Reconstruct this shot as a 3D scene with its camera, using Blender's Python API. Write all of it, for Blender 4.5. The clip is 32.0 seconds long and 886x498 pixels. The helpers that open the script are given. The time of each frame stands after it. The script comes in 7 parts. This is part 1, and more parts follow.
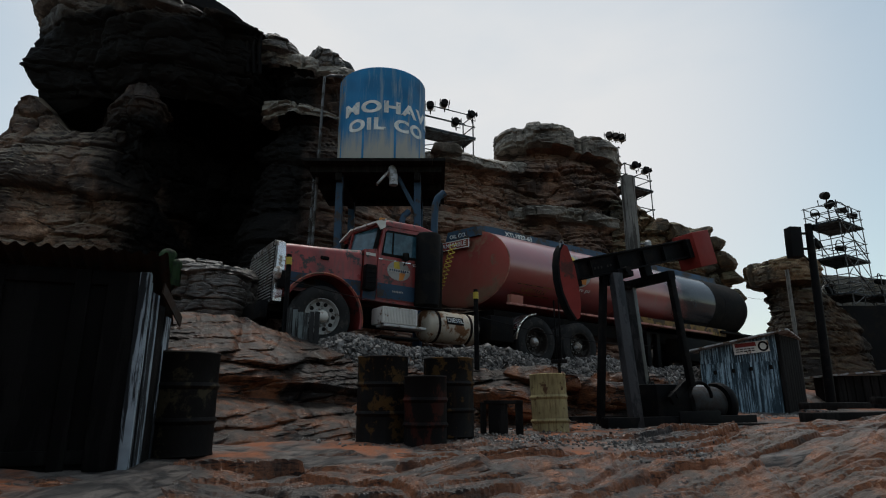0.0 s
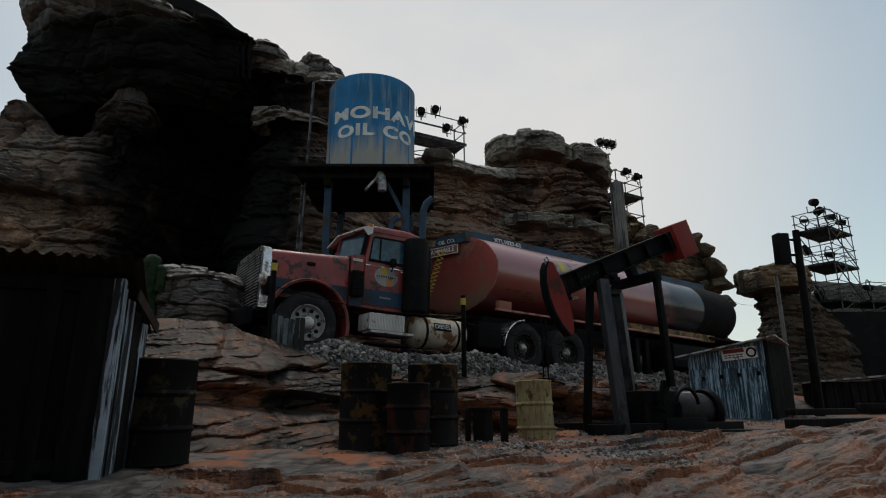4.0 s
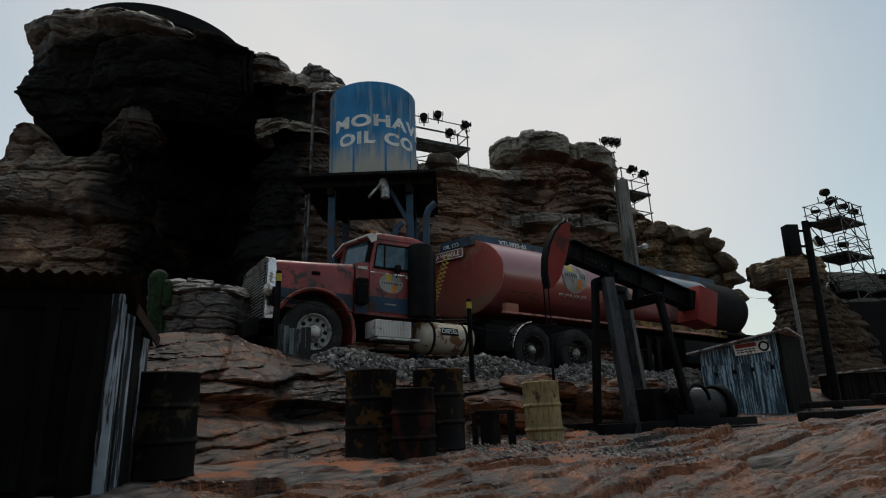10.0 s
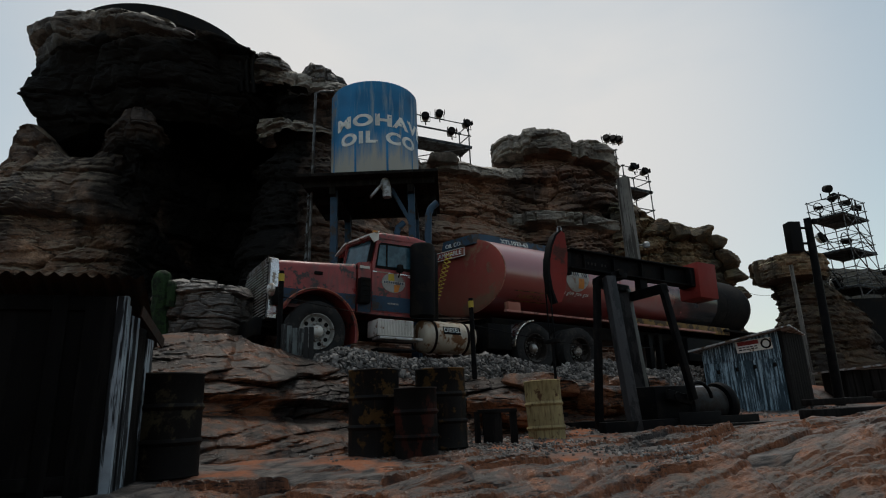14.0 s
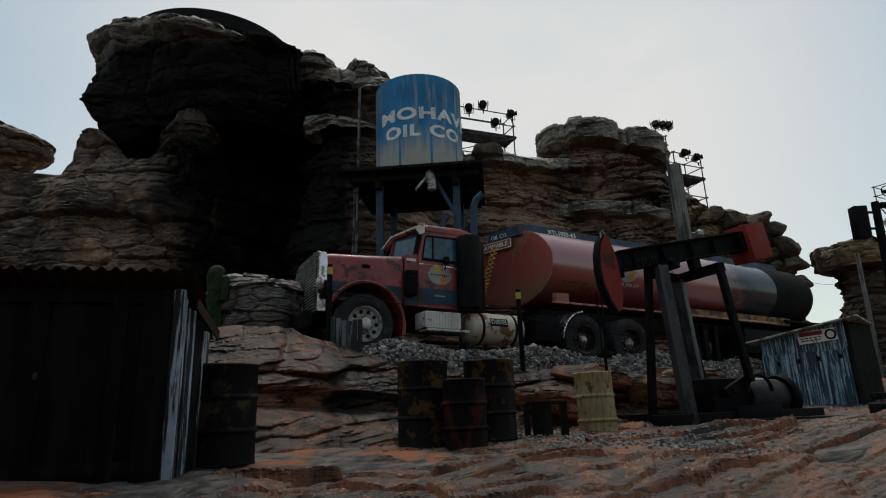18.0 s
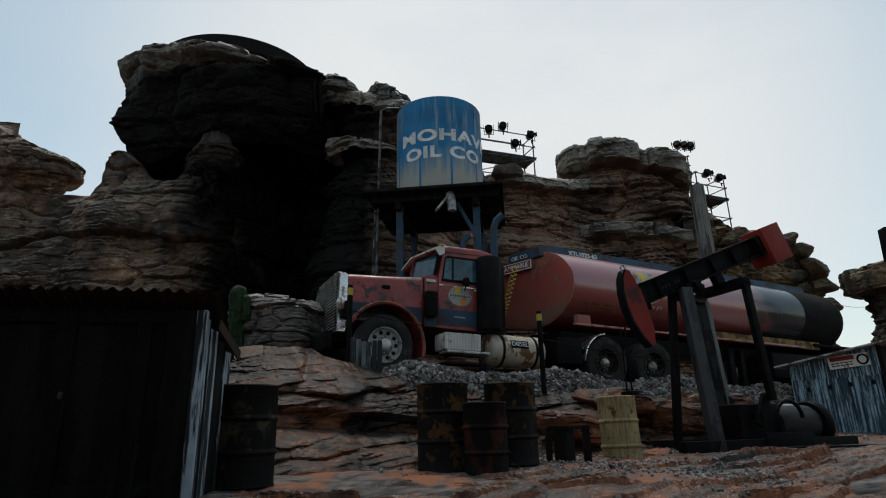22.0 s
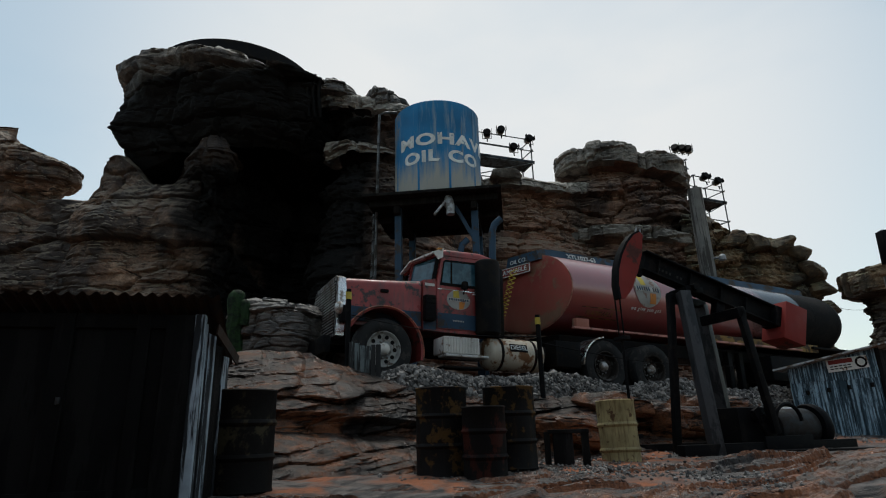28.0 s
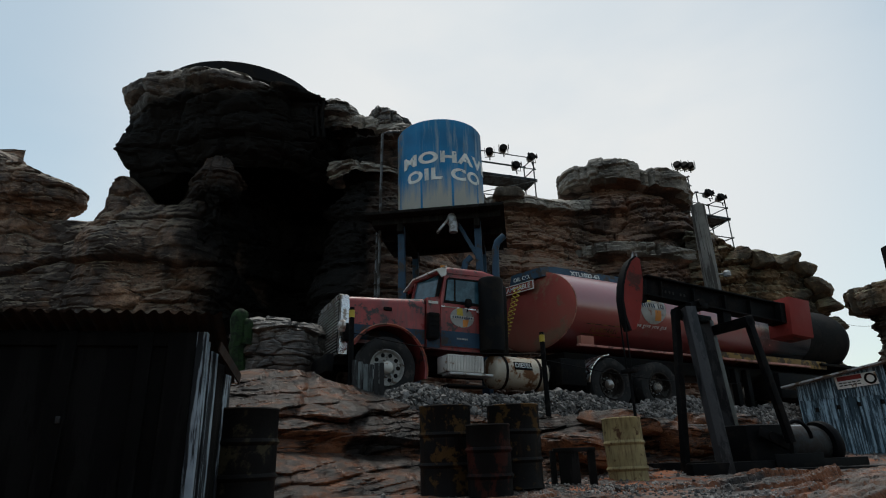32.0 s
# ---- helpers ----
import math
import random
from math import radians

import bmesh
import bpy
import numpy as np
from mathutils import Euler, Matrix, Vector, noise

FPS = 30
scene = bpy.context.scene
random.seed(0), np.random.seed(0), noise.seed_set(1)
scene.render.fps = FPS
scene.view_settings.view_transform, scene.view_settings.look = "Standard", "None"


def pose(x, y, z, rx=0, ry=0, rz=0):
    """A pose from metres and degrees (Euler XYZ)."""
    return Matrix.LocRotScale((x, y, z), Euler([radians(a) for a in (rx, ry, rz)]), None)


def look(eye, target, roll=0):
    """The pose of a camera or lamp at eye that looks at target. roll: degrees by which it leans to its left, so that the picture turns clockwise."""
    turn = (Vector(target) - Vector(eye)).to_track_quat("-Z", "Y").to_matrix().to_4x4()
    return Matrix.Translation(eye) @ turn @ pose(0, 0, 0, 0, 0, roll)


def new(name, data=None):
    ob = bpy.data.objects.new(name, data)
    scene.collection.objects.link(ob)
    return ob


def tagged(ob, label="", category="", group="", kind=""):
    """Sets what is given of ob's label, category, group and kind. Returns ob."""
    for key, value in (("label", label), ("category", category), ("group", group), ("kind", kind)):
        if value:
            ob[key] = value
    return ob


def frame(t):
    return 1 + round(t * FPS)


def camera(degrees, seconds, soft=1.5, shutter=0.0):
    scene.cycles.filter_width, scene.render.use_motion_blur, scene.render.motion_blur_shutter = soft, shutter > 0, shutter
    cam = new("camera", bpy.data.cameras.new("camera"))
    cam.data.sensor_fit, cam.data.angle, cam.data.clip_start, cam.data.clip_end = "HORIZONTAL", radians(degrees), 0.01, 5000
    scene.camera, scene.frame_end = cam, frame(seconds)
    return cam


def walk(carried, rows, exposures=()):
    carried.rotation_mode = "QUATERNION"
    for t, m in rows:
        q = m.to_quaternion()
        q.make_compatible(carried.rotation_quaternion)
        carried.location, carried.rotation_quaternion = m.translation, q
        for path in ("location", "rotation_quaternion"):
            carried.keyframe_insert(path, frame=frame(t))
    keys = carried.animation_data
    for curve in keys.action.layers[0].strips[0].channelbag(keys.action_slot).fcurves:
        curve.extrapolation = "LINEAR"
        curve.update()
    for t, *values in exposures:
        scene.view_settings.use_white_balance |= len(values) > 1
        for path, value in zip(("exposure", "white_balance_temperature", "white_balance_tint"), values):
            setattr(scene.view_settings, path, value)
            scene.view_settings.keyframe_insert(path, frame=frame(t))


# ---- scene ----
cam = camera(74.81, 32.0, 1.1)
PATH = [  # seconds, x, y, z, yaw, pitch, roll
    (0, -0.205, -0.009, 2.010, -0.60, 14.61, 0.19),
    (0.5, -0.201, -0.008, 2.009, -1.09, 14.94, 0.28),
    (1, -0.200, -0.016, 2.011, -1.57, 15.31, 0.30),
    (1.5, -0.192, -0.013, 2.016, -1.46, 15.35, 0.22),
    (2, -0.171, -0.001, 2.016, -1.41, 15.38, 0.23),
    (2.5, -0.145, 0.004, 2.014, -1.59, 15.37, 0.22),
    (4.5, -0.087, 0.018, 2.020, -1.08, 15.15, 0.36),
    (5, -0.093, 0.015, 2.017, -1.03, 14.98, 0.85),
    (5.5, -0.063, 0.023, 1.988, -0.50, 13.04, 1.66),
    (6, -0.042, 0.034, 2.003, -0.36, 13.50, 1.86),
    (6.5, -0.036, 0.027, 2.008, -0.17, 14.44, 1.68),
    (7, -0.039, 0.027, 2.002, -0.18, 14.81, 1.93),
    (7.5, -0.036, 0.021, 2.004, -0.14, 15.51, 1.86),
    (8, 0.003, 0.003, 2.004, 0.08, 15.46, 1.90),
    (8.5, -0.019, 0.016, 2.003, -0.03, 15.66, 1.87),
    (9, 0.000, -0.000, 2.000, -0.00, 15.50, 2.10),
    (9.5, 0.014, 0.007, 2.005, 0.18, 15.76, 1.97),
    (10, 0.041, 0.018, 2.003, 0.40, 15.73, 2.10),
    (10.5, 0.037, 0.023, 2.007, 0.53, 16.28, 2.22),
    (11, 0.033, 0.017, 2.011, 0.44, 16.11, 2.12),
    (11.5, 0.033, 0.008, 2.010, 0.45, 16.00, 2.17),
    (12, 0.047, -0.003, 2.010, 0.62, 15.75, 2.34),
    (12.5, 0.048, -0.019, 2.013, 0.69, 15.57, 2.40),
    (13, 0.053, -0.007, 2.015, 0.77, 15.44, 2.43),
    (13.5, 0.056, -0.019, 2.014, 0.79, 15.51, 2.41),
    (14, 0.053, -0.022, 2.017, 0.71, 15.54, 2.30),
    (14.5, 0.054, -0.009, 2.018, 0.79, 15.59, 2.51),
    (16.5, 0.043, 0.002, 1.989, 1.50, 16.22, 2.79),
    (17, 0.036, -0.009, 2.006, 2.75, 16.78, 2.12),
    (17.5, 0.027, 0.005, 2.006, 3.48, 16.44, 1.92),
    (18, 0.038, 0.018, 2.005, 5.27, 15.02, 2.00),
    (18.5, 0.036, 0.026, 2.004, 5.38, 16.01, 1.65),
    (19, 0.031, 0.019, 2.015, 5.72, 16.08, 1.53),
    (19.5, 0.036, 0.024, 2.014, 6.31, 16.73, 1.49),
    (20, 0.031, 0.026, 2.011, 6.37, 16.74, 1.50),
    (20.5, 0.039, 0.021, 2.018, 6.85, 16.80, 1.47),
    (21, 0.029, 0.024, 2.023, 6.61, 16.82, 1.41),
    (21.5, 0.026, 0.034, 2.021, 6.87, 17.09, 1.38),
    (22, 0.026, 0.031, 2.021, 7.08, 17.08, 1.32),
    (22.5, 0.029, 0.019, 2.022, 6.91, 17.05, 1.32),
    (23, 0.026, 0.034, 2.021, 6.87, 17.09, 1.38),
    (23.5, 0.024, 0.030, 2.019, 6.76, 17.07, 1.37),
    (24, 0.027, 0.028, 2.019, 6.85, 17.00, 1.36),
    (24.5, 0.036, 0.024, 2.019, 7.06, 16.97, 1.46),
    (25, 0.036, 0.024, 2.017, 7.14, 16.98, 1.41),
    (25.5, 0.026, 0.028, 2.022, 6.92, 17.10, 1.29),
    (27.5, 0.030, 0.030, 2.014, 6.94, 17.33, 1.50),
    (28, 0.029, 0.029, 2.022, 6.99, 17.45, 1.49),
    (28.5, 0.029, 0.038, 2.017, 7.18, 17.78, 1.71),
    (29, 0.024, 0.045, 2.018, 7.34, 17.82, 1.77),
    (29.5, 0.019, 0.041, 2.019, 7.29, 17.89, 1.87),
    (30, 0.023, 0.056, 2.018, 7.39, 17.91, 2.03),
    (30.5, 0.018, 0.040, 2.024, 7.36, 17.90, 2.05),
    (31, 0.020, 0.049, 2.021, 7.52, 17.83, 2.18),
    (31.5, 0.029, 0.052, 2.016, 7.65, 17.89, 2.21),
    (32, 0.036, 0.051, 1.998, 7.46, 19.35, 1.74),
]
EXPOSURES = [(0.0, 0.04, 6430, 10), (0.8, -0.06, 6550, 10), (2.5, -0.08, 6640, 10), (5.0, -0.10, 6660, 10), (6.0, 0.02, 6660, 10), (7.0, 0.0, 6660, 10), (9.0, -0.06, 6640, 10), (14.5, -0.08, 6640, 10), (16.8, -0.04, 6640, 10), (18.0, -0.02, 6640, 9), (19.0, 0.10, 6560, 9), (20.5, 0.11, 6420, 8), (32.0, 0.12, 6400, 8)]
walk(cam, [(t, pose(x, y, z, 90 + p, r, w)) for t, x, y, z, w, p, r in PATH], EXPOSURES)

# ---- light: overcast sky with thin blue breaks, one wide weak sun ----
world = bpy.data.worlds.new("overcast")
scene.world = world
world.use_nodes = True
wn, wl = world.node_tree.nodes, world.node_tree.links
wn.clear()
w_out = wn.new("ShaderNodeOutputWorld")
w_bg = wn.new("ShaderNodeBackground")
w_sky = wn.new("ShaderNodeTexSky")
w_sky.sky_type = "NISHITA"
w_sky.sun_disc = False
w_sky.sun_elevation, w_sky.sun_rotation = radians(71), radians(-9)
w_gain = wn.new("ShaderNodeMix")
w_gain.data_type, w_gain.blend_type = "RGBA", "MULTIPLY"
w_gain.inputs[0].default_value = 1.0
w_gain.inputs[7].default_value = (1.42, 1.50, 1.22, 1)
w_tc = wn.new("ShaderNodeTexCoord")
w_map = wn.new("ShaderNodeMapping")
w_map.inputs["Scale"].default_value = (1.2, 1.2, 3.0)
w_noise = wn.new("ShaderNodeTexNoise")
w_noise.inputs["Scale"].default_value = 1.3
w_noise.inputs["Detail"].default_value = 5
w_ramp = wn.new("ShaderNodeValToRGB")
w_ramp.color_ramp.elements[0].position, w_ramp.color_ramp.elements[0].color = 0.36, (0.72, 0.75, 0.75, 1)
w_ramp.color_ramp.elements[1].position, w_ramp.color_ramp.elements[1].color = 0.55, (1, 1, 1, 1)
w_mix = wn.new("ShaderNodeMix")
w_mix.data_type = "RGBA"
w_mix.inputs[7].default_value = (7.5, 7.52, 7.5, 1)
w_bg.inputs["Strength"].default_value = 0.1
wl.new(w_tc.outputs["Generated"], w_map.inputs["Vector"])
wl.new(w_map.outputs["Vector"], w_noise.inputs["Vector"])
wl.new(w_noise.outputs["Fac"], w_ramp.inputs["Fac"])
# the cloud thins to pale blue away from its bright middle
w_thin = wn.new("ShaderNodeVectorMath")
w_thin.operation = "DOT_PRODUCT"
w_thin.inputs[1].default_value = (-0.03, 0.93, 0.366)
w_veil = wn.new("ShaderNodeMapRange")
w_veil.interpolation_type = "SMOOTHSTEP"
for w_k, w_v in (("From Min", 0.72), ("From Max", 0.985), ("To Min", 0.30), ("To Max", 1.0)):
    w_veil.inputs[w_k].default_value = w_v
w_both = wn.new("ShaderNodeMath")
w_both.operation = "MULTIPLY"
wl.new(w_tc.outputs["Generated"], w_thin.inputs[0])
wl.new(w_thin.outputs["Value"], w_veil.inputs["Value"])
wl.new(w_veil.outputs[0], w_both.inputs[0])
wl.new(w_ramp.outputs["Color"], w_both.inputs[1])
wl.new(w_both.outputs[0], w_mix.inputs[0])
wl.new(w_sky.outputs["Color"], w_gain.inputs[6])
wl.new(w_gain.outputs[2], w_mix.inputs[6])
wl.new(w_mix.outputs[2], w_bg.inputs["Color"])
wl.new(w_bg.outputs["Background"], w_out.inputs["Surface"])
sun = new("sun", bpy.data.lights.new("sun", "SUN"))
sun.data.energy, sun.data.angle, sun.data.color = 1.5, radians(18), (1.0, 0.97, 0.92)
sun.matrix_world = look((1, 24, 40), (3, 12, 4))


# ---- materials ----
def nodes_of(name, rough=0.7, metal=0.0):
    m = bpy.data.materials.new(name)
    m.use_nodes = True
    n, l = m.node_tree.nodes, m.node_tree.links
    b = n["Principled BSDF"]
    b.inputs["Roughness"].default_value, b.inputs["Metallic"].default_value = rough, metal
    return m, n, l, b


def noise_node(n, l, vec, scale, detail=4.0, rough=0.6, dist=0.0):
    t = n.new("ShaderNodeTexNoise")
    for k, v in (("Scale", scale), ("Detail", detail), ("Roughness", rough), ("Distortion", dist)):
        t.inputs[k].default_value = v
    l.new(vec, t.inputs["Vector"])
    return t.outputs["Fac"]


def mapped(n, l, scale, rot=(0, 0, 0)):
    c, m = n.new("ShaderNodeTexCoord"), n.new("ShaderNodeMapping")
    m.vector_type = "TEXTURE"  # turned first, then scaled
    m.inputs["Scale"].default_value, m.inputs["Rotation"].default_value = [1 / s for s in scale], [radians(a) for a in rot]
    l.new(c.outputs["Object"], m.inputs["Vector"])
    return m.outputs["Vector"]


def ramp(n, l, fac, stops):
    r = n.new("ShaderNodeValToRGB")
    e = r.color_ramp.elements
    while len(e) < len(stops):
        e.new(0.5)
    for k, (p, c) in zip(e, stops):
        k.position, k.color = p, (*c, 1) if len(c) == 3 else c
    l.new(fac, r.inputs["Fac"])
    return r.outputs["Color"]


def mixed(n, l, fac, a, b, mode="MIX"):
    m = n.new("ShaderNodeMix")
    m.data_type, m.blend_type = "RGBA", mode
    for sock, v in ((m.inputs[0], fac), (m.inputs[6], a), (m.inputs[7], b)):
        if isinstance(v, (float, int)):
            sock.default_value = v
        elif isinstance(v, tuple):
            sock.default_value = (*v, 1)
        else:
            l.new(v, sock)
    return m.outputs[2]


def bumped(n, l, b, height, strength=0.4, dist=0.02, base=None):
    k = n.new("ShaderNodeBump")
    k.inputs["Strength"].default_value, k.inputs["Distance"].default_value = strength, dist
    l.new(height, k.inputs["Height"])
    if base is not None:
        l.new(base, k.inputs["Normal"])
    l.new(k.outputs["Normal"], b.inputs["Normal"])
    return k.outputs["Normal"]


G = lambda v: (v, v, v)


def paint(name, main, wear, amount=0.3, scale=3.0, rough=0.55, metal=0.0, bump=0.15, streak=1.0, fade=0.25, gloss=0.22, run=0.0, run_col=(0.3, 0.3, 0.3)):
    """Old paint on metal or wood: main colour, faded in patches, worn through to a second colour; run: share of pale or dark runs down it."""
    m, n, l, b = nodes_of(name, rough, metal)
    b.inputs["Specular IOR Level"].default_value = gloss
    v = mapped(n, l, (1, 1, streak))
    plain = mapped(n, l, (1, 1, 1))
    big = noise_node(n, l, v, scale, 7, 0.68)
    fine = noise_node(n, l, plain, scale * 9, 4, 0.7)
    soft = noise_node(n, l, plain, scale * 0.4, 3, 0.55)
    dull = tuple(c * (1 - fade) for c in main)
    lite = tuple(min(1, c * (1 + fade)) for c in main)
    col = mixed(n, l, ramp(n, l, soft, [(0.3, G(0)), (0.7, G(1))]), dull, lite)
    if run:
        drip = noise_node(n, l, mapped(n, l, (1, 1, 0.10)), scale * 3.2, 6, 0.7)
        col = mixed(n, l, ramp(n, l, drip, [(0.66 - run * 0.4, G(0)), (0.82 - run * 0.4, G(0.8))]), col, run_col)
    mask = ramp(n, l, big, [(0.64 - amount * 0.5, G(0)), (0.685 - amount * 0.5, G(1))])
    rust = mixed(n, l, fine, tuple(c * 0.5 for c in wear), tuple(min(1, c * 1.25) for c in wear))
    l.new(mixed(n, l, mask, col, rust), b.inputs["Base Color"])
    l.new(ramp(n, l, big, [(0.3, G(max(0.05, rough - 0.12))), (0.7, G(min(1, rough + 0.25)))]), b.inputs["Roughness"])
    bumped(n, l, b, fine, bump, 0.01)
    return m


def rock(name, a, c, d, stain=0.5, scale=1.0, dip=0.0, rough=0.85, top_light=None, joints=1.0, cave_dark=None, gloss=0.28, flat=None, dust=None, joint_share=0.44, line=0.36):
    """Layered sandstone: two bed colours, pale bed faces, dark varnish d in patches, open joints; an (axis, from, to)
    span of soot with the cave's shade painted in.
    """
    m, n, l, b = nodes_of(name, rough)
    b.inputs["Specular IOR Level"].default_value = gloss
    r_ = (0, dip, 0) if flat is None else (0, 0, flat)  # flat: beds seen on edge in a level surface, striking at that angle
    S = lambda h, v: (h * scale, (h if flat is None else v) * scale, v * scale)
    beds = noise_node(n, l, mapped(n, l, S(0.45, 2.2), r_), 1.4, 9, 0.70, 0.3)
    thin = noise_node(n, l, mapped(n, l, S(1.1, 11), r_), 2.0, 7, 0.70, 0.25)
    some = noise_node(n, l, mapped(n, l, S(0.7, 1.6), r_), 1.3, 5, 0.6)
    big = noise_node(n, l, mapped(n, l, (1, 1, 0.6)), 0.45 * scale, 6, 0.62, 0.5)
    mid = noise_node(n, l, mapped(n, l, (1, 1, 1)), 2.6 * scale, 7, 0.68)
    grit = noise_node(n, l, mapped(n, l, (1, 1, 1)), 24.0 * scale, 4, 0.75)
    pale = noise_node(n, l, mapped(n, l, S(0.8, 2.0), r_), 1.7, 9, 0.78, 0.3)
    drip = noise_node(n, l, mapped(n, l, (1, 1, 0.16)), 1.1 * scale, 6, 0.66)
    # joints: cell borders, flattened along the beds and wavering
    cell = n.new("ShaderNodeTexVoronoi")
    cell.feature = "DISTANCE_TO_EDGE"
    cell.inputs["Scale"].default_value = 1.0
    way = n.new("ShaderNodeVectorMath")
    way.operation = "MULTIPLY_ADD"
    wob = n.new("ShaderNodeTexNoise")
    wob.inputs["Scale"].default_value, wob.inputs["Detail"].default_value = 1.6, 4
    base_v = mapped(n, l, S(0.5 * joints, 2.6 * joints), r_)
    l.new(base_v, wob.inputs["Vector"])
    l.new(wob.outputs["Color"], way.inputs[0])
    way.inputs[1].default_value = (0.28, 0.28, 0.5)
    l.new(base_v, way.inputs[2])
    l.new(way.outputs[0], cell.inputs["Vector"])
    crack = ramp(n, l, cell.outputs["Distance"], [(0.0, G(0)), (0.024, G(1))])
    crack = mixed(n, l, ramp(n, l, mid, [(joint_share, G(1)), (joint_share + 0.1, G(0))]), crack, G(1.0))  # joints open only in places
    col = mixed(n, l, ramp(n, l, beds, [(0.40, G(0)), (0.56, G(1))]), a, c)
    col = mixed(n, l, ramp(n, l, mid, [(0.42, G(0.0)), (0.64, G(0.8))]), col, tuple(x * 0.30 for x in a))
    col = mixed(n, l, ramp(n, l, pale, [(0.52, G(0)), (0.64, G(0.9))]), col, tuple(min(1, x * 2.1 + 0.02) for x in c))
    col = mixed(n, l, ramp(n, l, big, [(0.62 - stain * 0.35, G(0)), (0.74 - stain * 0.35, G(0.9))]), col, d)
    if dust:  # orange sand blown into hollows
        col = mixed(n, l, ramp(n, l, noise_node(n, l, mapped(n, l, (1, 1, 1)), 0.75, 6, 0.65, 0.4), [(0.62 - dust, G(0)), (0.72 - dust, G(0.85))]), col, (0.29, 0.11, 0.048))
    # upward faces coloured paler, painting in the light from the sky
    if top_light:
        g, s = n.new("ShaderNodeNewGeometry"), n.new("ShaderNodeSeparateXYZ")
        l.new(g.outputs["Normal"], s.inputs[0])
        up = ramp(n, l, s.outputs["Z"], [(0.35, G(0)), (0.75, G(1))])
        up = mixed(n, l, 1.0, up, ramp(n, l, mid, [(0.35, G(0.1)), (0.55, G(1))]), "MULTIPLY")
        col = mixed(n, l, up, col, top_light)
    if flat is None:  # varnish run down the face
        col = mixed(n, l, ramp(n, l, drip, [(0.56, G(0)), (0.66, G(0.7))]), col, d)
    seams = mixed(n, l, 1.0, ramp(n, l, thin, [(line, G(0.9)), (line + 0.05, G(0.0))]), ramp(n, l, some, [(0.46, G(0)), (0.54, G(1))]), "MULTIPLY")  # short open seams along the beds
    col = mixed(n, l, seams, col, tuple(x * 0.4 for x in d))
    col = mixed(n, l, ramp(n, l, grit, [(0.36, G(0.5)), (0.56, G(0.0))]), col, d)
    col = mixed(n, l, crack, tuple(x * 0.35 for x in d), col)
    # soot and the shade of cave and overhang, both put into the colour
    if cave_dark:
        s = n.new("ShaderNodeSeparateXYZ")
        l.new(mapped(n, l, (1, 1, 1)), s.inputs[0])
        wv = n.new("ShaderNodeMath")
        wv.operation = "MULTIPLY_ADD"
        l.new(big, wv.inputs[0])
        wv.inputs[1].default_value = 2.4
        l.new(s.outputs[cave_dark[0]], wv.inputs[2])
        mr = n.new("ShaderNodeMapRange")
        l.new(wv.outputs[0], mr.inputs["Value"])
        mr.inputs["From Min"].default_value, mr.inputs["From Max"].default_value = cave_dark[1] + 1.2, cave_dark[2] + 1.2
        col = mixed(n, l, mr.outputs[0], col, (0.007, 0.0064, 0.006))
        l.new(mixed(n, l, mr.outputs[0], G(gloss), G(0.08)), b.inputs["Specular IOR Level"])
    l.new(col, b.inputs["Base Color"])
    l.new(ramp(n, l, mid, [(0.3, G(rough - 0.35)), (0.7, G(rough))]), b.inputs["Roughness"])
    f0 = bumped(n, l, b, crack, 0.6, 0.04 / scale)
    f1 = bumped(n, l, b, thin, 0.4, 0.05 / scale, f0)
    f2 = bumped(n, l, b, mid, 0.7, 0.10 / scale, f1)
    bumped(n, l, b, grit, 0.5, 0.02 / scale, f2)
    return m


M = {}
SAND = ((0.20, 0.097, 0.052), (0.25, 0.16, 0.108), (0.026, 0.022, 0.021))
# pale dusty tone that also carries painted light on rock tops
DUST_TOPLIGHT = (0.26, 0.21, 0.155)
M["cliff"] = rock("sandstone_cliff", *SAND, 0.45, 0.8, top_light=DUST_TOPLIGHT)
M["cliff_cave"] = rock("sandstone_soot_shade", *SAND, 0.62, 0.8, top_light=DUST_TOPLIGHT, cave_dark=("X", -10.4, -9.0))
M["cliff_nose"] = rock("nose_soot_shade", *SAND, 0.6, 0.8, cave_dark=("Z", 10.9, 10.0))
M["cliff_soot_shade"] = rock("sandstone_half_soot_shade", (0.20, 0.09, 0.05), (0.18, 0.105, 0.068), (0.026, 0.021, 0.019), 0.50, 0.8, top_light=(0.22, 0.165, 0.12), cave_dark=("X", -2.4, -4.4))
M["roof_soot_shade"] = rock("overhang_soot_shade", (0.17, 0.15, 0.13), (0.24, 0.20, 0.165), (0.026, 0.022, 0.021), 0.45, 0.8, top_light=DUST_TOPLIGHT, cave_dark=("Z", 13.5, 12.9))
M["butte"] = rock("sandstone_butte", (0.245, 0.108, 0.06), (0.20, 0.115, 0.076), (0.03, 0.022, 0.02), 0.5, 0.8, top_light=(0.20, 0.135, 0.095), joint_share=0.55)
M["cap"] = rock("pale_caprock", (0.29, 0.268, 0.232), (0.20, 0.176, 0.15), (0.045, 0.04, 0.035), 0.40, 1.1, 0, 0.8, (0.33, 0.30, 0.25), 1.2, joint_share=0.6)
# scorched rock, its near-black also painting the shade under the overhang
M["soot"] = rock("scorched_shaded_rock", (0.014, 0.012, 0.011), (0.022, 0.017, 0.015), (0.006, 0.006, 0.006), 0.6, 0.8, gloss=0.05)
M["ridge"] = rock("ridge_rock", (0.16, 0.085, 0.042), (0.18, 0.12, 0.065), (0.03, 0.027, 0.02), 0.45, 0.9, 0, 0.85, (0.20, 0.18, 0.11))
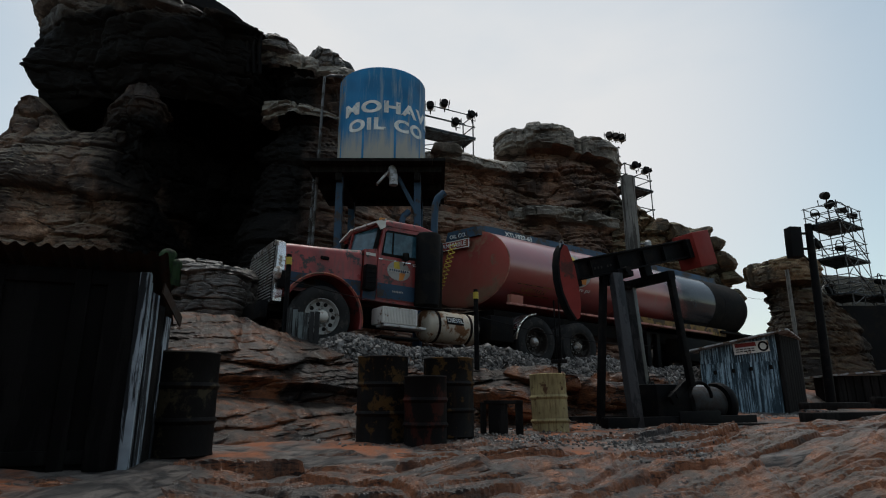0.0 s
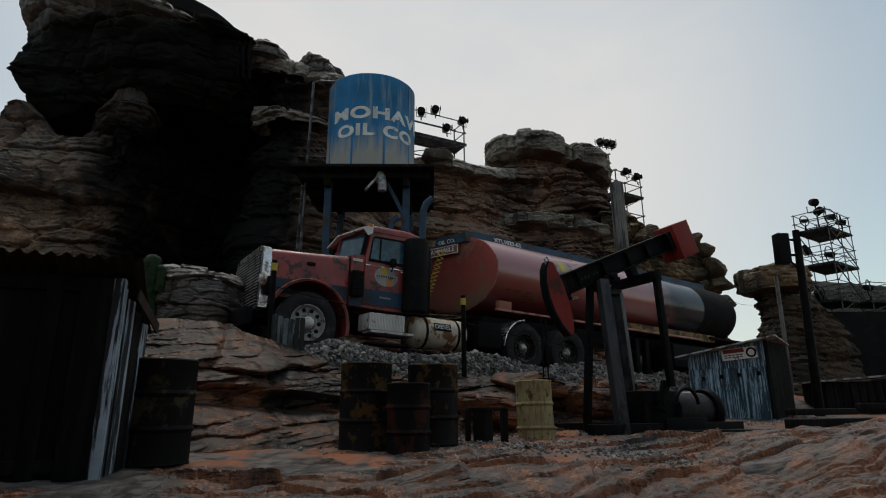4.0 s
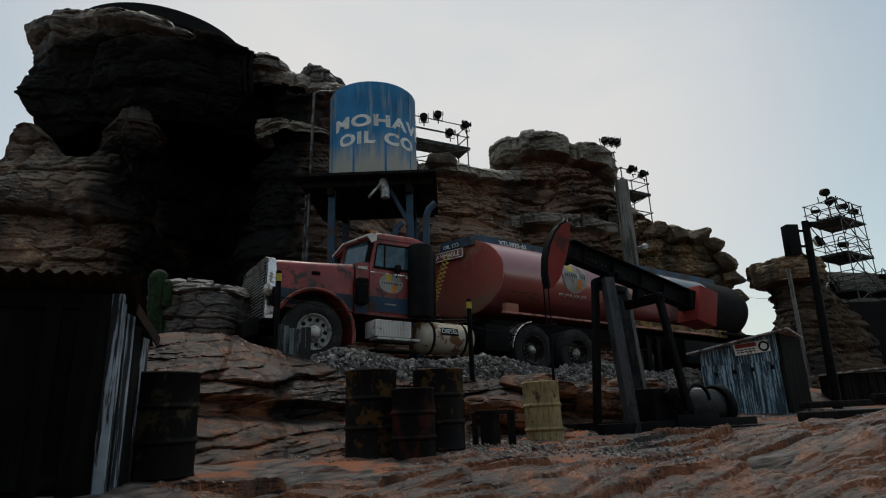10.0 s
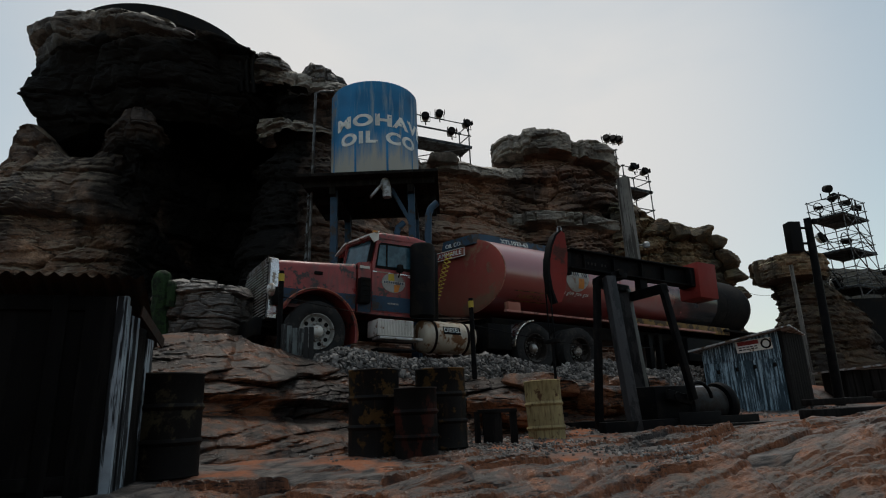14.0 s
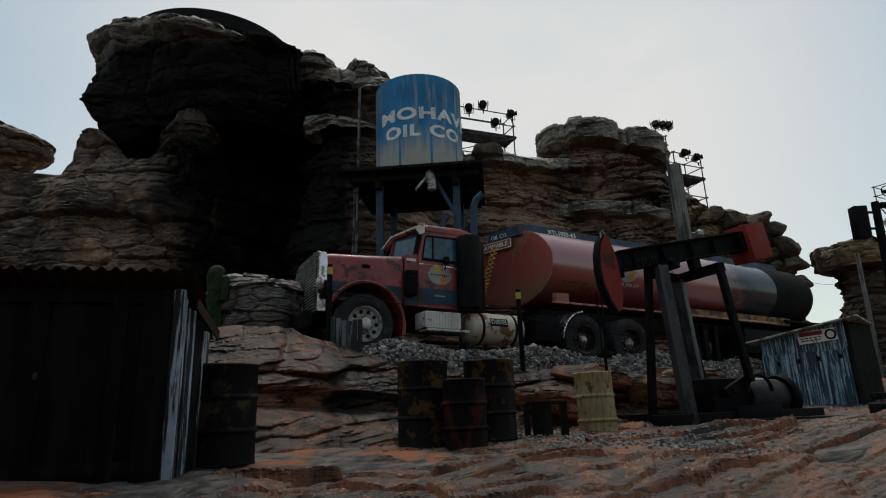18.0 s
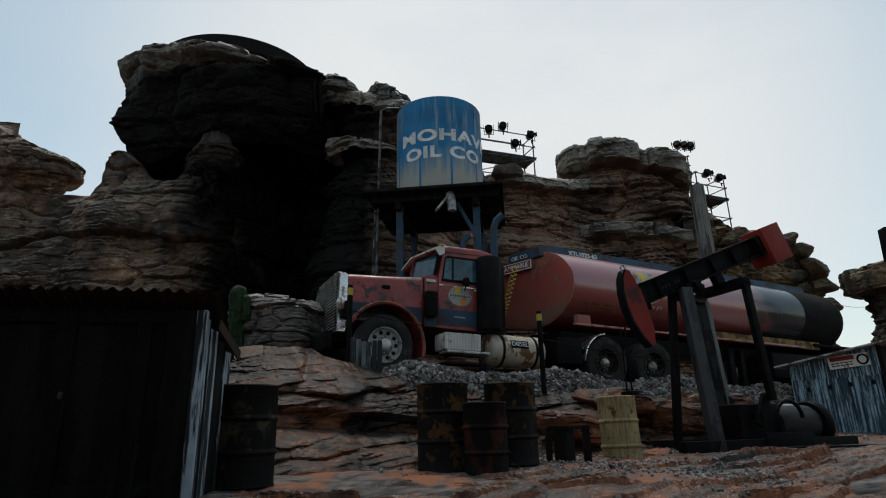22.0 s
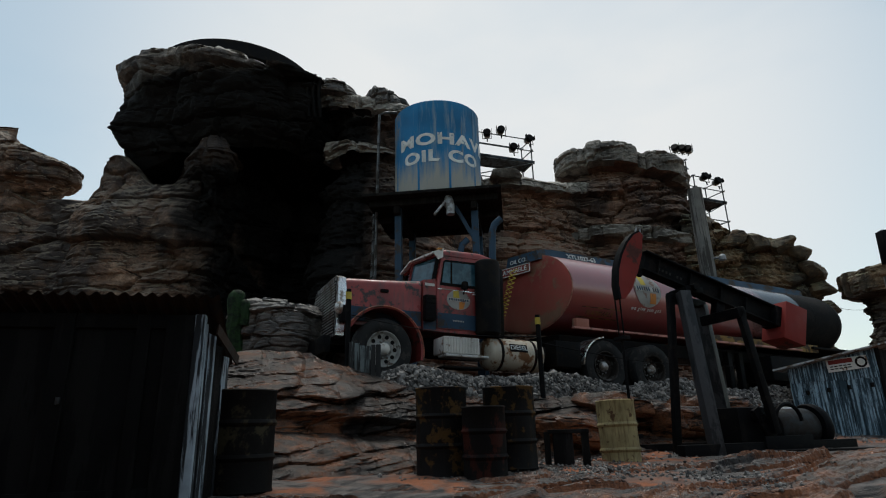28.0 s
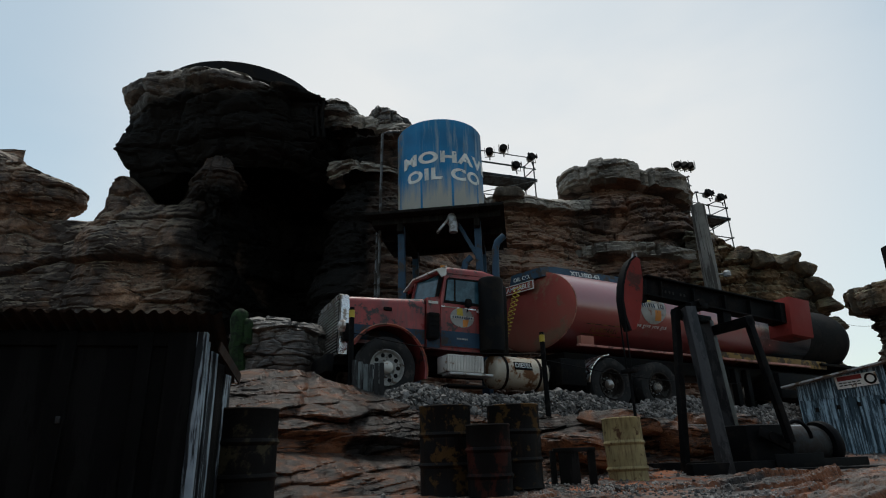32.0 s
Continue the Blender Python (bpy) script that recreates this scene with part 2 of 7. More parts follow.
# brown rock darkened in colour for the shadow below the cap
M["stem"] = rock("shaded_brown_stem_rock", (0.06, 0.03, 0.014), (0.062, 0.037, 0.018), (0.014, 0.011, 0.009), 0.5, 0.9, 0, 0.85, (0.09, 0.07, 0.042))
M["slab"] = rock("grey_ledge_rock", (0.040, 0.034, 0.031), (0.070, 0.046, 0.033), (0.010, 0.0095, 0.0095), 0.62, 2.0, -8, 0.52, (0.068, 0.056, 0.048), 0.8, None, 0.14, None, 0.19, 0.5, 0.48)
M["fore"] = rock("foreground_rock", (0.037, 0.034, 0.033), (0.083, 0.067, 0.058), (0.008, 0.008, 0.009), 0.5, 2.0, 0, 0.5, (0.07, 0.061, 0.055), 0.8, None, 0.22, 16, 0.22, 0.6, 0.44)
m, n, l, b = nodes_of("crushed_grey_stone", 0.7)
g_ = n.new("ShaderNodeNewGeometry")
l.new(mixed(n, l, noise_node(n, l, mapped(n, l, (1, 1, 1)), 22, 4), G(0.0), ramp(n, l, g_.outputs["Random Per Island"], [(0.0, (0.03, 0.029, 0.028)), (0.5, (0.145, 0.137, 0.128)), (1.0, (0.42, 0.395, 0.365))])), b.inputs["Base Color"])
M["gravel"] = m
M["greyrock"] = rock("grey_jointed_rock", (0.10, 0.09, 0.08), (0.14, 0.12, 0.10), (0.02, 0.02, 0.02), 0.42, 1.6, 0, 0.65, (0.22, 0.20, 0.18), 0.8, None, 0.4, None, None, 0.6, 0.43)
M["fore_pale"] = rock("pale_foreground_slab", (0.060, 0.050, 0.043), (0.095, 0.069, 0.052), (0.018, 0.016, 0.016), 0.32, 1.3, 0, 0.55, (0.10, 0.08, 0.066), 0.8, None, 0.22, 16, 0.22, 0.55, 0.38)
M["scaffold"] = paint("dull_scaffold_tube", (0.11, 0.115, 0.12), (0.05, 0.045, 0.04), 0.3, 5, 0.5, 0.4)
M["deck"] = paint("blue_grey_deck", (0.035, 0.045, 0.055), (0.015, 0.015, 0.015), 0.3, 5, 0.6)
# hillside browns darkened to hold the shade of its backlit slope
M["hill"] = rock("shaded_far_hillside", (0.06, 0.034, 0.014), (0.045, 0.03, 0.013), (0.018, 0.016, 0.008), 0.4, 0.5)
M["red"] = paint("faded_red_paint", (0.25, 0.033, 0.03), (0.035, 0.024, 0.022), 0.17, 3.4, 0.38, 0, 0.15, 1.0, 0.45, 0.5, 0.40, (0.10, 0.04, 0.035))
M["redtank"] = paint("tank_red_paint", (0.32, 0.06, 0.045), (0.22, 0.11, 0.07), 0.16, 0.9, 0.6, 0, 0.1, 1.0, 0.35, 0.25, 0.25, (0.24, 0.09, 0.06))
m = M["redtank"]
n, l = m.node_tree.nodes, m.node_tree.links
b = n["Principled BSDF"]
old_ = b.inputs["Base Color"].links[0].from_socket
s_ = n.new("ShaderNodeSeparateXYZ")
l.new(mapped(n, l, (1, 1, 1)), s_.inputs[0])
wv_ = n.new("ShaderNodeMath")
wv_.operation = "MULTIPLY_ADD"
l.new(noise_node(n, l, mapped(n, l, (1, 1, 0.5)), 1.8, 5, 0.6), wv_.inputs[0])
wv_.inputs[1].default_value = 1.2
l.new(s_.outputs["Z"], wv_.inputs[2])
mr_ = n.new("ShaderNodeMapRange")
for k_, v_ in (("From Min", 2.9), ("From Max", 1.9), ("To Min", 0.0), ("To Max", 0.55)):
    mr_.inputs[k_].default_value = v_
l.new(wv_.outputs[0], mr_.inputs["Value"])
l.new(mixed(n, l, mr_.outputs[0], old_, (0.24, 0.15, 0.10)), b.inputs["Base Color"])
M["pumpred"] = paint("pump_red_paint", (0.19, 0.021, 0.016), (0.08, 0.028, 0.022), 0.15, 2.5, 0.6)
M["black"] = paint("black_paint", (0.006, 0.006, 0.0065), (0.014, 0.012, 0.010), 0.25, 2.5, 0.55, 0, 0.15, 1, 0.25, 0.06)
M["pumpblack"] = paint("oily_black_steel", (0.005, 0.005, 0.0055), (0.014, 0.012, 0.011), 0.22, 4, 0.5, 0.0, 0.15, 1, 0.25, 0.05)
# lighter copy of the black steel; grey-blue patches paint the legs' highlight
M["pumpleg"] = paint("highlit_black_steel", (0.012, 0.013, 0.015), (0.045, 0.045, 0.048), 0.35, 5, 0.45, 0.0, 0.15, 0.3, 0.25, 0.25)
M["blue"] = paint("faded_blue_paint", (0.010, 0.145, 0.32), (0.21, 0.19, 0.16), 0.17, 1.6, 0.6, 0, 0.15, 0.25, 0.45, 0.3, 0.38, (0.22, 0.29, 0.33))
M["navy"] = paint("navy_blue_paint", (0.022, 0.05, 0.085), (0.05, 0.04, 0.035), 0.2, 3, 0.5)
M["white"] = paint("off_white_paint", (0.62, 0.60, 0.55), (0.25, 0.16, 0.10), 0.12, 4, 0.55)
M["letter"] = paint("faded_white_letters", (0.60, 0.62, 0.60), (0.16, 0.26, 0.36), 0.12, 9, 0.7, 0, 0.1, 0.5)
M["rim"] = paint("grey_wheel_rim", (0.30, 0.30, 0.28), (0.12, 0.09, 0.07), 0.2, 9, 0.5, 0.4)
M["grimyrim"] = paint("grimy_wheel_rim", (0.09, 0.085, 0.078), (0.03, 0.024, 0.02), 0.4, 6, 0.55, 0.3)
M["guardwood"] = paint("dark_streaked_planks", (0.12, 0.14, 0.14), (0.03, 0.03, 0.03), 0.4, 9, 0.85, 0, 0.5, 0.07)
M["seam"] = paint("dusty_pink_seam", (0.34, 0.15, 0.11), (0.2, 0.09, 0.06), 0.3, 4, 0.6)
M["lip"] = paint("dull_orange_red_lip", (0.30, 0.085, 0.05), (0.12, 0.06, 0.045), 0.25, 6, 0.5)
M["skirt"] = paint("dirty_yellow_strip", (0.20, 0.115, 0.03), (0.06, 0.04, 0.025), 0.3, 4, 0.6)
M["rail"] = paint("scuffed_pink_rail", (0.45, 0.20, 0.16), (0.20, 0.10, 0.08), 0.25, 5, 0.5)
M["char"] = paint("charred_black", (0.008, 0.008, 0.008), (0.018, 0.016, 0.015), 0.3, 2.5, 0.85, 0, 0.3, 1, 0.25, 0.12)
M["engine"] = paint("grimy_engine_grey", (0.03, 0.032, 0.033), (0.03, 0.025, 0.022), 0.35, 6, 0.55, 0.3)
M["chrome"] = paint("dull_chrome", (0.62, 0.62, 0.62), (0.25, 0.20, 0.16), 0.25, 5, 0.25, 0.9)
M["alu"] = paint("weathered_aluminium", (0.50, 0.50, 0.49), (0.28, 0.24, 0.2), 0.25, 5, 0.45, 0.6)
M["galv"] = paint("galvanised_steel", (0.34, 0.35, 0.36), (0.20, 0.19, 0.18), 0.3, 5, 0.5, 0.5)
M["tyre"] = paint("tyre_rubber", (0.018, 0.018, 0.018), (0.05, 0.045, 0.04), 0.2, 6, 0.85)
M["dieseltank"] = paint("rusty_cream_tank", (0.44, 0.39, 0.31), (0.20, 0.09, 0.035), 0.24, 3, 0.5, 0.2, 0.15, 1, 0.25, 0.4, 0.3, (0.36, 0.18, 0.08))
M["drumdark"] = paint("rusted_dark_drum", (0.006, 0.005, 0.0045), (0.075, 0.04, 0.012), 0.20, 4.5, 0.6, 0, 0.3, 1, 0.4, 0.12, 0.28, (0.028, 0.014, 0.006))
M["drumrust"] = paint("rust_red_drum", (0.04, 0.009, 0.005), (0.006, 0.0045, 0.004), 0.46, 3.5, 0.65, 0, 0.3, 0.7, 0.4, 0.10, 0.3, (0.012, 0.005, 0.003))
M["drumolive"] = paint("olive_rust_drum", (0.04, 0.033, 0.018), (0.006, 0.005, 0.0045), 0.46, 2.8, 0.6, 0, 0.3, 1, 0.4, 0.10, 0.3, (0.02, 0.010, 0.005))
M["drumyellow"] = paint("faded_yellow_drum", (0.27, 0.215, 0.10), (0.09, 0.045, 0.02), 0.12, 9, 0.6, 0, 0.15, 1, 0.3, 0.25, 0.42, (0.09, 0.055, 0.025))
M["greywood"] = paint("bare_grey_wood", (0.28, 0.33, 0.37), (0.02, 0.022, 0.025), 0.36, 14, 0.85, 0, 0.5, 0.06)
M["bluewood"] = paint("pale_blue_weathered_boards", (0.27, 0.38, 0.45), (0.045, 0.075, 0.095), 0.36, 20, 0.8, 0, 0.5, 0.05)
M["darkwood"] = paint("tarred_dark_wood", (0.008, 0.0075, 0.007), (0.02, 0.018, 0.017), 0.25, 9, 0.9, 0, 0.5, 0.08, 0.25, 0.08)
# front of the shed: shade of its backlit face put into the colour
M["tarred"] = paint("shaded_black_boards", (0.0034, 0.0033, 0.0032), (0.009, 0.0086, 0.0082), 0.25, 7, 0.8, 0, 0.4, 0.1, 0.25, 0.08)
M["polewood"] = paint("grey_pole_wood", (0.15, 0.145, 0.135), (0.06, 0.055, 0.05), 0.3, 9, 0.85, 0, 0.5, 0.05)
M["tin"] = paint("grey_roofing_tin", (0.33, 0.34, 0.34), (0.13, 0.09, 0.06), 0.3, 4, 0.5, 0.4)
M["darktin"] = paint("dark_rusty_roofing", (0.02, 0.017, 0.015), (0.04, 0.024, 0.016), 0.35, 5, 0.6, 0.3)
M["yellow"] = paint("yellow_paint", (0.46, 0.34, 0.05), (0.2, 0.13, 0.05), 0.15, 6, 0.5)
M["orange"] = paint("orange_paint", (0.46, 0.17, 0.035), (0.3, 0.12, 0.05), 0.15, 6, 0.5)
M["bandpale"] = paint("grimy_pale_band", (0.36, 0.34, 0.31), (0.2, 0.12, 0.09), 0.2, 8, 0.5)
M["bluedisc"] = paint("grey_emblem_paint", (0.27, 0.26, 0.24), (0.2, 0.12, 0.09), 0.2, 6, 0.5)
M["cactus"] = paint("cactus_green", (0.009, 0.028, 0.005), (0.005, 0.012, 0.004), 0.3, 8, 0.7)
M["amber"] = paint("amber_lens", (0.40, 0.17, 0.04), (0.2, 0.1, 0.05), 0.1, 9, 0.3)
# tank paint with a chalky wash creeping up from its foot
M["tankblue"] = M["blue"].copy()
m = M["tankblue"]
n, l = m.node_tree.nodes, m.node_tree.links
b = n["Principled BSDF"]
old_ = b.inputs["Base Color"].links[0].from_socket
s_ = n.new("ShaderNodeSeparateXYZ")
l.new(mapped(n, l, (1, 1, 1)), s_.inputs[0])
wv_ = n.new("ShaderNodeMath")
wv_.operation = "MULTIPLY_ADD"
l.new(noise_node(n, l, mapped(n, l, (1, 1, 0.12)), 7.0, 6, 0.7), wv_.inputs[0])
wv_.inputs[1].default_value = -1.5
l.new(s_.outputs["Z"], wv_.inputs[2])
mr_ = n.new("ShaderNodeMapRange")
for k_, v_ in (("From Min", 5.62 - 0.75), ("From Max", 4.95 - 0.75), ("To Min", 0.0), ("To Max", 0.85)):
    mr_.inputs[k_].default_value = v_
l.new(wv_.outputs[0], mr_.inputs["Value"])
l.new(mixed(n, l, mr_.outputs[0], old_, (0.36, 0.33, 0.27)), b.inputs["Base Color"])
m, n, l, b = nodes_of("dusty_glass", 0.12)
l.new(mixed(n, l, ramp(n, l, noise_node(n, l, mapped(n, l, (1, 1, 1)), 5.0, 5), [(0.4, G(0)), (0.7, G(1))]), (0.016, 0.05, 0.07), (0.05, 0.12, 0.155)), b.inputs["Base Color"])
b.inputs["Specular IOR Level"].default_value = 0.4
M["glass"] = m
# trailer barrel: red up to a ragged burn line, black beyond it
m, n, l, b = nodes_of("half_burnt_tank_paint", 0.27)
c_ = n.new("ShaderNodeTexCoord")
s_ = n.new("ShaderNodeSeparateXYZ")
l.new(c_.outputs["Object"], s_.inputs[0])
wob = n.new("ShaderNodeMath")
wob.operation = "MULTIPLY_ADD"
l.new(noise_node(n, l, mapped(n, l, (1, 1, 1)), 1.6, 5), wob.inputs[0])
wob.inputs[1].default_value = 2.2
l.new(s_.outputs["X"], wob.inputs[2])
div = n.new("ShaderNodeMath")
div.operation = "DIVIDE"
l.new(wob.outputs[0], div.inputs[0])
div.inputs[1].default_value = 20.0
burnt = ramp(n, l, div.outputs[0], [(0.505, G(0)), (0.555, G(1))])
patchy = noise_node(n, l, mapped(n, l, (1, 1, 1)), 0.9, 5)
redc = mixed(n, l, patchy, (0.17, 0.018, 0.018), (0.26, 0.035, 0.033))
drips = noise_node(n, l, mapped(n, l, (2.2, 2.2, 0.25)), 1.6, 7, 0.7)
redc = mixed(n, l, ramp(n, l, drips, [(0.56, G(0)), (0.72, G(0.6))]), redc, (0.17, 0.07, 0.05))
scorch = mixed(n, l, ramp(n, l, patchy, [(0.42, G(0)), (0.68, G(1))]), (0.024, 0.031, 0.038), (0.009, 0.009, 0.010))
l.new(mixed(n, l, burnt, redc, scorch), b.inputs["Base Color"])
l.new(mixed(n, l, burnt, G(0.25), G(0.08)), b.inputs["Metallic"])
l.new(mixed(n, l, burnt, G(0.7), G(0.5)), b.inputs["Specular IOR Level"])
l.new(mixed(n, l, burnt, ramp(n, l, patchy, [(0.3, G(0.28)), (0.75, G(0.42))]), G(0.20)), b.inputs["Roughness"])
bumped(n, l, b, noise_node(n, l, mapped(n, l, (1, 1, 1)), 14, 3), 0.06, 0.01)
l.new(mixed(n, l, burnt, G(0.9), G(0.05)), b.inputs["Coat Weight"])
b.inputs["Coat Roughness"].default_value, b.inputs["Coat IOR"].default_value = 0.26, 1.8
M["barrel"] = m
# bare earth: orange wet sand with grey rock showing through
m, n, l, b = nodes_of("sandy_ground", 0.8)
b.inputs["Specular IOR Level"].default_value = 0.16
g_, s_ = n.new("ShaderNodeNewGeometry"), n.new("ShaderNodeSeparateXYZ")
l.new(g_.outputs["Normal"], s_.inputs[0])
beds = noise_node(n, l, mapped(n, l, (1.2, 1.2, 9), (0, -12, 0)), 2.2, 7, 0.65, 0.7)
thin = noise_node(n, l, mapped(n, l, (1.6, 1.6, 30), (0, -12, 0)), 2.0, 5, 0.65, 0.8)
big = noise_node(n, l, mapped(n, l, (1, 1, 1)), 0.8, 6, 0.6, 0.6)
grit = noise_node(n, l, mapped(n, l, (1, 1, 1)), 30, 4, 0.7)
stone = mixed(n, l, ramp(n, l, beds, [(0.42, G(0)), (0.56, G(1))]), (0.028, 0.027, 0.027), (0.12, 0.105, 0.095))
stone = mixed(n, l, ramp(n, l, big, [(0.50, G(0)), (0.60, G(0.7))]), stone, (0.15, 0.07, 0.038))
sand = mixed(n, l, grit, (0.20, 0.062, 0.026), (0.26, 0.095, 0.042))
sand = mixed(n, l, ramp(n, l, noise_node(n, l, mapped(n, l, (1, 1, 1)), 70, 3, 0.7), [(0.55, G(0)), (0.66, G(0.7))]), sand, (0.10, 0.085, 0.075))
lev = mixed(n, l, 1.0, ramp(n, l, s_.outputs["Z"], [(0.94, G(0)), (0.985, G(1))]), ramp(n, l, big, [(0.47, G(0)), (0.57, G(1))]), "MULTIPLY")
col = mixed(n, l, lev, stone, sand)
col = mixed(n, l, ramp(n, l, thin, [(0.34, G(0.7)), (0.44, G(0))]), col, (0.03, 0.027, 0.026))
l.new(col, b.inputs["Base Color"])
l.new(ramp(n, l, big, [(0.35, G(0.35)), (0.65, G(0.8))]), b.inputs["Roughness"])
f1 = bumped(n, l, b, thin, 0.5, 0.03)
f2 = bumped(n, l, b, beds, 0.6, 0.05, f1)
bumped(n, l, b, grit, 0.5, 0.012, f2)
M["ground"] = m


# ---- mesh helpers ----
def mesh_of(bm, name, mats, angle=38):
    me = bpy.data.meshes.new(name)
    bm.to_mesh(me)
    bm.free()
    for k in mats if isinstance(mats, (list, tuple)) else [mats]:
        me.materials.append(M[k])
    me.shade_smooth()
    me.set_sharp_from_angle(angle=radians(angle))
    return me


def part(name, bm, mats, parent, label="", m=None, angle=38):
    ob = new(name, mesh_of(bm, name, mats, angle))
    ob.parent = parent
    if m is not None:
        ob.matrix_basis = m
    if label:
        ob["label"] = label
    return ob


def same(name, like, parent, m):
    """Another part on the same mesh."""
    ob = new(name, like.data)
    ob.parent = parent
    ob.matrix_basis = m
    return ob


def thing(name, m, label, category, group="", kind=""):
    ob = new(name)
    ob.matrix_basis = m
    return tagged(ob, label, category, group, kind)


def solo(name, bm, mats, label, category, group="", kind="", m=None, angle=38):
    ob = new(name, mesh_of(bm, name, mats, angle))
    if m is not None:
        ob.matrix_basis = m
    return tagged(ob, label, category, group, kind)


def box(bm, c, s, bev=0.0, rot=None):
    r = bmesh.ops.create_cube(bm, size=1.0)
    vs = r["verts"]
    t = Matrix.Translation(c) @ (rot.to_4x4() if rot is not None else Matrix()) @ Matrix.Diagonal((*s, 1))
    bmesh.ops.transform(bm, matrix=t, verts=vs)
    if bev:
        es = list({e for v in vs for e in v.link_edges})
        bmesh.ops.bevel(bm, geom=es, offset=bev, segments=2, affect="EDGES", profile=0.6)
    return bm


def B():
    return bmesh.new()


def rod(bm, a, b, r, r2=None, n=10):
    a, b = Vector(a), Vector(b)
    d = b - a
    q = d.to_track_quat("Z", "Y").to_matrix().to_4x4()
    bmesh.ops.create_cone(bm, cap_ends=True, segments=n, radius1=r, radius2=r if r2 is None else r2, depth=d.length, matrix=Matrix.Translation((a + b) / 2) @ q)
    return bm


def beam(bm, a, b, w, h, bev=0.0):
    """Square bar from a to b."""
    a, b = Vector(a), Vector(b)
    d = b - a
    q = d.to_track_quat("X", "Z").to_matrix()
    return box(bm, (a + b) / 2, (d.length, w, h), bev, q)


def run(bm, pts, r, n=8):
    """One continuous tube along pts."""
    ps = [Vector(p) for p in pts]
    rings = []
    side = None
    for i, p in enumerate(ps):
        d = (ps[min(i + 1, len(ps) - 1)] - ps[max(i - 1, 0)]).normalized()
        if side is None:
            side = d.orthogonal().normalized()
        side = (side - d * side.dot(d)).normalized()
        up = d.cross(side)
        rings.append([bm.verts.new(p + side * r * math.cos(2 * math.pi * j / n) + up * r * math.sin(2 * math.pi * j / n)) for j in range(n)])
    for a, c in zip(rings, rings[1:]):
        for j in range(n):
            bm.faces.new((a[j], a[(j + 1) % n], c[(j + 1) % n], c[j]))
    bm.faces.new(rings[0][::-1])
    bm.faces.new(rings[-1])
    return bm


def lathe(bm, prof, n=32, m=None, closed=False):
    """Turn (radius, z) about z."""
    m = m or Matrix()
    rings = []
    for r, z in prof:
        rings.append([bm.verts.new(m @ Vector((r * math.cos(2 * math.pi * i / n), r * math.sin(2 * math.pi * i / n), z))) for i in range(n)])
    for p, q in zip(rings, rings[1:]):
        for i in range(n):
            bm.faces.new((p[i], p[(i + 1) % n], q[(i + 1) % n], q[i]))
    if not closed:
        bm.faces.new(rings[0][::-1])
        bm.faces.new(rings[-1])
    return bm


def prism(bm, poly, y0, y1):
    """Extrude an outline in x, z from y0 to y1."""
    a = [bm.verts.new((x, y0, z)) for x, z in poly]
    c = [bm.verts.new((x, y1, z)) for x, z in poly]
    k = len(poly)
    bm.faces.new(a)
    bm.faces.new(c[::-1])
    for i in range(k):
        bm.faces.new((a[(i + 1) % k], a[i], c[i], c[(i + 1) % k]))
    bmesh.ops.recalc_face_normals(bm, faces=bm.faces)
    return bm


def grid_mesh(bm, P, flip=False, tags=None):
    """Faces over an array of points, rows by columns."""
    h, w = P.shape[:2]
    vs = [[bm.verts.new(p) for p in row] for row in P]
    for j in range(h - 1):
        for i in range(w - 1):
            q = (vs[j][i], vs[j][i + 1], vs[j + 1][i + 1], vs[j + 1][i])
            f = bm.faces.new(q[::-1] if flip else q)
            if tags is not None:
                f.material_index = int(tags[j, i])
    return bm


def sheet(name, P, mats, tags=None, angle=14):
    """One mesh over an array of points, rows by columns."""
    h, w = P.shape[:2]
    i = np.arange(h * w).reshape(h, w)
    q = np.stack([i[:-1, :-1], i[:-1, 1:], i[1:, 1:], i[1:, :-1]], -1).reshape(-1, 4)
    me = bpy.data.meshes.new(name)
    me.vertices.add(h * w)
    me.vertices.foreach_set("co", P.reshape(-1).astype(np.float32))
    me.loops.add(q.size)
    me.loops.foreach_set("vertex_index", q.reshape(-1).astype(np.int32))
    me.polygons.add(len(q))
    me.polygons.foreach_set("loop_start", (np.arange(len(q)) * 4).astype(np.int32))
    for k in mats:
        me.materials.append(M[k])
    if tags is not None:
        me.polygons.foreach_set("material_index", tags[:h - 1, :w - 1].reshape(-1).astype(np.int32))
    me.update(calc_edges=True)
    me.validate()
    me.shade_smooth()
    me.set_sharp_from_angle(angle=radians(angle))
    return me


def words(text, size, extrude=0.004, space=1.0, bold=0.0):
    cu = bpy.data.curves.new("writing", "FONT")
    cu.body, cu.size, cu.extrude, cu.space_character = text, size, extrude, space
    cu.offset = bold
    cu.align_x, cu.align_y = "CENTER", "CENTER"
    ob = bpy.data.objects.new("writing", cu)
    scene.collection.objects.link(ob)
    bpy.context.view_layer.update()
    me = bpy.data.meshes.new_from_object(ob.evaluated_get(bpy.context.evaluated_depsgraph_get()))
    bpy.data.objects.remove(ob)
    bpy.data.curves.remove(cu)
    bm = B()
    bm.from_mesh(me)
    bpy.data.meshes.remove(me)
    return bm


# ---- lattice noise for stone ----
def lattice(ix, iy, iz, seed):
    k = (ix.astype(np.int64) * 73856093) ^ (iy.astype(np.int64) * 19349663) ^ (iz.astype(np.int64) * 83492791) ^ (seed * 2654435761)
    k = (k ^ (k >> 13)) * 1274126177 & 0x7FFFFFFF
    k = (k ^ (k >> 16)) * 668265263 & 0x7FFFFFFF
    return ((k >> 7) & 0xFFFF) / 65535.0


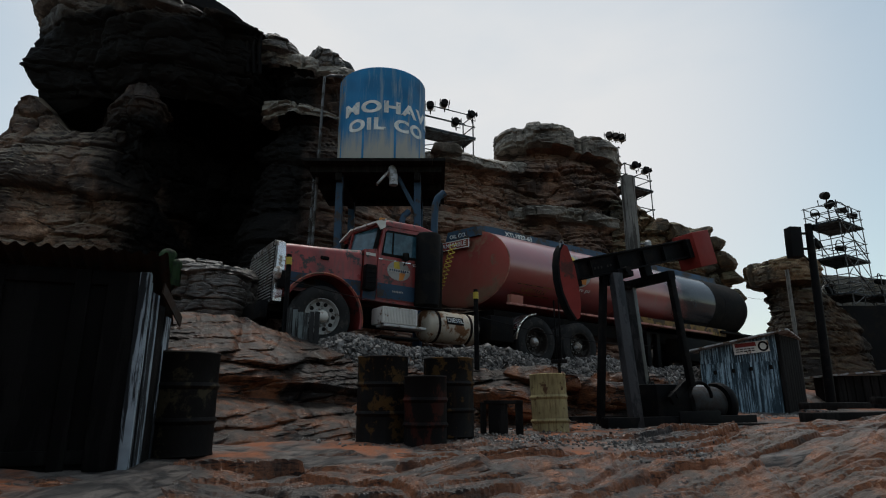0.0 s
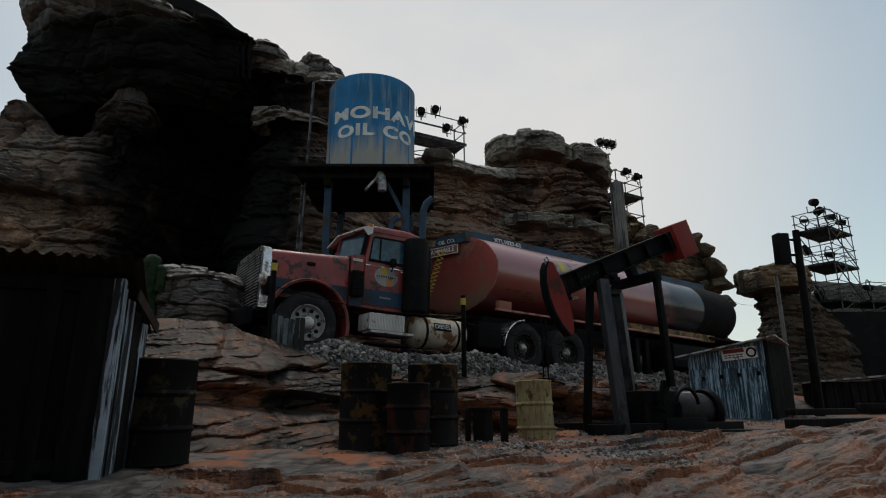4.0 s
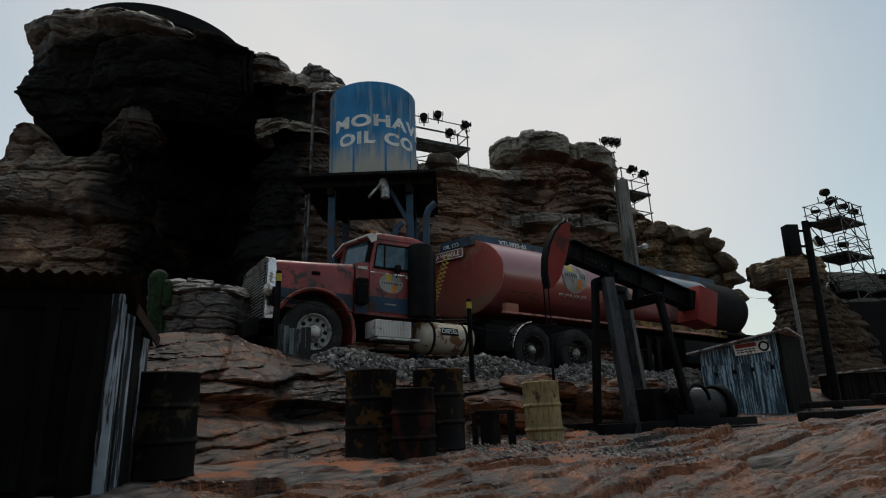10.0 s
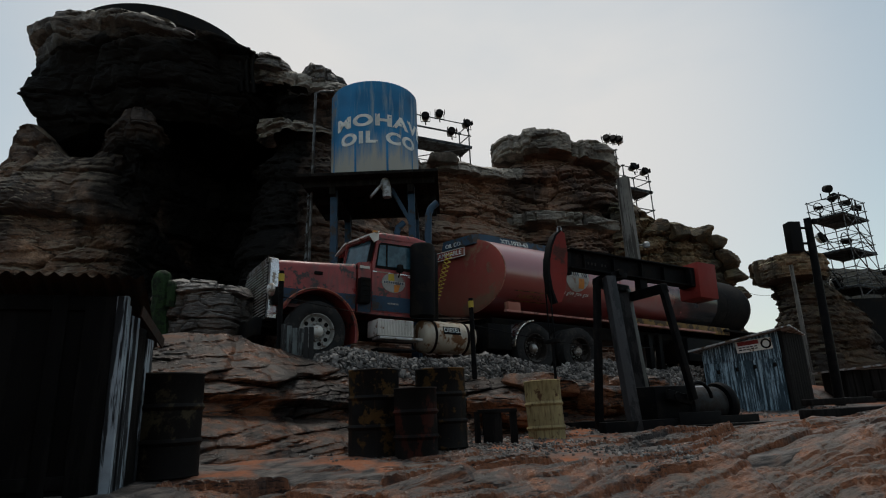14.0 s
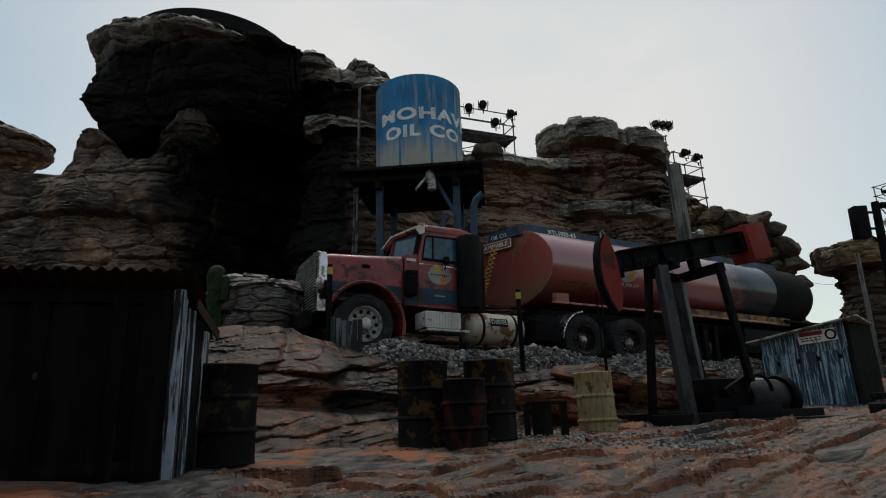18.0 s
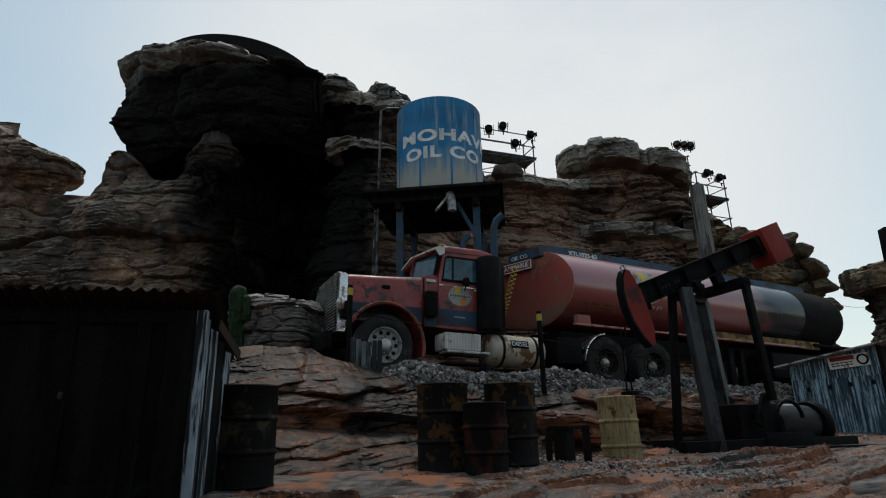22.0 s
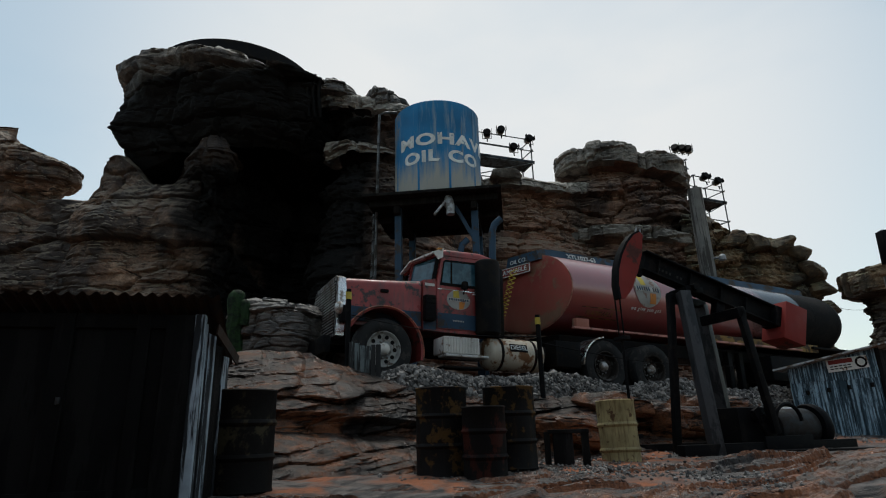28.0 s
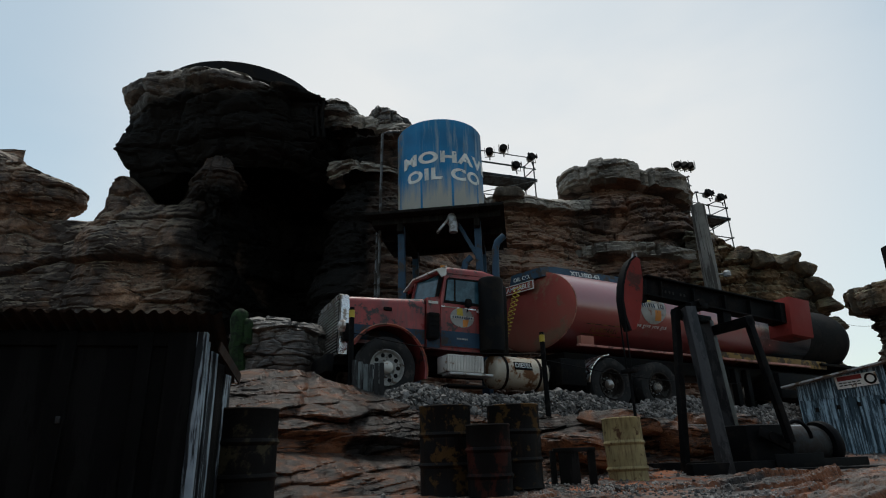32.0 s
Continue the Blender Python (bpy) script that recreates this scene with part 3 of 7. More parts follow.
def vnoise(x, y, z, seed=0):
    x, y, z = np.broadcast_arrays(x, y, z)
    ix, iy, iz = np.floor(x), np.floor(y), np.floor(z)
    fx, fy, fz = x - ix, y - iy, z - iz
    fx, fy, fz = (f * f * (3 - 2 * f) for f in (fx, fy, fz))
    out = 0
    for dx in (0, 1):
        for dy in (0, 1):
            for dz in (0, 1):
                w = (fx if dx else 1 - fx) * (fy if dy else 1 - fy) * (fz if dz else 1 - fz)
                out = out + w * lattice(ix + dx, iy + dy, iz + dz, seed)
    return out * 2 - 1


def fbm(x, y, z, seed=0, octaves=4):
    s, a = 0, 0.5
    for k in range(octaves):
        s = s + a * vnoise(x * 2 ** k, y * 2 ** k, z * 2 ** k, seed + k)
        a *= 0.5
    return s


def ease(x):
    x = np.clip(x, 0, 1)
    return x * x * (3 - 2 * x)


def blocks(u, z, seed, long, high, amp, tilt=0.9, gap=0.45, seam=0.07, ragged=0.07):
    """Relief of angular jointed blocks, about long by high metres, over a wall's length u and height z; each stands out and leans by its own amount."""
    w = z / high + 0.26 * fbm(u * 0.5 / long, z * 0.3 / high, 0 * z, seed + 5, 3) + ragged * vnoise(u * 5 / long, z * 3 / high, 0 * z, seed + 6)
    q = u / long + 0.16 * fbm(u * 1.5 / long, z * 1.1 / high, 0 * z + 7, seed + 9, 3)
    j0 = np.floor(w)
    first, second = np.full(q.shape, 9.0), np.full(q.shape, 9.0)
    ci, cj, px, pz = np.zeros(q.shape), np.zeros(q.shape), np.zeros(q.shape), np.zeros(q.shape)
    for dj in (-1, 0, 1):
        j = j0 + dj
        sh = 3 * lattice(j, 0 * j, 0 * j, seed)
        i0 = np.floor(q + sh)
        for di in (-1, 0, 1):
            i = i0 + di
            dx = q - (i + 0.5 + 0.75 * (lattice(i, j, 0 * j, seed + 1) - 0.5) - sh)
            dz = w - (j + 0.5 + 0.28 * (lattice(i, j, 0 * j, seed + 2) - 0.5))
            d = (np.abs(dx) ** 3 + np.abs(dz) ** 3) ** (1 / 3)
            near = d < first
            second = np.where(near, first, np.minimum(second, d))
            first = np.where(near, d, first)
            ci, cj, px, pz = np.where(near, i, ci), np.where(near, j, cj), np.where(near, dx, px), np.where(near, dz, pz)
    v = 0.5 * lattice(ci, cj, 0 * cj, seed + 3) + 0.5 * lattice(cj, 0 * cj, 0 * cj, seed + 8)  # beds stand out as a whole, blocks a little more or less
    lean = (lattice(ci, cj, 0 * cj, seed + 4) - 0.5) * px + (lattice(ci, cj, 0 * cj, seed + 7) - 0.75) * pz
    return amp * (v - 0.5 + tilt * lean - gap * (0.35 + v) * np.exp(-((second - first) / seam) ** 2))


def cliff(name, path, prof, mats, label, seed, res=0.11, zb=0.5, deep=0.3, rough=0.35, closed=False, back=2.5, cap_from=2.0, soot=None, z_res=None, thick=(0.12, 0.42), under=None, dip=0.0, big=(0.7, 1.9), band=None, up=(0.14, 0.12), massive=(), quiet=1.0):
    """A rock face along path (x, y, top), standing out by prof (share of height, metres)."""
    p = np.array(path, float)
    if closed:
        p = np.vstack([p, p[:1]])
    s = np.concatenate([[0], np.cumsum(np.hypot(*np.diff(p[:, :2], axis=0).T))])
    u = np.linspace(0, s[-1], int(s[-1] / res) + 2)
    x, y, top = (np.interp(u, s, p[:, i]) for i in range(3))
    for _ in range(8):
        x[1:-1], y[1:-1] = (x[:-2] + 2 * x[1:-1] + x[2:]) / 4, (y[:-2] + 2 * y[1:-1] + y[2:]) / 4
    top = top + 0.14 * fbm(u * 0.8, u * 0, u * 0 + seed, seed, 3) + 0.55 * deep * (lattice(np.floor(u / (1.3 * big[0]) + 0.4 * vnoise(u, 0 * u, 0 * u, seed)), 0 * u, 0 * u, seed + 15) - 0.5)
    tx, ty = np.gradient(x), np.gradient(y)
    ln = np.hypot(tx, ty)
    nx, ny = ty / ln, -tx / ln
    for _ in range(20):
        nx[1:-1], ny[1:-1] = (nx[:-2] + nx[2:] + 2 * nx[1:-1]) / 4, (ny[:-2] + ny[2:] + 2 * ny[1:-1]) / 4
    rows = int((top.max() - zb) / (z_res or res)) + 2
    v = np.linspace(0, 1, rows)[:, None]
    wide = max(3, int(1.2 / res))
    even = np.convolve(np.pad(top, wide, "edge"), np.ones(2 * wide + 1) / (2 * wide + 1), "valid")
    Z = zb + v * (even - zb)[None, :] + v ** 9 * (top - even)[None, :]
    U = np.broadcast_to(u[None, :], Z.shape)
    off = np.interp(v, *np.array(prof).T) * np.ones_like(Z)
    W = Z - dip * U + 0.6 * thick[1] * fbm(U * 0.22 / thick[1] ** 0.5, Z * 0.3, 0 * Z, seed + 91, 3)
    calm = np.clip(0.75 + 1.5 * fbm(U * 0.5, Z * 0.9, 0 * Z, seed + 92, 4), 0.12, 1.5) * np.interp(v, (0.6, 0.8), (1.0, quiet))  # some faces smooth, some broken
    off = off + blocks(U, W, seed, 1.9 * big[1], 0.5 * (big[0] + big[1]), deep * 1.25)
    off = off + (0.35 + 0.65 * calm) * blocks(U, W, seed + 50, 2.6 * thick[1], 0.8 * thick[1], deep * 0.8)
    off = off + calm * blocks(U, W, seed + 70, 1.7 * thick[1], 0.45 * thick[0] + 0.14 * thick[1], deep * 0.36, 0.7, 0.6, 0.10)
    for v0, v1, long in massive:  # thick courses of plain blocks with upright joints
        inside = ease((v - v0) / 0.004) * ease((v1 - v) / 0.004)
        plain = np.interp(v, *np.array(prof).T) + blocks(U, 0 * W + 0.5, seed + 33, long, 3.0, 0.34, 0.9, 0.8, 0.03)
        plain = plain + blocks(U, W, seed + 34, 0.55 * long, 0.42, 0.17, 1.1, 0.5, 0.06) + blocks(U, W, seed + 35, 0.45, 0.14, 0.06, 1.0, 0.6, 0.1)
        off = off * (1 - inside) + plain * inside
    off = off + rough * fbm(x[None, :] * 0.45 + 0 * Z, y[None, :] * 0.45 + 0 * Z, Z * 0.6, seed + 2, 5) + 0.06 * deep * vnoise(U * 9, W * 14, 0 * W, seed + 3)
    X, Y = x[None, :] + nx[None, :] * off, y[None, :] + ny[None, :] * off
    P = np.stack([X, Y, Z], -1)
    extra = []
    for d, dz in ((0.15, 0.06), (0.5, up[0]), (0.8 * min(back, 1.5), up[1]), (back, 0.0)):
        e = P[-1].copy()
        if closed:
            cx, cy = x.mean(), y.mean()
            f = min(1, d / back)
            e[:, 0], e[:, 1] = e[:, 0] * (1 - f) + cx * f, e[:, 1] * (1 - f) + cy * f
        else:
            e[:, 0] -= nx * d
            e[:, 1] -= ny * d
        e[:, 2] += dz + 0.08 * fbm(e[:, 0], e[:, 1], e[:, 2], seed + 4, 3)
        extra.append(e)
    below = []
    if under is not None:  # an underside that domes up to the middle
        for f in (0.9, 0.75, 0.55, 0.3, 0.02):
            e = P[0].copy()
            e[:, 0], e[:, 1] = e[:, 0] * f + x.mean() * (1 - f), e[:, 1] * f + y.mean() * (1 - f)
            e[:, 2] += under * (1 - f * f) + 0.25 * fbm(e[:, 0] * 0.8, e[:, 1] * 0.8, e[:, 2], seed + 7, 4)
            below.insert(0, e)
    low = len(below)
    P = np.vstack(([np.array(below)] if low else []) + [P, np.array(extra)])
    tags = np.zeros(P.shape[:2], int)
    if len(mats) > 1:
        vv = np.vstack([np.zeros((low, Z.shape[1])), np.broadcast_to(v, Z.shape), np.ones((4, Z.shape[1]))]) + 0.012 * fbm(P[..., 0], P[..., 1], P[..., 2], seed + 8, 3)
        tags[vv > cap_from] = 1
        if band:
            tags[(vv > band[0]) & (vv < band[1])] = 1
        if soot is not None:
            tags[soot(P[..., 0], P[..., 1], P[..., 2])] = len(mats) - 1
    return tagged(new(name, sheet(name, P, mats, tags)), label, "cliff", "", "structure")


def stone_points(radii, power, seed, n, amp, bed, thick=(0.12, 0.4), cuts=9):
    th = np.linspace(-math.pi / 2, math.pi / 2, n // 2 + 1)[:, None]
    ph = np.linspace(0, 2 * math.pi, n + 1)[None, :]
    sg = lambda a, k: np.sign(a) * np.abs(a) ** k
    X = radii[0] * sg(np.cos(th), power) * sg(np.cos(ph), power)
    Y = radii[1] * sg(np.cos(th), power) * sg(np.sin(ph), power)
    Z = radii[2] * sg(np.sin(th), power) * np.ones_like(ph)
    r = np.sqrt(X * X + Y * Y + Z * Z) + 1e-6
    m = max(radii)
    low = fbm(X / m * 1.3 + seed, Y / m * 1.3, Z / m * 1.3, seed, 4) * amp * 1.6
    u = np.arctan2(Y + 1e-9, X) * (radii[0] + radii[1]) / 2
    d = blocks(np.where(np.abs(ph - math.pi) > 3.1, 0 * u, u), Z + 5, seed + 1, 3.0 * thick[1], 0.9 * thick[1], bed * 1.2)
    edge = np.clip(np.cos(th) * 3, 0, 1)
    side = d * edge * np.clip(1.5 - np.abs(Z) / radii[2], 0, 1)
    k = 1 + (low + side) / r * np.clip(r / m * 1.2, 0.3, 1)
    P = np.stack([X * k, Y * k, Z * (1 + low / r)], -1)
    rng = np.random.default_rng(seed + 77)
    size = np.array(radii)
    for _ in range(cuts):
        nv = rng.normal(size=3)
        nv /= np.linalg.norm(nv)
        reach = np.linalg.norm(size * nv) * rng.uniform(0.62, 0.92)
        over = np.maximum(0, P @ nv - reach)
        P = P - over[..., None] * nv * 0.92
    fine = fbm(P[..., 0] * 4 / m, P[..., 1] * 4 / m, P[..., 2] * 9 / m, seed + 31, 4) * 0.05 * m
    P = P * (1 + fine / (np.linalg.norm(P, axis=-1) + 1e-6))[..., None]
    P[:, -1] = P[:, 0]
    return P


def boulder(name, m, radii, seed, mats, label, power=0.6, n=56, amp=0.18, bed=0.12, category="rock", group="", kind="", thick=(0.12, 0.4), cuts=9):
    P = stone_points(radii, power, seed, n, amp, bed, thick, cuts)
    bm = grid_mesh(B(), P)
    bmesh.ops.remove_doubles(bm, verts=bm.verts, dist=0.002)
    return solo(name, bm, mats, label, category, group, kind, m, 30)


# ---- ground ----
HX, HY, PAD, TURN = -2.1, 9.5, 2.82, 32.5
UX, UY = math.cos(radians(TURN)), math.sin(radians(TURN))


def land(x, y):
    """Smooth height of the ground."""
    x, y = np.asarray(x, float), np.asarray(y, float)
    d = (x - HX) * UY - (y - HY) * UX
    s = (x - HX) * UX + (y - HY) * UY
    base = 1.40 + 0.022 * np.clip(y, 0, 40) + 0.075 * np.clip(x - 2.2, 0, 6) * ease((9.5 - y) / 4) + 0.05 * np.clip(-x - 1.5, 0, 6)
    base = base + 0.5 * ease((y - 18) / 20)
    high = PAD + 0.36 * ease((-s - 0.6) / 1.2) - 0.031 * np.clip(s, 0, 18)
    toe = 1.45 - 0.5 * ease((s - 9) / 4)
    k = ease((toe - d) / 1.2) * ease((s + 14) / 6) * (1 - ease((s - 15.5) / 3))
    k = k * (1 - ease((-d - 9) / 6))
    z = base + (high - base) * k
    road = ease((2.4 - y) / 2.2)
    return z * (1 - road) + 0.1 * road


def surface(x, y):
    z = land(x, y)
    d = (x - HX) * UY - (y - HY) * UX
    rugged = 0.35 + 0.65 * np.maximum(ease((4.9 - y) / 1.5) , ease((d - 0.3) / 0.4) * ease((2.5 - d) / 0.5))
    rugged = np.maximum(rugged, ease((x - 2.3) / 1.2) * ease((8.8 - y) / 1.5))
    near = np.exp(-((np.clip(np.abs(x) - 14, 0, 99)) / 6) ** 2)
    q = fbm(x * 0.7, y * 0.9, 0 * x, 11, 5)
    z = z + 0.09 * q * rugged * near
    w = 0.30 * y - 0.10 * x + 0.34 * fbm(x * 0.55, y * 0.8, 0 * x, 13, 4)
    f = w / 0.15
    fr = f - np.floor(f)
    z = z + 0.15 * (ease(fr * 2.6) - fr) * rugged * near * 0.3  # low ledges whose broken edges face the road
    z = z - 0.75 * ease((5.15 + 0.25 * fbm(x, y, 0 * x, 15, 3) - y) / 0.5) * ease((y - 1.5) / 1.0) * ease((x + 2.2) / 0.8)
    s = (x - HX) * UX + (y - HY) * UY
    heap = 0.24 * np.exp(-((d - 0.38) / 0.26) ** 2) * (0.65 + 0.35 * np.sin(s * 2.1 + 1)) * ease((s + 0.4) / 0.8) * ease((14.0 - s) / 2)
    return z + heap + 0.018 * fbm(x * 6, y * 6, 0 * x, 23, 3)


gx = np.concatenate([[-420, -250, -150, -90, -60, -42, -32, -26, -22, -18, -15, -13, -11.5, -10.5, -9.6, -8.8, -8.2], np.arange(-7.8, 8.6, 0.047), [9.0, 9.5, 10, 10.6, 11.3, 12, 13, 14, 15.5, 17, 19, 21, 24, 28, 34, 45, 60, 90, 150, 250, 420]])
gy = np.concatenate([[-420, -200, -100, -60, -35, -22, -14, -9, -5, -2.5, -1, 0, 0.8, 1.4, 1.8], np.arange(2.1, 6.6, 0.036), np.arange(6.6, 13.6, 0.065), [13.9, 14.3, 14.8, 15.4, 16.1, 17, 18, 19.2, 20.6, 22.2, 24, 26, 28.5, 31, 35, 42, 60, 90, 150, 260, 420]])
GX, GY = np.meshgrid(gx, gy)
gp = np.stack([GX, GY, surface(GX, GY)], -1)
ground = tagged(new("ground", sheet("ground", gp, ["ground"], None, 50)), "orange sandy earth between layered grey rock", "ground", "", "structure")


def bedrock(x, y):
    """Dark bedrock in the foreground: tilted ledges that strike away to the right, with a broken edge towards the road."""
    a = radians(16)
    w = y * math.cos(a) - x * math.sin(a) + 0.45 * fbm(x * 0.55, y * 0.7, 0 * x, 201, 4) + 0.05 * fbm(x * 3, y * 3, 0 * x, 202, 3)
    u = x * math.cos(a) + y * math.sin(a) + 0.4 * fbm(x * 0.8, y * 0.8, 0 * x, 203, 4)
    z = land(x, y)
    z = z + blocks(u, w, 205, 1.8, 0.7, 0.085, 1.5, 0.30, 0.04, 0.012) + blocks(u, w, 206, 0.9, 0.24, 0.06, 1.6, 0.35, 0.06, 0.02) + blocks(u, w, 207, 0.42, 0.07, 0.02, 1.2, 0.5, 0.08, 0.03) + 0.03
    z = z + 0.09 * fbm(x * 0.8, y * 1.0, 0 * x, 211, 3) + 0.012 * fbm(x * 9, y * 9, 0 * x, 212, 3)
    z = z - 0.035 + 0.09 * ease((x - 2.0) / 1.5) * ease((8.0 - y) / 1.2) + 0.08 * ease((5.5 - y) / 0.6) * ease((x + 2.4) / 0.6)
    z = z - 0.16 * np.exp(-((x + 1.6) / 1.3) ** 2 - ((y - 6.7) / 0.75) ** 2)
    z = z - 0.62 * np.clip((5.1 + 0.5 * fbm(x * 0.9, y, 0 * x, 215, 4) - y) / 1.9, 0, 1.3) * ease((x + 2.4) / 0.8)
    edge = np.minimum(np.minimum(x + 3.4, 9.6 - x), np.minimum(y - 2.3, 8.9 - y))
    return z - 0.45 * ease((0.5 - edge) / 0.5)


BX, BY = np.meshgrid(np.concatenate([np.arange(-3.4, 4.6, 0.019), np.arange(4.6, 9.6, 0.04)]), np.concatenate([np.arange(2.3, 6.4, 0.016), np.arange(6.4, 8.9, 0.025)]))
pale_ = (BX - 0.55 * (BY - 4.0) + 0.9 * fbm(BX * 0.6, BY * 0.9, 0 * BX, 221, 4) > 1.6).astype(int)  # a paler bed lies over the dark one
tagged(new("bedrock", sheet("bedrock", np.stack([BX, BY, bedrock(BX, BY)], -1), ["fore", "fore_pale"], pale_, 14)), "dark layered bedrock breaking through the sand", "rock", "", "structure")

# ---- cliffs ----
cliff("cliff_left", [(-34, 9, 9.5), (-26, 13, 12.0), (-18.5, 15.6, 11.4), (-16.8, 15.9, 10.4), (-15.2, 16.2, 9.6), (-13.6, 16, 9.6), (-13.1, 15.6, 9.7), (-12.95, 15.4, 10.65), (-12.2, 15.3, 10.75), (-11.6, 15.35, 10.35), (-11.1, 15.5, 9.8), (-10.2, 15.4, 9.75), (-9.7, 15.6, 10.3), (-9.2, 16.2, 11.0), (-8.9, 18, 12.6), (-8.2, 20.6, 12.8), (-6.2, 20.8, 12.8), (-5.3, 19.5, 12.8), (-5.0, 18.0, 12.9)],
      [(0, 0.9), (0.25, 0.45), (0.45, 0.15), (0.7, 0.2), (0.9, -0.05), (1, -0.15)], ["cliff_cave"], "brown layered sandstone cliff with a scorched cave, its shade painted in", 3, 0.055, deep=0.30, rough=0.8, quiet=0.4)
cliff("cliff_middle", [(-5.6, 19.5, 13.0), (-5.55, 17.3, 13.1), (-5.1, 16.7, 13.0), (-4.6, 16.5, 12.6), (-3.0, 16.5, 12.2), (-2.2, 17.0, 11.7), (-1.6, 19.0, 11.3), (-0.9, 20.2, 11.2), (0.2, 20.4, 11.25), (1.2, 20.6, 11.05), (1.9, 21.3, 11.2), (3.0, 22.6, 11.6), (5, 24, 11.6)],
      [(0, 1.6), (0.3, 1.1), (0.55, 0.6), (0.66, 0.35), (0.72, 0.55), (0.78, 0.0), (0.9, -0.1), (0.945, -0.05), (0.955, 0.4), (0.985, 0.4), (1, 0.2)], ["cliff_soot_shade", "cap"], "brown layered sandstone cliff with pale ledges", 8, 0.06, cap_from=0.95, deep=0.30, rough=0.4, massive=((0.952, 1.01, 1.5),))
cliff("butte", [(3.1, 24.8, 13.35), (2.9, 23.5, 13.2), (3.1, 22.9, 13.25), (4.2, 22.6, 13.25), (5.5, 22.55, 13.0), (5.65, 22.6, 12.7), (6.8, 22.8, 12.5), (7.3, 23.4, 12.1), (7.6, 24.6, 12.3), (7.2, 26.5, 12.5), (5, 27.4, 13), (3.2, 26.5, 13.4)],
      [(0, 1.0), (0.35, 0.75), (0.55, 0.45), (0.665, 0.35), (0.675, 0.65), (0.715, 0.65), (0.725, 0.1), (0.77, -0.15), (0.80, 0.2), (0.855, 0.25), (0.885, 0.15), (0.905, -0.05), (0.926, -0.2), (0.933, 0.5), (0.985, 0.52), (1, 0.45)], ["butte", "cap"], "tall round sandstone butte with a pale jointed cap", 14, 0.06, up=(0.03, 0.0), closed=True, back=2.4, cap_from=0.930, deep=0.34, big=(0.5, 1.0), thick=(0.2, 0.55), rough=0.22, band=(0.675, 0.716), massive=((0.931, 1.01, 1.9), (0.675, 0.716, 1.8)))
cliff("ridge", [(6.9, 22.4, 9.8), (7.9, 21.9, 9.5), (8.5, 21.8, 9.0), (9.6, 21.7, 8.55), (10.5, 21.8, 8.2), (11.0, 22.1, 7.5), (11.3, 22.6, 6.7), (11.4, 25, 6.5), (9, 27, 7.5), (7, 26, 8.5)],
      [(0, 0.9), (0.4, 0.5), (0.65, 0.2), (0.74, -0.15), (0.8, 0.15), (0.94, 0.2), (1, 0.0)], ["ridge"], "descending brown sandstone ridge with boulders on top", 21, 0.07, closed=True, back=1.6, rough=0.45, deep=0.42, big=(0.5, 1.0), thick=(0.2, 0.5))
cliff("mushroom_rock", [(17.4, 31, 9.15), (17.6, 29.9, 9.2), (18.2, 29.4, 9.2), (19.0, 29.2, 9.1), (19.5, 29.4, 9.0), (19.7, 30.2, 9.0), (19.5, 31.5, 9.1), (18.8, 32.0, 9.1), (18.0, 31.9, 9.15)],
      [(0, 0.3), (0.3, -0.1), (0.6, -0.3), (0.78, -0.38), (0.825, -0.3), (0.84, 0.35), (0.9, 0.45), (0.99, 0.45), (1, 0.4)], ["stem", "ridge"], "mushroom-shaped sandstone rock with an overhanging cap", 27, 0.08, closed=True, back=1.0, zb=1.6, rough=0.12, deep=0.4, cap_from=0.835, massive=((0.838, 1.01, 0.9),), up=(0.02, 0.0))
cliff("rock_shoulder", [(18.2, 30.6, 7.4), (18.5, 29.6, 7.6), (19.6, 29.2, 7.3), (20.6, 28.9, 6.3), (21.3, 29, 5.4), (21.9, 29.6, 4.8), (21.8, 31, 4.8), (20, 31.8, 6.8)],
      [(0, 0.7), (0.5, 0.2), (0.8, 0.1), (1, -0.1)], ["stem"], "brown rock shoulder with painted shade, sloping down behind the hut", 29, 0.1, closed=True, back=1.0, zb=1.6, rough=0.4, deep=0.3)
cliff("far_hill", [(20, 34, 9.3), (19.6, 32.5, 8.6), (21.5, 31, 6.0), (25, 30.5, 4.7), (34, 30, 3.5), (45, 30, 2.6), (60, 45, 2.5), (40, 50, 6)],
      [(0, 2.5), (0.5, 0.8), (1, -0.5)], ["hill"], "dry brown hillside with sparse scrub", 33, 0.4, closed=True, back=4, zb=1.5, rough=1.0)
# unseen wall added behind the road; it cuts the low sky light
cliff("cliff_behind", [(60, -2, 6), (40, -9, 7), (15, -10, 7), (0, -10.5, 7), (-18, -10, 7), (-40, -6, 7), (-60, 8, 6)],
      [(0, 1.5), (0.5, 0.5), (1, 0)], ["cliff"], "unseen sandstone wall added across the road to block low sky", 41, 0.6, zb=-0.3)


def at(x, y, z, rz=0, rx=0, ry=0):
    return pose(x, y, z, rx, ry, rz)


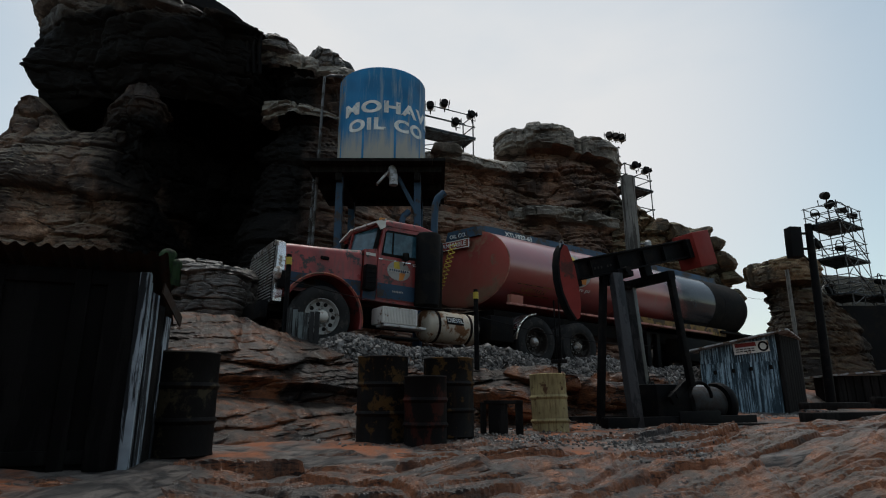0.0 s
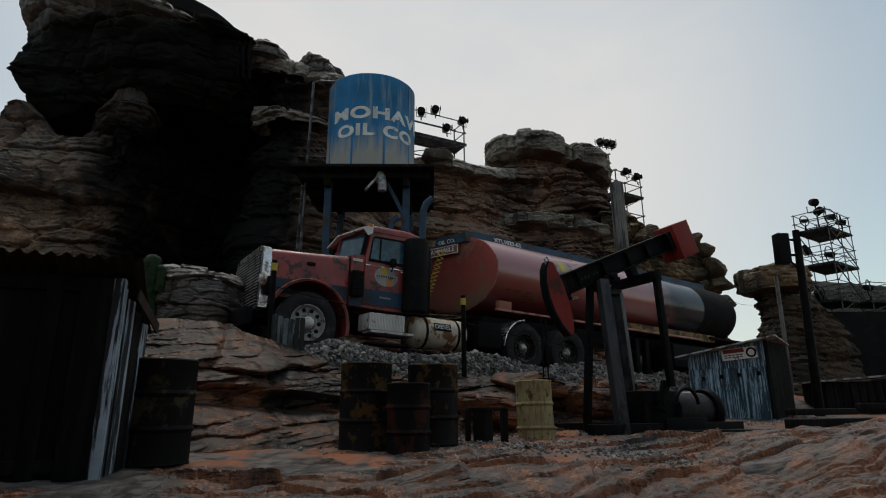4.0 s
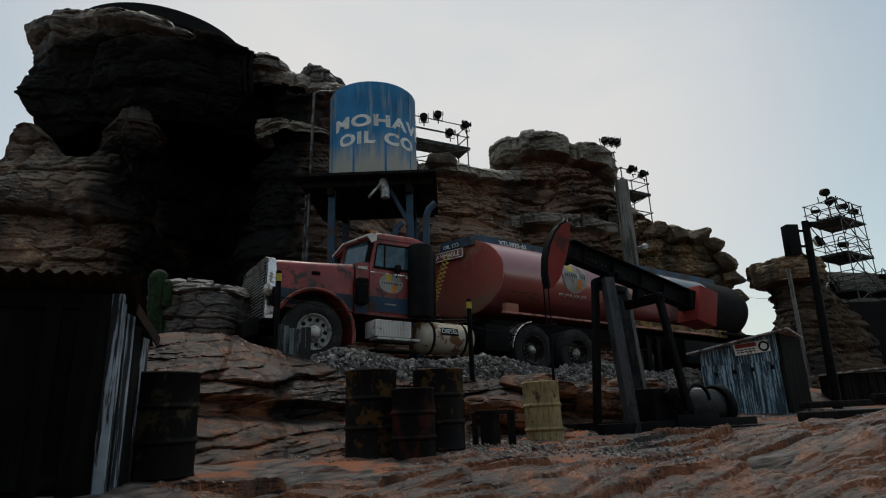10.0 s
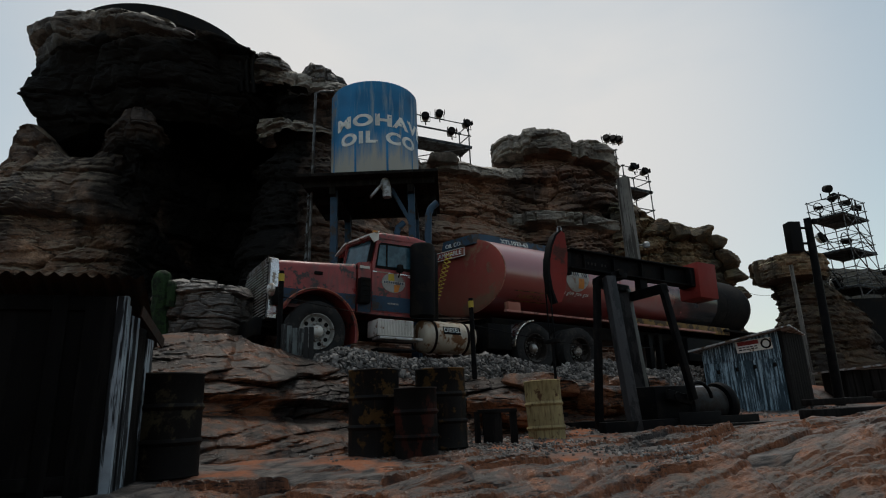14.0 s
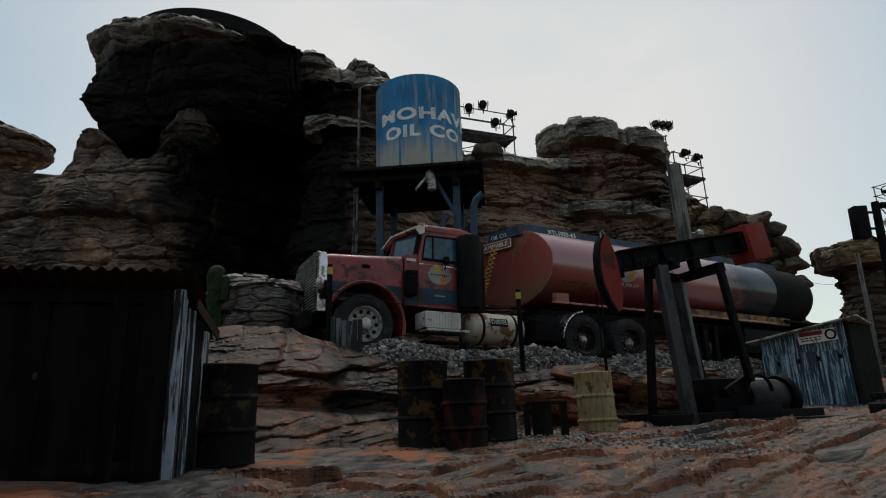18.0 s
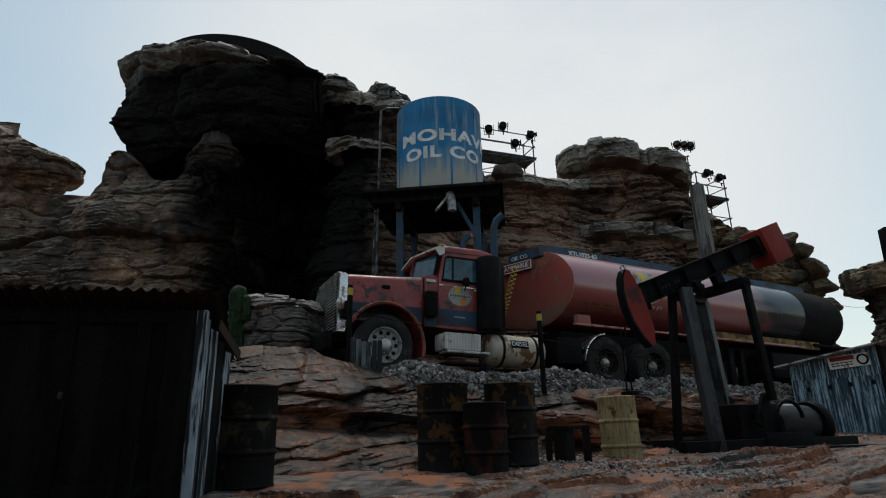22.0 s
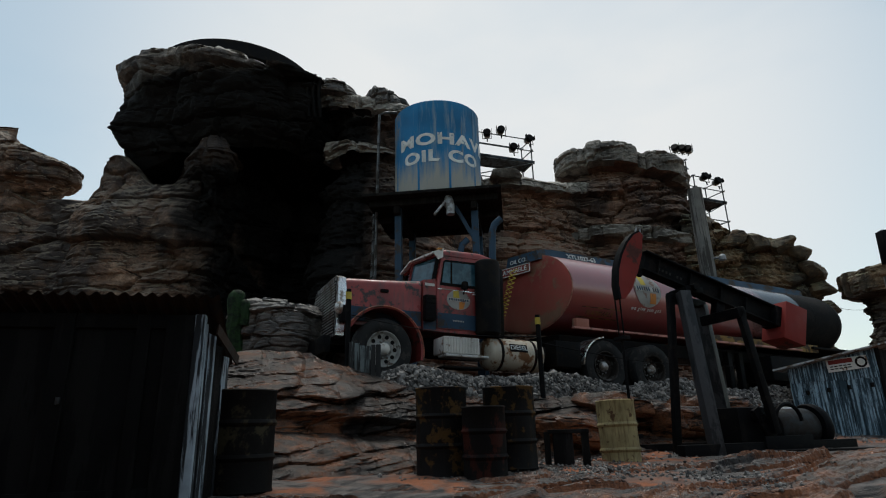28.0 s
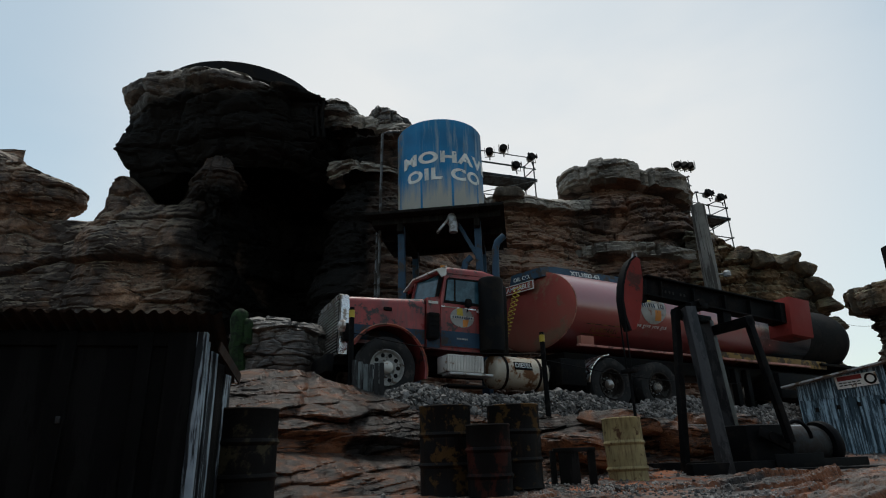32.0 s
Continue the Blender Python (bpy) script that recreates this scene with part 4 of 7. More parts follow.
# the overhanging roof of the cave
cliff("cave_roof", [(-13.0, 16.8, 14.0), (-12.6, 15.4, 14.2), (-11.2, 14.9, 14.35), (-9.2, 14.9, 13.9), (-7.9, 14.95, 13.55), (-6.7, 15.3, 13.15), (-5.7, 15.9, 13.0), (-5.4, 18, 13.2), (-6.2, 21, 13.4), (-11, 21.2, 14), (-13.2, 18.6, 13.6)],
      [(0, -1.1), (0.1, -0.75), (0.25, -0.4), (0.5, -0.12), (0.7, 0.08), (0.78, 0.08), (0.84, 0.3), (0.95, 0.3), (1, 0.05)], ["roof_soot_shade", "cap"], "massive overhanging sandstone slab above the cave", 5, 0.055, thick=(0.25, 0.7), zb=10.9, closed=True, back=3.0, deep=0.26, rough=0.8, under=1.5, cap_from=0.94)
boulder("cave_roof_shoulder", at(-11.3, 16.7, 11.6, -10), (1.0, 1.5, 1.35), 9, ["soot"], "rounded scorched shoulder with painted shade under the overhang", 0.6, 90, 0.2, 0.14, "overhang", "", "structure")
# outcrops: rings of layered rock with undercut feet
UNDER = [(0, -0.55), (0.3, -0.1), (0.55, 0.15), (0.85, 0.1), (1, -0.12)]
OUT = dict(closed=True, back=0.9, deep=0.24, rough=0.42, big=(0.5, 1.1), thick=(0.16, 0.5), up=(0.05, 0.06), massive=((0.42, 1.01, 1.5),))
cliff("outcrop_1", [(-19.6, 16.3, 12.9), (-17.4, 15.7, 12.35), (-16.4, 15.6, 11.75), (-15.4, 15.7, 11.3), (-14.65, 16.0, 10.95), (-14.6, 16.6, 10.95), (-15.2, 17.4, 11.3), (-17, 17.8, 12.2), (-19.6, 17.6, 12.9)], UNDER, ["cliff"], "wedge of layered grey-brown rock on the cliff edge", 112, 0.05, zb=9.5, **OUT)
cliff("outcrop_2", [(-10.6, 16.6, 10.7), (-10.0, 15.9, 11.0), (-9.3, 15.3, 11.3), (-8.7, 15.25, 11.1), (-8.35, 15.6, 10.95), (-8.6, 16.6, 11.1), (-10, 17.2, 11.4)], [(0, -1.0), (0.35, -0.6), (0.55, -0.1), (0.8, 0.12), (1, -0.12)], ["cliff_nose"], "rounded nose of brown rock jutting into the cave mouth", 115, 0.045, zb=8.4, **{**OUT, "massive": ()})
cliff("outcrop_3", [(-5.6, 16.65, 11.12), (-4.7, 16.35, 11.0), (-3.6, 16.4, 10.72), (-3.3, 16.7, 10.6), (-4.5, 17.3, 10.9), (-5.6, 17.2, 11.1)], [(0, 0.1), (0.5, 0.12), (1, 0)], ["cap"], "pale jutting stone ledge on the cliff", 118, 0.04, zb=10.5, **OUT)
cliff("outcrop_4", [(-6.4, 16.3, 13.4), (-5.4, 16.0, 13.2), (-4.85, 16.3, 12.95), (-4.9, 17.2, 12.95), (-6.3, 17.4, 13.4)], [(0, -0.1), (0.5, 0.1), (1, 0)], ["greyrock"], "flat grey rock on the cliff edge", 119, 0.04, zb=12.3, **OUT)
cliff("outcrop_5", [(-4.75, 16.5, 12.55), (-4.0, 16.1, 12.9), (-3.2, 16.2, 12.6), (-2.9, 16.8, 12.45), (-3.8, 17.3, 12.8), (-4.7, 17.1, 12.6)], [(0, -0.1), (0.5, 0.1), (1, 0)], ["greyrock"], "flat grey rock on the cliff edge", 120, 0.04, zb=11.9, **OUT)
cliff("outcrop_6", [(-4.95, 10.3, 4.28), (-4.8, 9.75, 4.30), (-4.2, 9.6, 4.34), (-3.62, 9.7, 4.26), (-3.5, 10.2, 4.2), (-3.6, 10.9, 4.2), (-4.4, 11.1, 4.3), (-4.9, 10.9, 4.3)], [(0, 0.05), (0.3, 0.08), (0.6, 0.14), (0.85, 0.12), (1, 0.0)], ["greyrock"], "big layered grey boulder beside the truck", 161, 0.022, zb=2.9, closed=True, back=0.5, deep=0.14, rough=0.12, big=(0.3, 0.6), thick=(0.07, 0.24), up=(0.04, 0.05))
boulder("rock", at(0.1, 20.2, 11.15, 4), (0.7, 0.6, 0.25), 22, ["cap"], "flat pale rock on the cliff edge", 0.5, 50, 0.14, 0.10)
rr = random.Random(4)
for x, y, z, r in ((8.6, 21.75, 8.55, 0.55), (9.25, 21.6, 8.3, 0.58), (9.95, 21.6, 8.15, 0.54), (10.6, 21.65, 7.85, 0.58), (11.0, 21.8, 7.2, 0.56), (11.3, 22.0, 6.6, 0.5), (11.3, 22.0, 5.9, 0.5)):
    boulder("boulder", at(x, y, z, rr.uniform(-15, 15)), (r * 0.85, r * 0.8, r * 0.55), 50 + int(x * 7), ["ridge"], "blocky lichen-stained boulder on the ridge", 0.42, 64, 0.10, 0.12, "boulder", "boulders along the ridge")

# the bank of layered bedrock below the truck
bank_line = []
for s_, d_, z_ in ((-9, 0.6, 3.3), (-6, 0.9, 3.3), (-4, 1.15, 3.22), (-2.4, 1.2, 3.15), (-1.2, 1.15, 3.08), (-0.3, 1.0, 2.92), (0.8, 1.0, 2.72), (1.8, 0.9, 2.66), (2.8, 1.05, 2.58), (4.0, 0.9, 2.6), (5.2, 1.05, 2.5), (6.5, 0.85, 2.52), (8, 0.8, 2.42), (9.5, 0.5, 2.4), (11.5, 0.0, 2.3), (14, -0.8, 2.2)):
    bank_line.append((HX + UX * s_ + UY * d_, HY + UY * s_ - UX * d_, z_))
cliff("rock_bank", bank_line, [(0, 1.25), (0.15, 1.1), (0.3, 0.85), (0.37, 0.62), (0.42, 0.28), (0.5, 0.30), (0.56, 0.42), (0.72, 0.2), (0.86, -0.15), (1, -0.55)], ["slab"], "bank of layered grey and orange bedrock below the truck", 63, 0.028, zb=1.3, deep=0.17, rough=0.95, back=1.1, thick=(0.06, 0.30), dip=0.12, big=(0.5, 1.1), z_res=0.016, up=(0.05, 0.02))
# rounded beds of bedrock bulging from the bank: along the truck, out from it, height, three radii
for i, (s_, d_, z_, a, c_, e_) in enumerate(((2.6, 1.75, 1.95, 0.8, 0.45, 0.26), (3.6, 1.45, 2.35, 0.75, 0.4, 0.2), (4.5, 1.7, 2.05, 0.7, 0.45, 0.27), (5.6, 1.45, 2.3, 0.8, 0.4, 0.2), (6.4, 1.55, 1.9, 0.7, 0.4, 0.25), (0.6, 1.75, 1.80, 0.8, 0.4, 0.2))):
    boulder("bank_boulder", at(HX + UX * s_ + UY * d_, HY + UY * s_ - UX * d_, z_, TURN - 8 + 5 * (i % 3), 0, 6 - 4 * (i % 2)), (a, c_, e_), 140 + i, ["slab"], "rounded bed of grey layered rock in the bank", 0.5, 120, 0.10, 0.09, "rock", "rocks in the bank", "", (0.03, 0.11), 5)
# loose rock slabs in the foreground: x, y, z, turn, lean, three radii
FORE = [(-0.05, 5.15, 1.30, 8, -14, 0.6, 0.35, 0.24), (0.8, 5.3, 1.28, -14, -12, 0.45, 0.3, 0.24), (-1.2, 5.6, 1.34, 20, -8, 0.6, 0.35, 0.18)]
for i, (x, y, z, rz, ry, a, c_, d_) in enumerate(FORE):
    boulder("rock_slab", at(x, y, z, rz, -8, ry), (a, c_, d_), 90 + i, ["fore"], "layered dark grey rock slab in orange sand", 0.38, 120, 0.05, 0.045, "rock", "rock slabs in the sand", "", (0.025, 0.08))

# gravel along the truck and in the hollows
def pebble_field(name, n, where, seed, mat, label, size=(0.02, 0.055)):
    r = random.Random(seed)
    shapes = []
    for k in range(6):
        t = B()
        bmesh.ops.create_icosphere(t, subdivisions=1, radius=1)
        q = random.Random(k + seed)
        shapes.append(([tuple(c * q.uniform(0.65, 1.15) for c in v.co) for v in t.verts], [[v.index for v in f.verts] for f in t.faces]))
        t.free()
    vs, fs = [], []
    spots = np.stack(where(np.random.default_rng(seed), n), -1)
    for x, y, z in spots.tolist():
        s = r.uniform(*size) * (1 + 0.8 * (r.random() < 0.08))
        rot = Euler([r.uniform(0, 6.3) for _ in range(3)]).to_matrix()
        sc = Vector((s * r.uniform(0.8, 1.4), s, s * r.uniform(0.55, 0.9)))
        o = len(vs)
        v0, f0 = shapes[r.randrange(6)]
        for c in v0:
            p = rot @ Vector((c[0] * sc.x, c[1] * sc.y, c[2] * sc.z))
            vs.append((p.x + x, p.y + y, p.z + z))
        fs += [[o + i for i in f] for f in f0]
    me = bpy.data.meshes.new(name)
    me.from_pydata(vs, [], fs)
    me.materials.append(M[mat])
    me.shade_flat()
    return tagged(new(name, me), label, "gravel", "", "stuff")


def bank(g, n):
    s, d = g.uniform(-0.3, 14.0, n), g.normal(0.38, 0.26, n)
    x, y = HX + UX * s + UY * d, HY + UY * s - UX * d
    return x, y, surface(x, y)


def hollow(g, n):
    s, d = g.uniform(-1, 12, n), g.uniform(0.2, 3.2, n)
    x, y = HX + UX * s + UY * d, HY + UY * s - UX * d
    return x, y, surface(x, y)


pebble_field("gravel", 13500, bank, 5, "gravel", "grey crushed stone heaped along the truck")
def floor_of_yard(g, n):
    x = np.concatenate([g.normal(0.9, 0.45, n * 2 // 3), g.normal(1.9, 0.28, n - n * 2 // 3)])
    y = np.concatenate([g.normal(7.1, 0.35, n * 2 // 3), g.uniform(4.9, 6.8, n - n * 2 // 3)])
    return x, y, np.maximum(surface(x, y), bedrock(x, y)) + 0.004


pebble_field("gravel", 1000, floor_of_yard, 8, "gravel", "fine grey gravel on the ground among the drums", (0.008, 0.024))
pebble_field("gravel", 2600, hollow, 6, "gravel", "small loose stones on the bank", (0.008, 0.03))


# ---- truck ----
TM = pose(HX, HY, PAD + 0.53, 0, 0, TURN) @ pose(0, 0, -0.53, 0, 1.8, 0)
tractor = thing("truck", TM, "old red conventional lorry tractor with faded scorched paint, parked on gravel", "truck")
SIDE = Matrix.Rotation(radians(90), 4, "X")  # turns a lathe's z axis to -y, towards the road


def wheel(parent, s, off, z, r=0.52, w=0.27, dish=0.06, rim="rim", hub=True):
    """A wheel whose outer face lies at off."""
    a = pose(s, off, z, 90)
    holder = part("wheel", lathe(B(), [(r * 0.56, -w), (r * 0.84, -w), (r * 0.95, -w * 0.92), (r, -w * 0.8), (r, -w * 0.2), (r * 0.955, -w * 0.06), (r * 0.86, 0.0), (r * 0.74, 0.008), (r * 0.62, -0.012), (r * 0.575, -0.03), (r * 0.56, -0.04), (r * 0.55, -w)], 40, a, True), "tyre", parent, "worn black rubber tyre")
    k = r * 0.565
    bm = lathe(B(), [(k, -0.02), (k * 1.03, -0.005), (k, 0.0), (k * 0.93, -0.015), (k * 0.86, -dish), (k * 0.55, -dish - 0.01), (k * 0.42, -dish + 0.015), (k * 0.36, -dish + 0.05), (0.002, -dish + 0.05)], 40, a, True)
    part("rim", bm, rim, holder, "dull silver disc rim")
    if hub == 2:  # the wheel next to the road shows its holes one by one
        for i in range(10):
            t = math.pi * 2 * i / 10
            part("hand_hole", rod(B(), (s + math.cos(t) * k * 0.72, off + dish + 0.015, z + math.sin(t) * k * 0.72), (s + math.cos(t) * k * 0.72, off + dish - 0.004, z + math.sin(t) * k * 0.72), k * 0.12, None, 12), "black", holder, "dark hole in the rim")
    for i in range(10):
        t = math.pi * 2 * (i + 0.5) / 10
        part("wheel_nut", rod(B(), (s + math.cos(t) * k * 0.47, off + dish + 0.01, z + math.sin(t) * k * 0.47), (s + math.cos(t) * k * 0.47, off + dish - 0.03, z + math.sin(t) * k * 0.47), 0.014, None, 6), "galv", holder)
    if hub:
        part("hub_cap", lathe(B(), [(k * 0.33, -dish + 0.02), (k * 0.34, -dish + 0.06), (k * 0.31, -dish + 0.10), (k * 0.22, -dish + 0.135), (k * 0.08, -dish + 0.15)], 24, a), "white" if hub == 2 else "alu", holder, "pale hub cap")
    return holder


wheel(tractor, 0.0, 0.0, 0.53, hub=2)
wheel(tractor, 0.0, 2.13, 0.53)
for s_ in (4.72, 5.98):
    for off_, dish_ in ((0.02, 0.17), (0.36, 0.05), (1.86, 0.05), (2.18, 0.05)):
        wheel(tractor, s_, off_, 0.50, 0.52, 0.27, dish_, "grimyrim")

# chassis
bm = B()
for o in (0.78, 1.62):
    box(bm, (3.1, o, 0.78), (7.8, 0.08, 0.26), 0.01)
for s_ in (-0.6, 1.2, 3.0, 4.3, 5.6, 6.9):
    box(bm, (s_, 1.2, 0.78), (0.1, 0.8, 0.18), 0.01)
part("chassis", bm, "black", tractor)
for s_ in (0.0, 4.97, 6.32):
    part("axle", rod(B(), (s_, 0.2, 0.5), (s_, 2.2, 0.5), 0.075), "black", tractor)
part("fifth_wheel", box(B(), (5.6, 1.2, 1.0), (1.1, 0.9, 0.12), 0.03), "black", tractor)

# bonnet with rounded top edges
def loft(bm, sections):
    """Skin between closed outlines of equal length; capped."""
    rings = [[bm.verts.new(p) for p in sec] for sec in sections]
    k = len(rings[0])
    for p, q in zip(rings, rings[1:]):
        for i in range(k):
            bm.faces.new((p[i], p[(i + 1) % k], q[(i + 1) % k], q[i]))
    bm.faces.new(rings[0][::-1])
    bm.faces.new(rings[-1])
    bmesh.ops.recalc_face_normals(bm, faces=bm.faces)
    return bm


def arch_section(s, o0, o1, z0, z1, r, n=6):
    pts = [(s, o0, z0)]
    for i in range(n + 1):
        t = math.pi - math.pi / 2 * i / n
        pts.append((s, o0 + r + r * math.cos(t), z1 - r + r * math.sin(t)))
    for i in range(n + 1):
        t = math.pi / 2 - math.pi / 2 * i / n
        pts.append((s, o1 - r + r * math.cos(t), z1 - r + r * math.sin(t)))
    pts.append((s, o1, z0))
    return pts


bonnet = part("bonnet", loft(B(), [arch_section(-0.64, 0.44, 1.84, 1.0, 1.79, 0.12), arch_section(-0.55, 0.43, 1.85, 0.98, 1.81, 0.12), arch_section(0.2, 0.40, 1.88, 0.98, 1.85, 0.13), arch_section(0.86, 0.37, 1.91, 0.98, 1.90, 0.14)]), "red", tractor, "dented red bonnet")
part("side_stripe", beam(B(), (-0.6, 0.42, 1.17), (0.86, 0.366, 1.17), 0.012, 0.26), "navy", bonnet, "dark faded stripe")
part("emblem", box(B(), (0.12, 0.392, 1.62), (0.16, 0.02, 0.06), 0.02), "black", bonnet)
part("hinge", rod(B(), (-0.6, 1.2, 1.815), (0.86, 1.2, 1.915), 0.012), "chrome", bonnet)
bm = B()
for i in range(2):
    rod(bm, (0.3 + 0.2 * i, 0.375, 1.02), (0.3 + 0.2 * i, 0.37, 1.08), 0.02)
part("latch", bm, "black", bonnet)
# radiator
grille = part("radiator_grille", loft(B(), [[(-0.78 + d, o, z) for o, z in ((0.36, 0.76), (0.34, 1.6), (0.40, 1.78), (0.55, 1.84), (1.85, 1.84), (2.0, 1.78), (2.06, 1.6), (2.04, 0.76))] for d in (0, 0.03, 0.13, 0.15)]), "chrome", tractor, "dull chrome radiator surround")
part("grille_opening", box(B(), (-0.783, 1.2, 1.27), (0.012, 1.46, 0.92), 0.004), "black", grille)
for i in range(17):
    part("slat", box(B(), (-0.795, 1.2, 0.84 + i * 0.053), (0.02, 1.44, 0.018)), "alu", grille)
part("bumper", box(B(), (-1.0, 1.2, 0.56), (0.14, 2.3, 0.3), 0.05), "black", tractor, "black steel bumper")
bm = B()
box(bm, (-0.66, 0.30, 1.12), (0.16, 0.12, 0.30), 0.04)
part("headlamp_bracket", bm, "black", tractor)
part("headlamp", lathe(B(), [(0.10, 0.0), (0.11, 0.05), (0.08, 0.10), (0.03, 0.12)], 20, pose(-0.74, 0.22, 1.2, 0, -90)), "alu", tractor)

# front mudguards
def mudguard(o0, o1):
    bm = B()
    n = 26
    rows_ = []
    for i in range(n + 1):
        t = radians(150 - 160 * i / n)
        r = 0.735 + 0.02 * math.sin(i / n * math.pi)
        c, s2 = math.cos(t), math.sin(t)
        z = 0.50 + s2 * r
        rows_.append([(c * (r - 0.035), o0 + 0.0, 0.50 + s2 * (r - 0.035)), (c * r, o0 - 0.012, z), (c * (r + 0.012), o0 + 0.03, z + 0.012), (c * r, o0 + 0.14, z + 0.01), (c * r * 0.98, o1, z), (c * (r - 0.04), o1, 0.50 + s2 * (r - 0.04)), (c * (r - 0.03), o0 + 0.05, 0.50 + s2 * (r - 0.03))])
    return loft(bm, rows_)


part("mudguard", mudguard(-0.02, 0.44), "red", tractor, "red curved front mudguard with a worn orange lip")
part("mudguard", mudguard(1.96, 2.42), "lip", tractor)
part("mudguard_lip", run(B(), [(math.cos(radians(150 - 5 * i)) * 0.748, -0.025, 0.50 + math.sin(radians(150 - 5 * i)) * 0.748) for i in range(33)], 0.016, 8), "lip", tractor, "worn orange-red lip")
part("inner_wing", box(B(), (0.45, 0.55, 0.95), (0.8, 0.05, 0.5), 0.01), "black", tractor)

# cab
cab_poly = [(0.86, 0.96), (0.86, 1.90), (1.14, 1.94), (1.24, 2.40), (1.30, 2.47), (2.28, 2.50), (2.34, 2.42), (2.34, 0.96)]
cab = part("cab", prism(B(), cab_poly, 0.18, 2.22), "red", tractor, "red steel cab with chipped paint")
part("roof", loft(B(), [arch_section(1.12, 0.22, 2.18, 2.40, 2.50, 0.08), arch_section(1.35, 0.16, 2.24, 2.42, 2.56, 0.10), arch_section(2.1, 0.16, 2.24, 2.44, 2.58, 0.10), arch_section(2.40, 0.2, 2.2, 2.44, 2.53, 0.07)]), "red", cab, "rounded red roof")
part("cowl_stripe", box(B(), (1.0, 0.176, 1.14), (0.27, 0.01, 0.30)), "navy", cab)
for y0, y1 in ((0.24, 1.18), (2.16, 1.22)):  # the two panes meet in a blunt V
    part("windscreen", loft(B(), [[(1.10 + d, y0, 1.95), (0.90 + d, y1, 1.95), (1.00 + d, y1, 2.40), (1.19 + d, y0, 2.40)] for d in (0, 0.02)]), "glass", cab, "dusty windscreen pane")
    part("windscreen_frame", beam(B(), (1.09, y0, 1.93), (1.19, y0, 2.43), 0.05, 0.07), "black", cab, "flaking dark frame")
part("windscreen_pillar", beam(B(), (0.885, 1.2, 1.93), (0.985, 1.2, 2.42), 0.05, 0.05), "red", cab)
for z_ in (1.90, 2.41):
    part("screen_sill", loft(B(), [[(1.22 + k, 0.18, z), (1.07 + k, 0.18, z), (0.87 + k, 1.2, z), (1.07 + k, 2.22, z), (1.22 + k, 2.22, z)] for z, k in ((z_, 0.09 * (z_ > 2)), (z_ + 0.04, 0.09 * (z_ > 2)))]), "red", cab)
visor = part("sun_visor", loft(B(), [[(1.04, 0.14, 2.43), (0.90, 1.2, 2.45), (1.04, 2.26, 2.43), (1.26, 2.26, 2.50), (1.26, 0.14, 2.50)], [(1.04, 0.14, 2.465), (0.90, 1.2, 2.485), (1.04, 2.26, 2.465), (1.28, 2.26, 2.56), (1.28, 0.14, 2.56)]]), "white", cab, "bleached white sun visor")
part("visor_cheek", prism(B(), [(1.05, 2.44), (1.26, 2.54), (1.26, 2.38), (1.16, 2.32)], 0.13, 0.16), "white", visor)
door = part("door", prism(B(), [(1.14, 1.02), (1.14, 1.92), (1.22, 2.30), (1.30, 2.36), (2.02, 2.38), (2.06, 2.34), (2.06, 1.02)], 0.150, 0.176), "red", cab, "red door with a dark lower panel")
part("window_frame", prism(B(), [(1.20, 1.83), (1.27, 2.30), (1.32, 2.335), (1.99, 2.35), (2.025, 2.32), (2.025, 1.83)], 0.140, 0.158), "black", door, "flaking dark window frame")
part("window_pane", prism(B(), [(1.235, 1.88), (1.29, 2.28), (1.42, 2.295), (1.42, 1.88)], 0.130, 0.145), "glass", door)
part("window_pane", prism(B(), [(1.46, 1.88), (1.46, 2.295), (1.98, 2.305), (1.985, 1.88)], 0.130, 0.145), "glass", door)
part("lower_panel", box(B(), (1.60, 0.147, 1.17), (0.90, 0.01, 0.28), 0.003), "navy", door)
part("waist_strip", box(B(), (1.60, 0.146, 1.76), (0.90, 0.014, 0.018)), "chrome", door)
part("door_handle", box(B(), (1.98, 0.135, 1.72), (0.12, 0.03, 0.03), 0.008), "chrome", door)


def emblem(parent, c, r, flat, y):
    """Round emblem: disc, a wide bar across it, two coloured quarters, letter-like bars."""
    e = part("emblem_disc", lathe(B(), [(r * 0.97, 0), (r, 0.002), (r * 0.98, 0.006)], 40, pose(c[0], y, c[1], 90) @ Matrix.Diagonal((1, flat, 1, 1))), "bluedisc", parent, "worn round emblem")
    part("emblem_quarter", prism(B(), [(c[0] - r * 0.45, c[1] + r * flat * 0.2), (c[0] - r * 0.45, c[1] + r * flat * 0.85), (c[0], c[1] + r * flat * 0.96), (c[0] + 0.02, c[1] + r * flat * 0.2)], y - 0.011, y - 0.007), "yellow", e, "yellow quarter")
    part("emblem_quarter", prism(B(), [(c[0] + r * 0.05, c[1] - r * flat * 0.2), (c[0] + r * 0.55, c[1] - r * flat * 0.2), (c[0] + r * 0.4, c[1] - r * flat * 0.88), (c[0] + r * 0.05, c[1] - r * flat * 0.96)], y - 0.011, y - 0.007), "orange", e, "orange quarter")
    part("emblem_band", box(B(), (c[0], y - 0.009, c[1]), (r * 1.9, 0.004, r * flat * 0.36)), "bandpale", e)
    for i in range(9):
        part("emblem_bar", box(B(), (c[0] + (i - 4) * r * 0.19, y - 0.013, c[1]), (r * 0.11, 0.003, r * flat * 0.2)), "navy", e)
    return e


